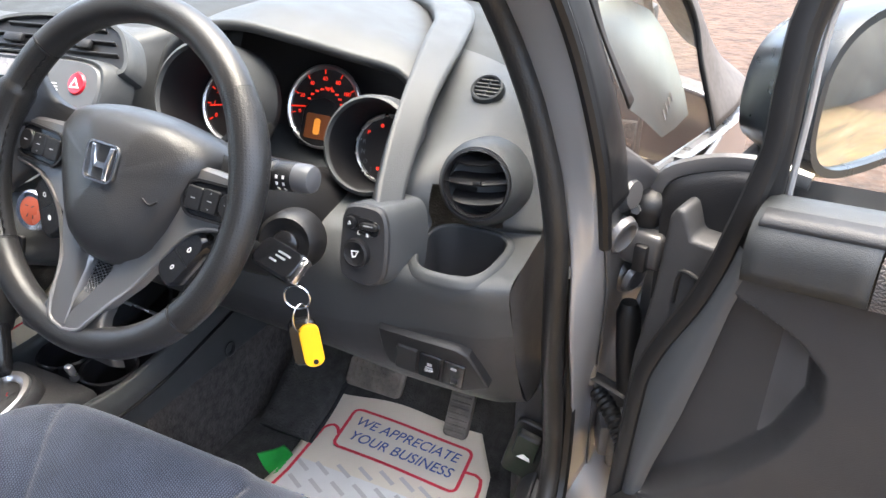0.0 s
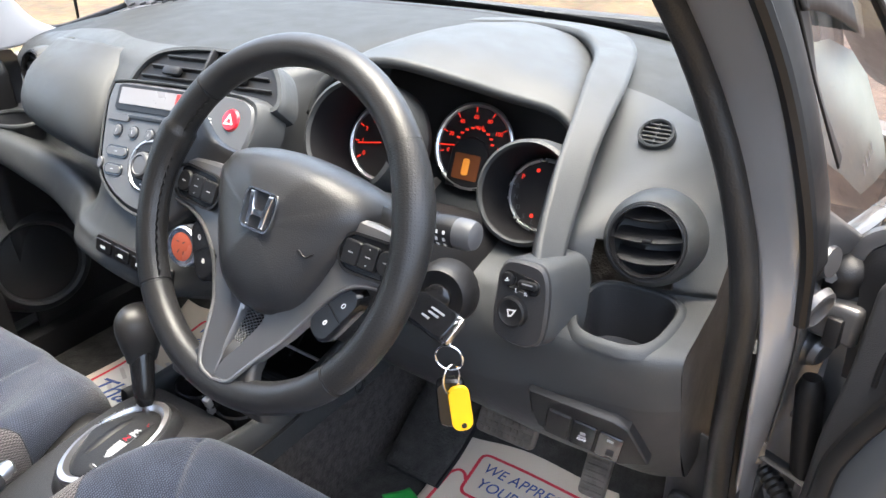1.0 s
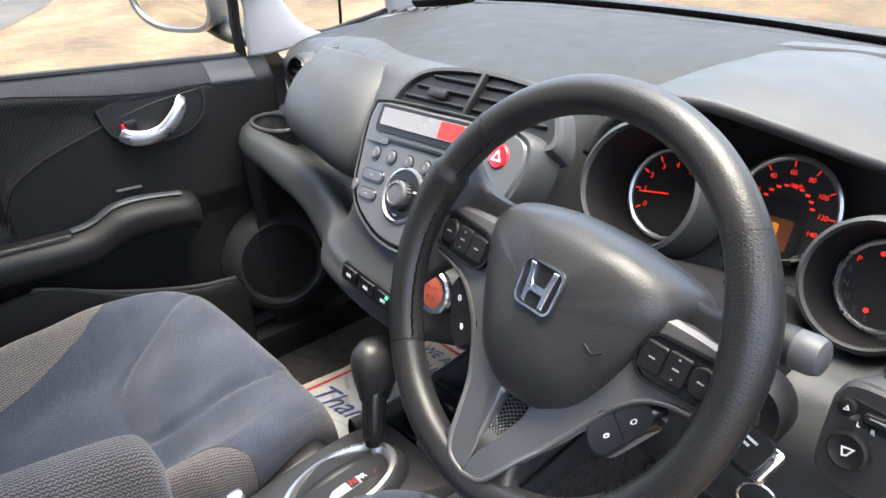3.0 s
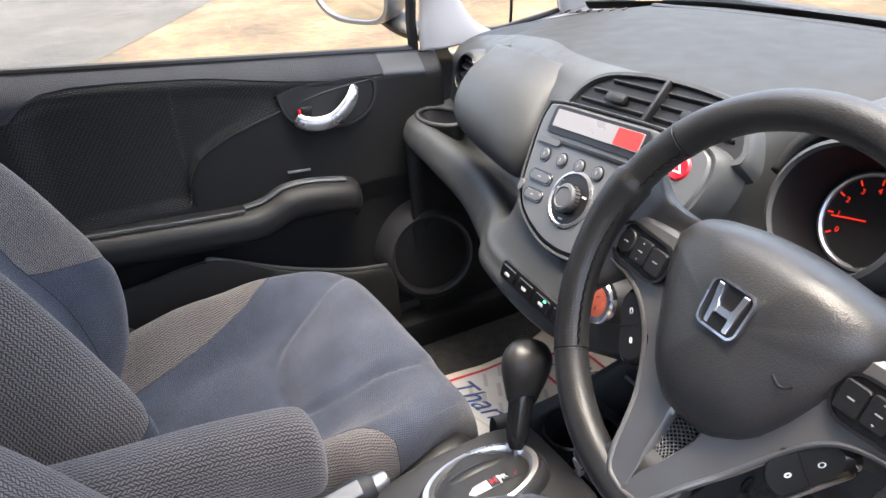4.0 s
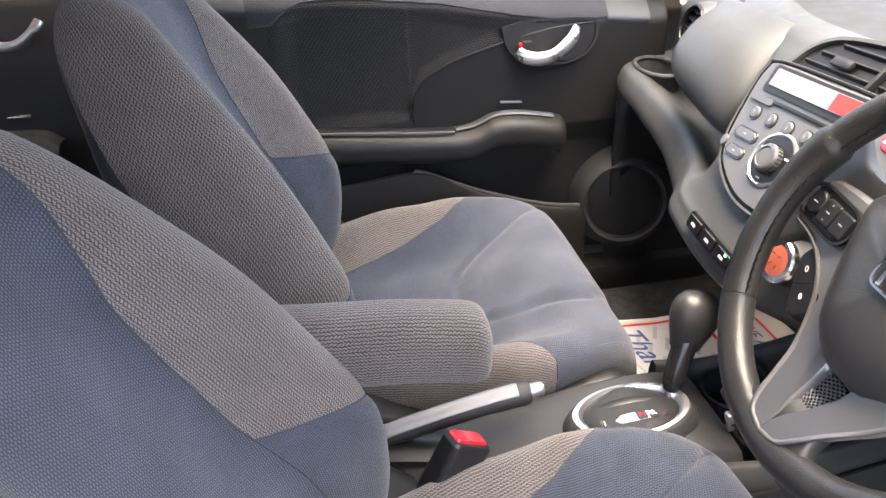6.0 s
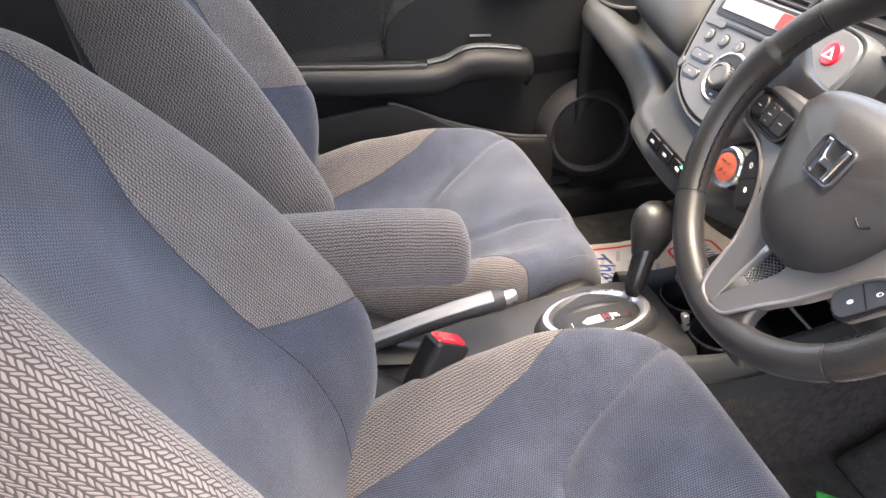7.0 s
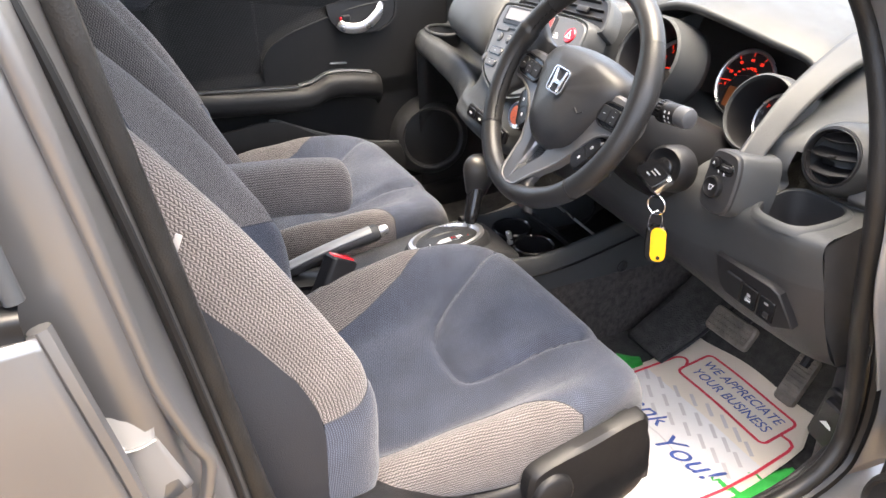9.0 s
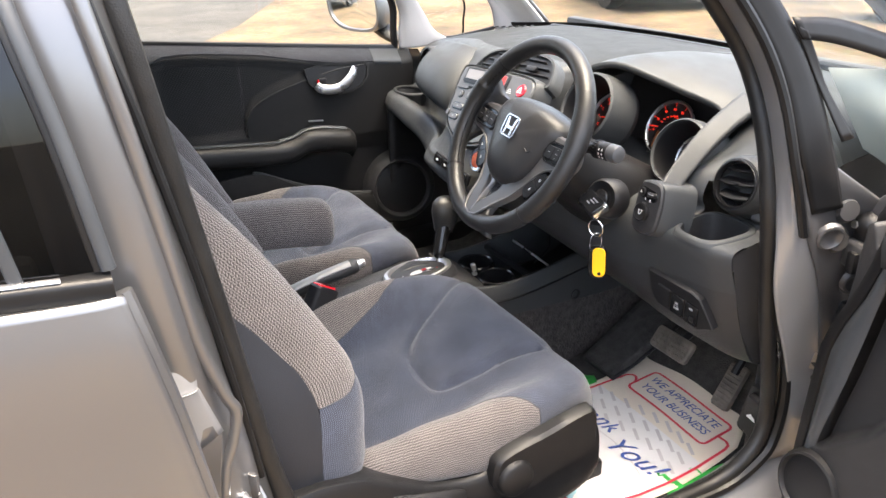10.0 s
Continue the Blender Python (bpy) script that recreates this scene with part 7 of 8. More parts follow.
for a0, a1, mat, lab in ((40, 140, M_LEATHER, "smooth black leather"), (140, 220, M_PERF, "perforated black leather"), (220, 320, M_LEATHER, "smooth black leather"), (320, 400, M_PERF, "perforated black leather")):
    p, r = rim_arc(a0, a1, 0.0160, 48)
    part("rim_section", sweep(p, r, 22, up=(0, 0, 1), cap=True), mat, wh, lab)
for a in (40, 140, 220, 320):
    part("rim_seam", lathe([(0.0150, -0.0016), (0.0166, -0.0013), (0.0159, 0.0), (0.0166, 0.0013), (0.0150, 0.0016)], Matrix.Translation((RW * math.cos(radians(a)), RW * math.sin(radians(a)), 0)) @ axes_at((0, 0, 0), (-math.sin(radians(a)), math.cos(radians(a)), 0), (0, 0, 1)), 24), M_RUBBER, wh)
# crossed stitches along the inside of the rim
for k in range(88):
    f = (k % 44) / 43
    a = radians(142 + 76 * f if k < 44 else 322 + 76 * f)
    part("stitch", box((0.0062, 0.0016, 0.0016), Matrix.Translation(((RW - 0.0152) * math.cos(a), (RW - 0.0152) * math.sin(a), 0.0065)) @ pose(0, 0, 0, 0, 0, math.degrees(a) + (62 if k % 2 else 118)), 0), M_RUBBER, wh)
# hub cover, domed above the rim
HO = [(-0.105, 0.040), (-0.088, 0.058), (-0.045, 0.068), (0.0, 0.071), (0.045, 0.068), (0.088, 0.058), (0.105, 0.040), (0.099, 0.012), (0.080, -0.027), (0.055, -0.066), (0.028, -0.088), (0.0, -0.093), (-0.028, -0.088), (-0.055, -0.066), (-0.080, -0.027), (-0.099, 0.012)]
HF = spline(HO + HO[:1], 100)[:-1]
rings = []
for f, z in ((0.97, -0.060), (1.0, -0.042), (0.995, -0.032), (0.97, -0.020), (0.92, -0.008), (0.84, 0.001), (0.72, 0.0075), (0.55, 0.0115), (0.36, 0.0138), (0.18, 0.0147), (0.06, 0.015), (0.01, 0.015)):
    rings.append([(x * f, (y + 0.004) * f - 0.004, z - 0.010 * min(max((abs(x) - 0.05) / 0.05, 0), 1) * f) for x, y in HF])
part("hub_cover", sheet(np.array(rings), close_u=True, caps=True), M_AIRBAG, wh, "grained black hub cover")
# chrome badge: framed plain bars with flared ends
EM = pose(0, 0.010, 0.0146)
eo, ei = rounded(0.0420, 0.0390, 0.0080, 8), rounded(0.0378, 0.0348, 0.0062, 8)
eo = [(x * (0.97 + 2.4 * y), y) for x, y in eo]
ei = [(x * (0.97 + 2.4 * y), y) for x, y in ei]
bd = part("badge_frame", ring_plate(eo, ei, 0.0028, EM), M_CHROME, wh, "chrome badge frame")
part("badge_field", plate(ei, 0.0006, EM, 0.0002), M_DARK, bd)
for sd in (-1, 1):
    bar = [(sd * 0.0150, 0.0160), (sd * 0.0098, 0.0160), (sd * 0.0076, 0.004), (sd * 0.0052, 0.0), (sd * 0.0050, -0.0045), (sd * 0.0072, -0.0075), (sd * 0.0070, -0.0162), (sd * 0.0112, -0.0162), (sd * 0.0130, 0.0)]
    part("badge_bar", plate(bar if sd < 0 else bar[::-1], 0.0030, EM, 0.0010), M_CHROME, bd)
part("badge_bar", plate([(-0.0062, -0.0060), (0.0062, -0.0060), (0.0070, 0.0005), (-0.0070, 0.0005)], 0.0026, EM, 0.0008), M_CHROME, bd)
for k in range(4):
    part("moulded_mark", box((0.020, 0.0012, 0.0008), pose(-0.020, -0.030 - 0.0036 * k, 0.0118 - 0.0007 * k, 4, -7), 0), M_DARK, wh)
part("moulded_smile", sweep(spline([(0.052, -0.012, 0.0060), (0.060, -0.016, 0.0042), (0.067, -0.011, 0.0020)], 10), 0.0011, 6), M_DARK, wh)
# spokes: one dark silver trim from each key pad down to the foot of the vee
TRIM = [(0.078, 0.034), (0.12, 0.033), (0.146, 0.029), (0.160, 0.016), (0.161, -0.004), (0.148, -0.017), (0.124, -0.021), (0.104, -0.029), (0.087, -0.044), (0.071, -0.066), (0.052, -0.098), (0.038, -0.122), (0.029, -0.140), (0.019, -0.154), (0.0, -0.159), (0.0, -0.141), (0.0055, -0.128), (0.013, -0.100), (0.018, -0.080), (0.05, -0.05), (0.07, 0.0), (0.074, 0.025)]


def trim_height(x, y):
    """How high the trim stands: low beside the hub, proud over the rim at its foot."""
    z = float(np.interp(y, (-0.16, -0.145, -0.128, -0.10, -0.06, -0.02), (0.0125, 0.0105, 0.003, -0.012, -0.019, -0.014)))
    return z


for sd in (-1, 1):
    rows = [[(sd * x, yt, z - 0.014), (sd * x, yt - 0.004, z), (sd * x, (yt + yb) / 2, z + 0.002), (sd * x, yb + 0.004, z), (sd * x, yb, z - 0.014)] for x, yt, yb, z in ((0.08, 0.052, -0.034, -0.036), (0.11, 0.050, -0.026, -0.031), (0.134, 0.056, -0.026, -0.023), (0.150, 0.074, -0.046, -0.012), (0.160, 0.088, -0.066, -0.005))]
    sp = part("side_spoke", skin(rows, 24, 16), M_LEATHER, wh, "black leather root of the spoke")
    out = [tuple(q) for q in spline([(sd * x, y) for x, y in TRIM + TRIM[:1]], 130)[:-1]]
    bm = plate(out if sd < 0 else out[::-1], 0.016, None, 0.004)
    for v in bm.verts:
        v.co.z += trim_height(v.co.x, v.co.y) - 0.016
    part("spoke_trim", bm, M_SPOKE, wh, "dark silver trim")
    # raised edge along the outside of the trim
    line = spline([(sd * x, y, trim_height(x, y) + 0.0005) for x, y in TRIM[3:15]], 60)
    part("trim_edge", sweep(line, 0.0022, 8), M_SPOKE, wh)
    pad = part("key_pad", plate(rounded(0.070, 0.034, 0.016), 0.004, Matrix.Translation((sd * 0.119, 0.004, -0.0155)) @ pose(0, 0, 0, 0, 0, sd * 3), 0.0015), M_GLOSSBLACK, sp, "stadium-shaped key recess")
    part("pad_rim", ring_plate(rounded(0.074, 0.038, 0.018), rounded(0.069, 0.033, 0.0155), 0.006, Matrix.Translation((sd * 0.119, 0.004, -0.0155)) @ pose(0, 0, 0, 0, 0, sd * 3)), M_DARK, pad)
    for k in range(3):
        x = 0.098 + 0.0200 * k
        b = part("wheel_key", plate(rounded(0.0193, 0.0225, 0.0025 if k < 2 else 0.009), 0.0045, Matrix.Translation((sd * x, 0.003 + 0.0010 * k, -0.0125)), 0.0012), M_DARK, sp)
        part("key_mark", box((0.0055, 0.0011, 0.0004), pose(sd * x, 0.003 + 0.0010 * k, -0.0080), 0), M_MARK, b)
        if k == 1:
            for e in (-1, 1):
                part("key_arrow", plate([(-0.0012, 0), (0.0012, 0), (0, 0.0016 * e)], 0.0003, Matrix.Translation((sd * x, 0.004 + 0.0070 * e, -0.0081)), 0.0001), M_MARK, b)
    # pod with two keys outside each arm of the vee
    LK = Matrix.Translation((sd * 0.0945, -0.057, -0.031)) @ pose(0, 0, 0, 0, 0, sd * 55)
    pod_o = [(x, y * (1.0 - 5.0 * x * sd)) for x, y in rounded(0.068, 0.027, 0.0132)]
    b = part("lower_key_pod", plate(pod_o, 0.015, LK, 0.004), M_GLOSSBLACK, wh, "tapered pod with two keys")
    part("key_gap", box((0.0010, 0.024, 0.0006), LK @ Matrix.Translation((0, 0, 0.0151)), 0), M_RUBBER, b)
    for k in (-1, 1):
        part("key_mark", ring_plate(circle(0.0030, 12, 1.0, 0.6), circle(0.0012 if k * sd < 0 else 0.0021, 12, 1.0, 0.6), 0.0004, LK @ Matrix.Translation((k * 0.013, -sd * 0.001, 0.0151))), M_WHITE, b)
# leather shoe round the foot of the vee
rows = [[(-w, y, z - 0.014), (-w * 0.93, y, z - 0.003), (-w * 0.6, y, z), (0, y, z + 0.001), (w * 0.6, y, z), (w * 0.93, y, z - 0.003), (w, y, z - 0.014)] for y, w, z in ((-0.122, 0.030, -0.008), (-0.130, 0.036, 0.000), (-0.140, 0.040, 0.006), (-0.152, 0.050, 0.009), (-0.166, 0.066, 0.010), (-0.176, 0.07, 0.006))]
part("spoke_shoe", skin(rows, 22, 22), M_LEATHER, wh, "black leather shoe round the foot of the vee")
# mesh between the arms of the vee
rows = [[(-w, y, z), (0, y, z + 0.001), (w, y, z)] for y, w, z in ((-0.070, 0.024, -0.030), (-0.100, 0.016, -0.021), (-0.125, 0.008, -0.008), (-0.142, 0.003, 0.004))]
ms_ = part("mesh_insert", skin(rows, 20, 8), M_GLOSSBLACK, wh, "black wire mesh insert")
for k in range(17):
    y0 = -0.078 - 0.0038 * k
    for e in (-1, 1):
        pts = []
        for f in np.linspace(-1, 1, 7):
            y = y0 + 0.010 * e * f
            w = float(np.interp(y, (-0.142, -0.10, -0.07), (0.002, 0.0155, 0.022)))
            z = float(np.interp(y, (-0.142, -0.125, -0.10, -0.07), (0.0055, -0.0065, -0.0195, -0.0285)))
            pts.append((f * w, y, z))
        part("mesh_wire", sweep(pts, 0.0006, 4), M_RADIO, ms_)

col = thing("steering_column", "black steering column shroud with stalk and ignition", "steering column")
rows = []
for d, w, hh, dz in ((0.06, 0.052, 0.040, 0.0), (0.07, 0.062, 0.050, 0.0), (0.13, 0.082, 0.062, -0.020), (0.20, 0.102, 0.074, -0.036), (0.30, 0.112, 0.082, -0.050)):
    c = Vector(WC) - Vector((0, -0.90, 0.43)) * d + Vector((0.004 + 0.05 * d, 0, dz))
    rows.append([tuple(c + Vector((w * math.copysign(abs(math.cos(a)) ** 0.75, math.cos(a)), 0.43 * hh * math.sin(a), 0.90 * hh * math.copysign(abs(math.sin(a)) ** 0.75, math.sin(a))))) for a in np.linspace(0, 2 * math.pi, 40, endpoint=False)])
part("shroud", sheet(spline(np.array(rows), 24), close_u=True, caps=True), M_DARK, col, "black two-piece shroud")
SK = axes_at((0.478, 0.131, 0.938), (1, 0.0, 0.06), (0, -1, 0))
part("stalk_arm", sweep([(0.39, 0.14, 0.922), (0.44, 0.134, 0.932), (0.458, 0.132, 0.936)], [0.009, 0.009, 0.010], 14), M_DARK, col)
part("stalk_ring", lathe([(0.0, -0.020), (0.0125, -0.020), (0.0148, -0.016), (0.0150, -0.006), (0.0138, -0.004), (0.0138, -0.001), (0.0, -0.001)], SK, 28), M_DARK, col, "knurled black light switch ring")
for k in range(20):
    a = 2 * math.pi * k / 20
    part("knurl", box((0.0016, 0.0016, 0.009), on(SK, 0.0150 * math.cos(a), 0.0150 * math.sin(a), -0.011), 0), M_DARK, col)
part("stalk", lathe([(0.0, -0.001), (0.0142, -0.001), (0.0150, 0.002), (0.0152, 0.018), (0.0146, 0.020), (0, 0.020)], SK, 28), M_DARK, col, "black light stalk with white marks")
part("stalk_cap", lathe([(0.0146, 0.020), (0.0150, 0.022), (0.0148, 0.033), (0.0130, 0.0385), (0.008, 0.041), (0, 0.0415)], SK, 28), M_BUTTON, col, "grey stalk end")
for k in range(6):
    a = radians(-20 + 26 * (k % 3))
    part("stalk_mark", box((0.0006, 0.0034, 0.0026), on(SK, 0.0152 * math.cos(a), 0.0152 * math.sin(a), 0.005 + 0.008 * (k // 3)) @ pose(0, 0, 0, 0, 0, math.degrees(a)), 0), M_WHITE, col)
IG = axes_at((0.455, 0.155, 0.843), (0.22, -0.90, 0.30), (1, 0, 0))
ig = part("ignition", lathe([(0.036, -0.03), (0.034, 0.0), (0.029, 0.006), (0.025, 0.004), (0.020, 0.001), (0, 0.001)], IG, 36), M_DARK, col)
part("barrel", lathe([(0.015, -0.002), (0.015, 0.008), (0.012, 0.010), (0, 0.010)], IG, 28), M_GLOSSBLACK, ig)
# key with ring, yellow tag and second fob
ck = thing("car_key", "black car key in the ignition on a ring with yellow tag", "car key")
KM = axes_at((0.472, 0.120, 0.845), (0.0, -0.55, 0.83), (0.96, -0.20, -0.14))
part("key_head", plate(rounded(0.062, 0.034, 0.009), 0.013, on(KM, 0, 0, -0.0065), 0.004), M_GLOSSBLACK, ck, "glossy black key head")
part("key_print", box((0.018, 0.0022, 0.0005), on(KM, 0.006, 0.006, 0.0068), 0), M_MARK, ck)
part("key_print", box((0.014, 0.0022, 0.0005), on(KM, 0.004, 0.001, 0.0068), 0), M_MARK, ck)
part("key_print", box((0.010, 0.0022, 0.0005), on(KM, -0.002, -0.005, 0.0068), 0), M_MARK, ck)
part("key_blade", box((0.020, 0.010, 0.003), on(KM, -0.036, 0, -0.006), 0.001), M_DARK, ck)
part("key_end", box((0.012, 0.030, 0.011), on(KM, 0.029, 0, 0), 0.003), M_CHROME, ck)
part("split_ring", sweep([(0.4985 + 0.0135 * math.sin(a), 0.108 + 0.004 * math.sin(a), 0.812 + 0.0145 * math.cos(a)) for a in np.linspace(0, 6.283, 28, endpoint=False)], 0.0011, 6, closed=True, up=(0, 1, 0)), M_CHROME, ck)
part("small_ring", sweep([(0.500 + 0.003 * math.sin(a), 0.109 + 0.010 * math.sin(a), 0.786 + 0.017 * math.cos(a)) for a in np.linspace(0, 6.283, 28, endpoint=False)], 0.0010, 6, closed=True, up=(1, 0, 0)), M_CHROME, ck)
TG = axes_at((0.508, 0.112, 0.751), (0.62, -0.75, 0.22), (0.78, 0.62, 0.10))
tag_o = [(x, y) for x, y in rounded(0.022, 0.050, 0.0095)]
part("yellow_tag", plate(tag_o, 0.004, on(TG, 0, 0, 0), 0.0012), M_YELLOW, ck, "yellow plastic key tag")
part("tag_hole", plate(circle(0.003, 12), 0.0006, on(TG, 0.001, -0.019, 0.004), 0.0001), M_RUBBER, ck)
FB = axes_at((0.493, 0.118, 0.742), (0.55, -0.82, 0.1), (0.82, 0.55, 0.05))
part("spare_fob", plate(rounded(0.030, 0.058, 0.010), 0.010, on(FB, 0, 0, -0.012), 0.003), M_GLOSSBLACK, ck, "glossy black second fob")

# ---- centre console, selector and handbrake ----
cc = thing("centre_console", "charcoal console between the seats with cup holders", "console")
rows = [[(c - w - 0.006, y, 0.30), (c - w, y, z - 0.05), (c - w + 0.012, y, z - 0.008), (c - w + 0.03, y, z), (c, y, z + 0.002), (c + w - 0.03, y, z), (c + w - 0.012, y, z - 0.008), (c + w, y, z - 0.05), (c + w + 0.006, y, 0.30)] for y, w, z, c in
        ((-0.75, 0.085, 0.50, 0.01), (-0.45, 0.08, 0.515, 0.01), (-0.28, 0.075, 0.525, 0.012), (-0.14, 0.078, 0.542, 0.02), (-0.06, 0.085, 0.552, 0.025), (0.05, 0.092, 0.555, 0.028), (0.12, 0.095, 0.535, 0.028))]
part("console_body", skin(rows, 60, 40), M_TRIM, cc)
# front tray with raised sides that rise to the dash
for sd in (-1, 1):
    k = 0.028 + sd * 0.105
    rows = [[(k + sd * 0.012, y, 0.28), (k + sd * 0.014, y, z - 0.05), (k + sd * 0.008, y, z - 0.006), (k, y, z), (k - sd * 0.008, y, z - 0.006), (k - sd * 0.010, y, z - 0.04), (k - sd * 0.006, y, z - 0.09)] for y, z in ((0.08, 0.545), (0.16, 0.535), (0.26, 0.545), (0.36, 0.565), (0.46, 0.60), (0.56, 0.64))]
    part("console_side", skin(rows, 40, 24), M_DASH, cc, "charcoal side panel with a moulded edge line")
    part("side_line", sweep(spline([(k + sd * 0.016, 0.06, 0.505), (k + sd * 0.016, 0.2, 0.500), (k + sd * 0.016, 0.40, 0.532)], 20), 0.003, 6), M_DARK, cc)
part("screw_recess", lathe([(0.014, 0.002), (0.012, 0.003), (0.009, 0.001), (0.008, -0.004), (0, -0.004)], axes_at((0.1485, 0.352, 0.464), (1, 0, 0.05)), 20), M_DARK, cc)
for sd in (-1, 1):
    k = 0.028 + sd * 0.120
    part("tunnel_carpet", skin([[(k + sd * 0.010, y, 0.285), (k + sd * 0.006, y, 0.36), (k + sd * 0.001, y, zt), (k - sd * 0.006, y, zt + 0.004)] for y, zt in ((0.02, 0.450), (0.20, 0.449), (0.33, 0.444), (0.45, 0.440), (0.62, 0.445))], 40, 14), M_TUNNEL, cc, "dark brown-grey loop carpet along the tunnel")
part("tray_floor", skin([[(-0.075, 0.10, 0.455), (0.13, 0.10, 0.455)], [(-0.075, 0.34, 0.45), (0.13, 0.34, 0.45)], [(-0.075, 0.50, 0.50), (0.13, 0.50, 0.50)], [(-0.075, 0.56, 0.62), (0.13, 0.56, 0.62)]], 16, 8), M_DARK, cc)
for x in (-0.015, 0.075):
    part("cup_well", lathe([(0.036, -0.075), (0.038, 0.0), (0.041, 0.003), (0.044, 0.0), (0.044, -0.075)], pose(x, 0.175, 0.525), 36), M_GLOSSBLACK, cc)
part("tray_bar", box((0.20, 0.012, 0.012), pose(0.028, 0.235, 0.532), 0.003), M_DARK, cc)
part("tray_edge", sweep([(-0.06, 0.31, 0.535), (0.12, 0.30, 0.535)], 0.003, 6), M_SILVER, cc)
part("power_socket_cable", sweep(spline([(0.05, 0.30, 0.52), (0.04, 0.35, 0.55), (-0.02, 0.38, 0.60)], 12), 0.003, 6), M_RUBBER, cc)
part("hook_clip", box((0.012, 0.010, 0.030), pose(0.072, 0.118, 0.555, 10), 0.003), M_SILVER, cc)

gs = thing("gear_selector", "automatic gear lever with chrome-ringed gate", "gear lever")
GM = axes_at((0.040, -0.008, 0.562), (0.0, -0.06, 1), (1, 0, 0))
part("gate_rim", lathe([(1.30, -0.03), (1.24, -0.006), (1.16, 0.005), (1.08, 0.008), (1.04, 0.004)], GM @ Matrix.Diagonal((0.0455, 0.075, 1, 1)), 56), M_TRIM, gs)
part("chrome_ring", lathe([(1.10, 0.006), (1.06, 0.0125), (0.96, 0.0135), (0.88, 0.008), (0.86, 0.0)], GM @ Matrix.Diagonal((0.0455, 0.075, 1, 1)), 64), M_SILVER, gs, "satin chrome ring")
rows = [[(x, 0.067 * math.sin(a) * math.sqrt(max(1 - (x / 0.043) ** 2, 0.0)), 0.004 + 0.010 * math.cos(a)) for a in np.linspace(-1.57, 1.57, 24)] for x in np.linspace(-0.041, 0.041, 14)]
bm = sheet(np.array(rows))
bmesh.ops.transform(bm, matrix=GM, verts=bm.verts)
part("gate_plate", bm, M_DARK, gs, "arched black gate plate")
part("gate_slot", sweep([tuple(GM @ Vector((-0.014, 0.062 * s, 0.0148 - 0.011 * s * s))) for s in np.linspace(-0.93, 0.93, 20)], 0.006, 6, flat=0.25), M_RUBBER, gs)
strip = part("letter_strip", sweep([tuple(GM @ Vector((0.016, 0.060 * q, 0.0132 - 0.010 * q * q))) for q in np.linspace(-0.85, 0.85, 20)], 0.0095, 8, flat=0.2), M_MARK, gs, "pale strip with gear letters")
for k, (txt, red) in enumerate((("L", 0), ("", 0), ("", 0), ("N", 1), ("R", 0), ("P", 1))):
    q = -0.68 + 0.27 * k
    if txt:
        here = on(GM, 0.016, 0.060 * q, 0.0149 - 0.010 * q * q) @ pose(0, 0, 0, -14 * q, 0, 90)
        part("letter_field", plate(rounded(0.013, 0.015, 0.001), 0.0006, here, 0.0001), M_DARK, strip)
        lettering(txt, 0.012, on(here, 0, 0, 0.0009), M_REDPL if red else M_WHITE, strip)
part("lever", sweep([(0.028, 0.050, 0.555), (0.025, 0.052, 0.575), (0.022, 0.055, 0.590)], [0.007, 0.006, 0.006], 12), M_CHROME, gs)
part("lever_boot", sweep(spline([(0.024, 0.053, 0.580), (0.016, 0.062, 0.605), (0.006, 0.074, 0.635), (-0.002, 0.082, 0.655)], 14), [0.009, 0.012, 0.0135, 0.0143, 0.0148, 0.0152, 0.0156, 0.0160, 0.0164, 0.0168, 0.0172, 0.0174, 0.0176, 0.0178], 16), M_GLOSSBLACK, gs)
rows = []
for f, r in ((0, 0.0165), (0.15, 0.0195), (0.35, 0.0240), (0.55, 0.0270), (0.75, 0.0262), (0.9, 0.0195), (0.97, 0.0105), (1.0, 0.001)):
    c = Vector((0.001, 0.078, 0.634)).lerp(Vector((-0.010, 0.100, 0.712)), f)
    rows.append([tuple(c + Vector((r * math.cos(a) * 0.95, r * math.sin(a) * 1.28, -0.32 * r * math.sin(a)))) for a in np.linspace(0, 2 * math.pi, 28, endpoint=False)])
part("knob", sheet(spline(np.array(rows), 26), close_u=True, caps=True), M_LEATHER, gs, "dark grey leather-grained knob")

hbk = thing("handbrake", "handbrake lever with silver grip strip and button", "handbrake")
HP = spline([(-0.005, -0.42, 0.535), (-0.002, -0.34, 0.555), (0.002, -0.25, 0.580), (0.004, -0.17, 0.597), (0.006, -0.138, 0.601)], 24)
part("lever", sweep(HP, [0.013] * 4 + [0.015] * 4 + [0.0165] * 8 + [0.018] * 6 + [0.017, 0.014], 16, flat=0.95), M_TRIM, hbk)
part("grip_strip", sweep([(x + 0.004, y, z + 0.011) for x, y, z in HP[3:20]], 0.012, 12, flat=0.6), M_SATIN, hbk, "satin grey strip along the top")
part("button", sweep([(0.006, -0.140, 0.601), (0.006, -0.128, 0.603), (0.006, -0.122, 0.604), (0.006, -0.119, 0.604)], [0.0105, 0.0105, 0.009, 0.004], 14), M_SILVER, hbk, "silver release button")
part("boot", skin([[(-0.04, -0.46, 0.52), (0.0, -0.47, 0.525), (0.04, -0.46, 0.52)], [(-0.03, -0.38, 0.545), (0.0, -0.38, 0.555), (0.03, -0.38, 0.545)], [(-0.035, -0.26, 0.53), (0.0, -0.24, 0.535), (0.035, -0.26, 0.53)]], 14, 12), M_RUBBER, hbk)
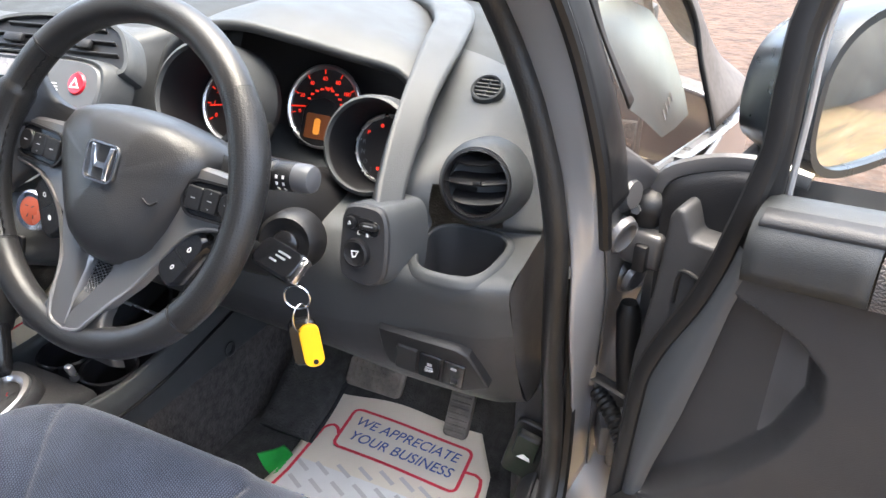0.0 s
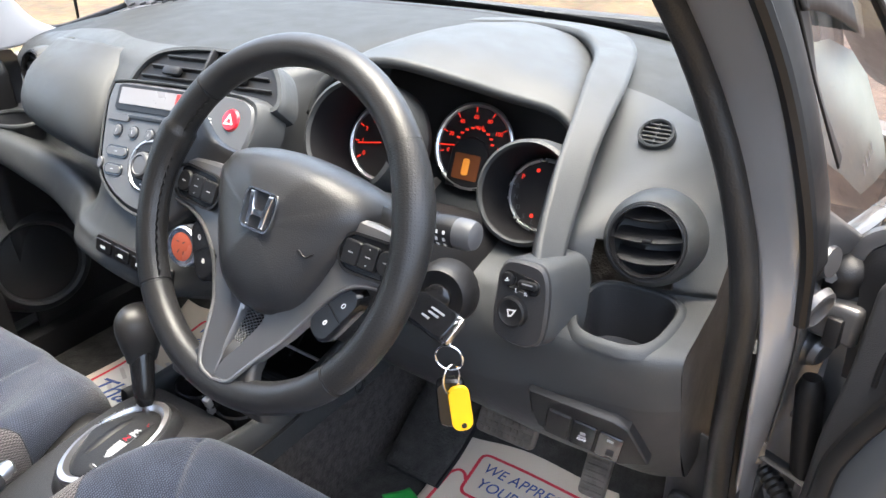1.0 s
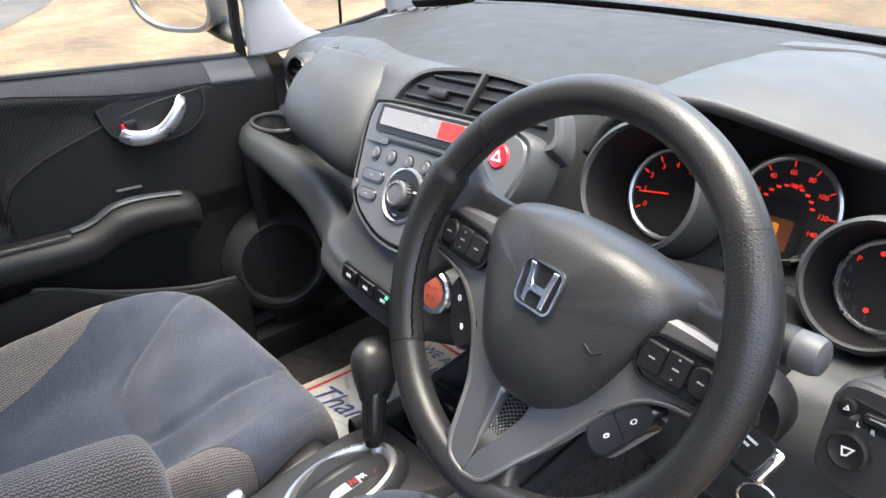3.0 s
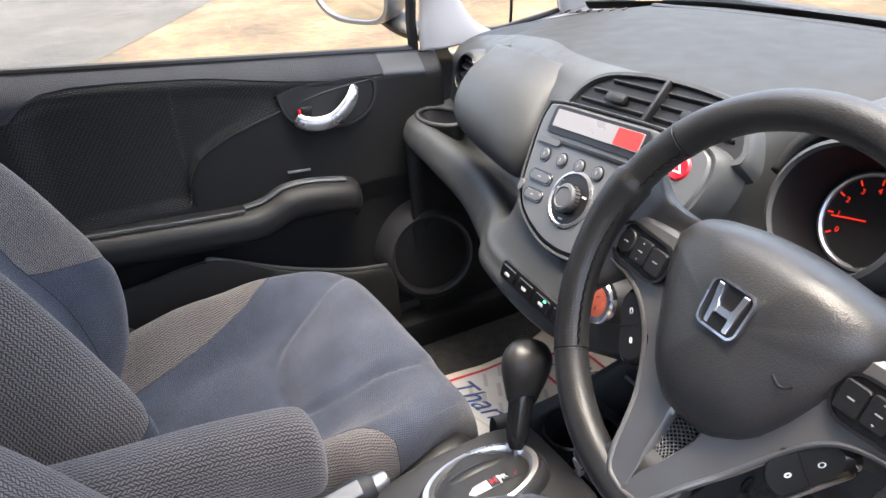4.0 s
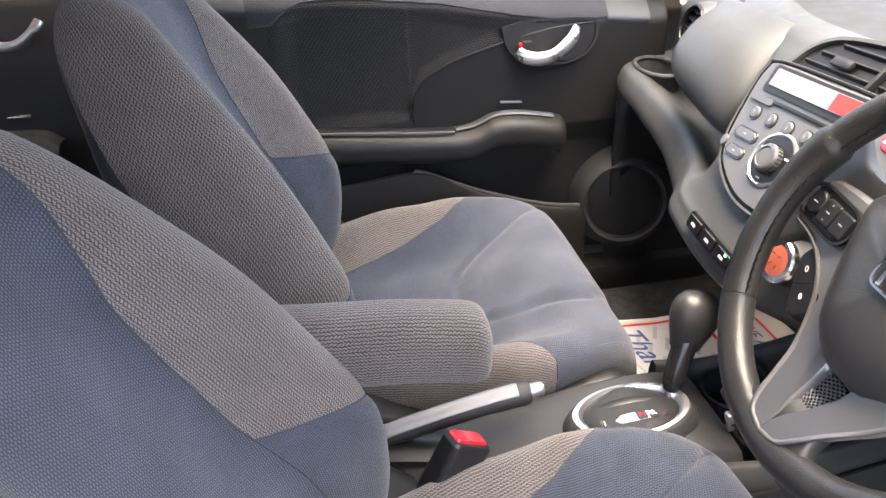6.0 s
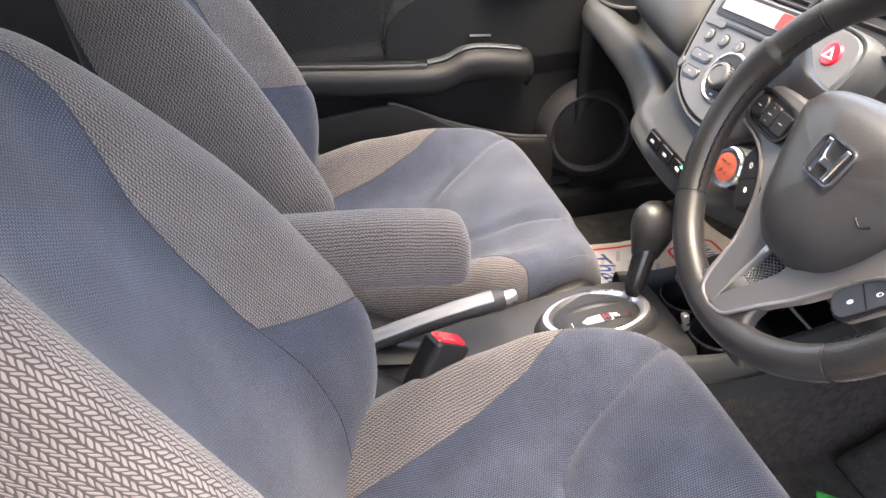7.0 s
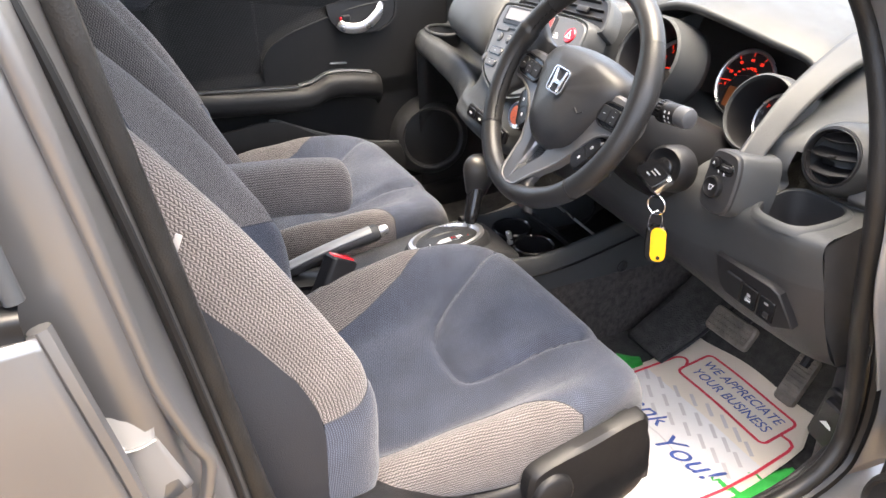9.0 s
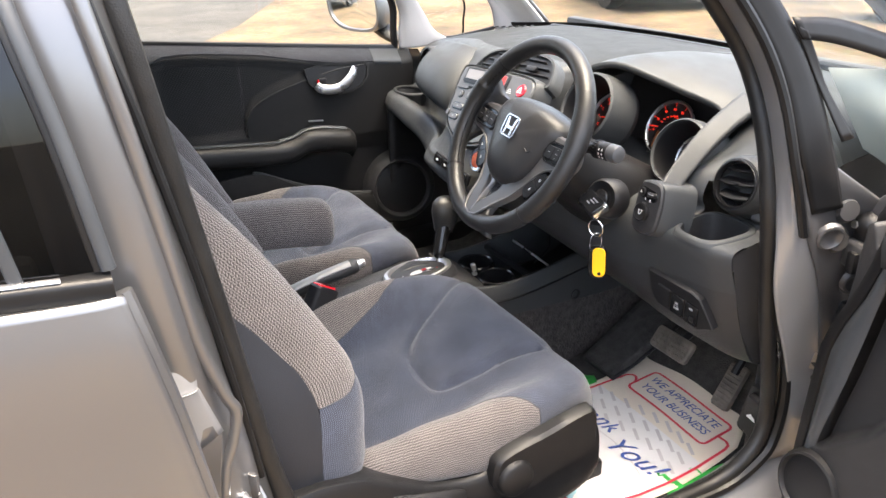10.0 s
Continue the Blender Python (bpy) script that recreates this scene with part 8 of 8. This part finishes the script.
for z in (0.468, 0.49):
    part("slot_edge", sweep([(0.092, -0.44, z), (0.094, -0.22, z + 0.012)], 0.0025, 6), M_SILVER, cc)

# ---- footwells ----
pd = thing("brake_pedal", "brake pedal with worn ribbed rubber pad", "pedal")
BM_ = axes_at((0.380, 0.445, 0.418), (0.02, -0.80, 0.60), (1, 0, 0))
part("pad", plate(rounded(0.105, 0.052, 0.010), 0.014, on(BM_, 0, 0, -0.006), 0.004), M_STEEL, pd, "scuffed rubber pad")
for r in range(4):
    for c in range(8):
        part("pad_stud", box((0.009, 0.007, 0.003), on(BM_, -0.042 + 0.012 * c, -0.017 + 0.0115 * r, 0.0095), 0.001, 1), M_STEEL, pd)
part("arm", sweep(spline([(0.385, 0.455, 0.42), (0.388, 0.50, 0.45), (0.39, 0.55, 0.55), (0.39, 0.56, 0.66)], 14), 0.010, 8), M_DARK, pd)
gp = thing("accelerator_pedal", "accelerator pedal with worn ribbed rubber pad", "pedal")
AM = axes_at((0.532, 0.462, 0.392), (0.05, -0.85, 0.52), (1, 0, 0))
part("pad", plate(rounded(0.042, 0.10, 0.008), 0.012, on(AM, 0, 0, -0.006), 0.003), M_STEEL, gp)
for r in range(9):
    part("pad_rib", box((0.034, 0.004, 0.003), on(AM, 0, -0.040 + 0.010 * r, 0.0075), 0.001, 1), M_STEEL, gp)
part("arm", sweep(spline([(0.532, 0.47, 0.42), (0.532, 0.52, 0.50), (0.53, 0.56, 0.62)], 12), 0.009, 8), M_DARK, gp)
fr = thing("footrest", "black carpeted foot rest beside the tunnel", "footrest")
thick(part("rest", skin([[(0.19, 0.36, 0.30), (0.29, 0.36, 0.30)], [(0.185, 0.44, 0.34), (0.30, 0.44, 0.34)], [(0.19, 0.58, 0.44), (0.31, 0.58, 0.44)], [(0.19, 0.64, 0.52), (0.31, 0.64, 0.52)]], 16, 8), M_CARPET, fr), 0.02, -1.0)
part("rest_edge", sweep(spline([(0.188, 0.358, 0.304), (0.183, 0.44, 0.344), (0.188, 0.58, 0.444), (0.20, 0.645, 0.524), (0.30, 0.645, 0.524), (0.312, 0.58, 0.444), (0.302, 0.44, 0.344), (0.292, 0.358, 0.304)], 50), 0.004, 6), M_DARK, fr, "moulded rubber edge")
bl = thing("bonnet_release", "black bonnet release lever with white car mark", "lever")
BL = axes_at((0.684, 0.350, 0.462), (0.0, -0.99, -0.10), (1, 0, -0.25))
part("recess", plate(rounded(0.052, 0.12, 0.010), 0.008, on(BL, 0, 0, -0.004), 0.002), M_DARK, bl)
part("lever", plate(rounded(0.036, 0.060, 0.006), 0.012, on(BL, 0, 0.018, 0.002) @ pose(0, 0, 0, 8), 0.003), M_DARK, bl)
part("mark", plate([(-0.008, -0.002), (0.008, -0.002), (0.006, 0.003), (-0.002, 0.006)], 0.0006, on(BL, 0.002, 0.0, 0.0155) @ Matrix.Scale(1.3, 4), 0.0001), M_WHITE, bl)


def floor_mat(name, label, m, text=True):
    """A printed paper mat: cream sheet with red frames, blue words and a pale tyre print."""
    t = thing(name, label, "floor mat", "paper floor mats", m=m)

    def h(x, y):
        return 0.003 + 0.003 * math.sin(x * 7 + 1) * math.sin(y * 5 + 0.4) + 0.10 * max(y - 0.225, 0) ** 1.2 + 0.05 * max(-x - 0.16, 0) + 0.0015 * math.sin(x * 23 + y * 9)

    def left(y):
        return float(np.interp(y, (-0.31, -0.1, 0.02, 0.08, 0.14, 0.20, 0.25, 0.285), (-0.17, -0.160, -0.146, -0.149, -0.160, -0.182, -0.204, -0.222)))

    def right(y):
        return float(np.interp(y, (-0.31, -0.25, -0.15, -0.04, 0.03, 0.10, 0.16, 0.25, 0.285), (0.215, 0.232, 0.244, 0.245, 0.238, 0.228, 0.215, 0.160, 0.140)))

    g = [[(x, y, h(x, y)) for x in np.linspace(left(y), right(y), 32)] for y in np.linspace(-0.31, 0.285, 44)]
    thick(part("paper", sheet(np.array(g)), M_PAPER, t, "creased cream paper"), 0.0006, 0.0)

    def ribbon(nm, pts, w, mat, n=60, closed=False, lift=0.0012):
        p = np.array(pts + (pts[:1] if closed else []), float)
        seg = np.linalg.norm(np.diff(p, axis=0), axis=1)
        cum = np.r_[0, np.cumsum(seg)]
        q = np.array([[np.interp(s, cum, p[:, 0]), np.interp(s, cum, p[:, 1])] for s in np.linspace(0, cum[-1], n)])
        d = np.gradient(q, axis=0)
        d /= np.linalg.norm(d, axis=1, keepdims=True) + 1e-9
        nrm = np.stack([-d[:, 1], d[:, 0]], 1) * w / 2
        rows = [[(a[0] + b[0] * s, a[1] + b[1] * s, h(*a) + lift) for s in (-1, 1)] for a, b in zip(q, nrm)]
        return part(nm, sheet(np.array(rows)), mat, t)

    bx = [(x + 0.036 - 0.10 * y, y + 0.154 - 0.03 * x) for x, y in rounded(0.262, 0.106, 0.014, 5)]
    ribbon("red_frame", bx, 0.0065, M_RED, 120, True, 0.0022)
    ribbon("red_border", [(-0.094, 0.135), (-0.106, 0.150), (-0.120, 0.152), (-0.130, 0.138), (-0.129, 0.08), (-0.127, 0.014), (-0.135, -0.08), (-0.14, -0.20), (-0.125, -0.255), (-0.08, -0.266), (0.05, -0.269), (0.139, -0.270), (0.184, -0.260), (0.205, -0.225), (0.216, -0.185), (0.224, -0.127), (0.226, -0.055), (0.221, 0.03), (0.208, 0.128), (0.202, 0.145), (0.190, 0.152), (0.166, 0.150)], 0.0065, M_RED, 160, False, 0.0020)
    for body, x, y, size in (("WE APPRECIATE", 0.034, 0.174, 0.034), ("YOUR BUSINESS", 0.040, 0.135, 0.034)):
        lettering(body, size, Matrix.Translation((x, y, h(x, y) + 0.0025)) @ pose(0, 0, 0, 0, 0, -1.5) @ Matrix.Diagonal((0.90, 1, 1, 1)), M_BLUEINK, t, "printed_line", 0.0002, 0.12)
    lettering("Thank", 0.066, Matrix.Translation((-0.048, -0.045, h(-0.048, -0.045) + 0.003)) @ pose(0, 0, 0, 0, 0, 8), M_BLUEINK, t, "printed_line", 0.0002, 0.45)
    lettering("You!", 0.072, Matrix.Translation((0.124, -0.062, h(0.124, -0.062) + 0.003)) @ pose(0, 0, 0, 0, 0, 10), M_BLUEINK, t, "printed_line", 0.0002, 0.45)
    g = [[(x, y, h(x, y) + 0.0006) for x in np.linspace(-0.124 - 0.05 * max(-y, 0), right(y) - 0.020, 16)] for y in np.linspace(-0.262, 0.052, 16)]
    part("white_print", sheet(np.array(g)), M_PRINTWHITE, t, "white printed ground under the words")
    # tread blocks of the printed tyre, in three bent rows
    for r in range(3):
        for c in range(8):
            x0, y0 = -0.130 + 0.040 * c + 0.012 * r, 0.066 - 0.040 * r - 0.020 * math.cos(c * 0.55 + 0.4)
            ribbon("tyre_print", [(x0, y0), (x0 + 0.036, y0 - 0.018)], 0.008, M_PALEBLUE, 6, False, 0.0012)
    ribbon("tyre_line", [(-0.14 + 0.04 * k, -0.085 - 0.020 * math.cos(k * 0.55 + 0.4)) for k in range(9)], 0.004, M_PALEBLUE, 30, False, 0.0012)
    g = [[(x, y, h(x, y) + 0.0010) for x in np.linspace(-0.128, 0.190 - 1.5 * (y + 0.262) + 0.010 * math.sin(y * 130), 14)] for y in np.linspace(-0.262, -0.170, 12)]
    part("water_print", sheet(np.array(g)), M_WATER, t, "pale blue water print")
    return t


MATZ = 0.300
floor_mat("paper_mat", "cream printed paper mat in the driver's footwell", pose(0.409, 0.276, MATZ, 0, 0, -0.5) @ Matrix.Scale(0.91, 4))
floor_mat("paper_mat", "cream printed paper mat in the passenger's footwell", pose(-0.318, 0.269, MATZ + 0.010, 0, 0, 1) @ Matrix.Scale(1.05, 4))
gm = thing("green_plastic_sheet", "crumpled green plastic under the paper mat", "plastic sheet")
for x, y, w, d, a in ((0.634, 0.290, 0.15, 0.060, 72), (0.262, 0.305, 0.06, 0.05, -30)):
    bm = sheet(np.array([[(i, j, 0.004 * math.sin(i * 90 + j * 60)) for i in np.linspace(-w / 2, w / 2, 12)] for j in np.linspace(-d / 2, d / 2, 9)]))
    bmesh.ops.transform(bm, matrix=pose(x, y, 0.2995, 0, 0, a), verts=bm.verts)
    thick(part("crumpled_piece", bm, M_GREEN, gm), 0.001)


# ---- parked cars in the yard ----
def parked_car(m, paint, label):
    t = thing("parked_car", label, "car", "parked cars", m=m)
    prof = [(-2.05, 0.35), (-2.08, 0.62), (-1.95, 0.90), (-1.75, 1.02), (-1.35, 1.38), (-0.9, 1.47), (0.0, 1.46), (0.45, 1.38), (1.0, 0.98), (1.7, 0.86), (2.02, 0.70), (2.06, 0.40)]
    pr = spline(prof, 60)
    rows = []
    for x, s in ((-0.84, 0.0), (-0.86, 0.35), (-0.80, 0.75), (-0.62, 1.0), (0.0, 1.02), (0.62, 1.0), (0.80, 0.75), (0.86, 0.35), (0.84, 0.0)):
        rows.append([(x, y, 0.25 + (z - 0.25) * s if s < 1 else z) for y, z in pr])
    part("body", skin(rows, 30, 60), paint, t)
    for sd in (-1, 1):
        part("side_glass", skin([[(sd * 0.815, -1.45, 0.99), (sd * 0.825, 0.75, 0.97)], [(sd * 0.70, -1.15, 1.30), (sd * 0.70, 0.35, 1.30)]], 5, 8), M_GLOSSBLACK, t)
        for y in (-1.3, 1.3):
            w = part("wheel", lathe([(0.20, -0.1), (0.31, -0.1), (0.325, -0.06), (0.325, 0.06), (0.31, 0.1), (0.20, 0.1)], axes_at((sd * 0.79, y, 0.325), (sd, 0, 0)), 30), M_RUBBER, t)
            part("hub_disc", lathe([(0.20, 0.04), (0.06, 0.05), (0, 0.05)], axes_at((sd * 0.79, y, 0.325), (sd, 0, 0)), 24), M_DARK, w)
            for k in range(5):
                a = 2 * math.pi * k / 5
                part("rim_spoke", box((0.05, 0.20, 0.02), axes_at((sd * 0.79, y, 0.325), (sd, 0, 0), (0, 1, 0)) @ pose(0, 0, 0.095, 0, 0, math.degrees(a)) @ Matrix.Translation((0, 0.11, 0)), 0.006), M_SILVER, w)
    return t


M_DARKCAR = material("dark_blue_grey_paint", (0.05, 0.058, 0.068), 0.3, metal=0.5, coat=1.0)
M_SILVERCAR = material("silver_car_paint", (0.30, 0.33, 0.36), 0.3, metal=0.6, coat=1.0)
parked_car(pose(-8.2, 7.6, 0, 0, 0, 75), M_DARKCAR, "dark blue-grey hatchback parked across the yard")
parked_car(pose(-2.6, 8.6, 0, 0, 0, 82), M_SILVERCAR, "silver estate parked beyond the bonnet")
parked_car(pose(-5.6, -6.0, 0, 0, 0, 20), M_SILVERCAR, "silver-grey saloon parked behind, seen in the mirror")
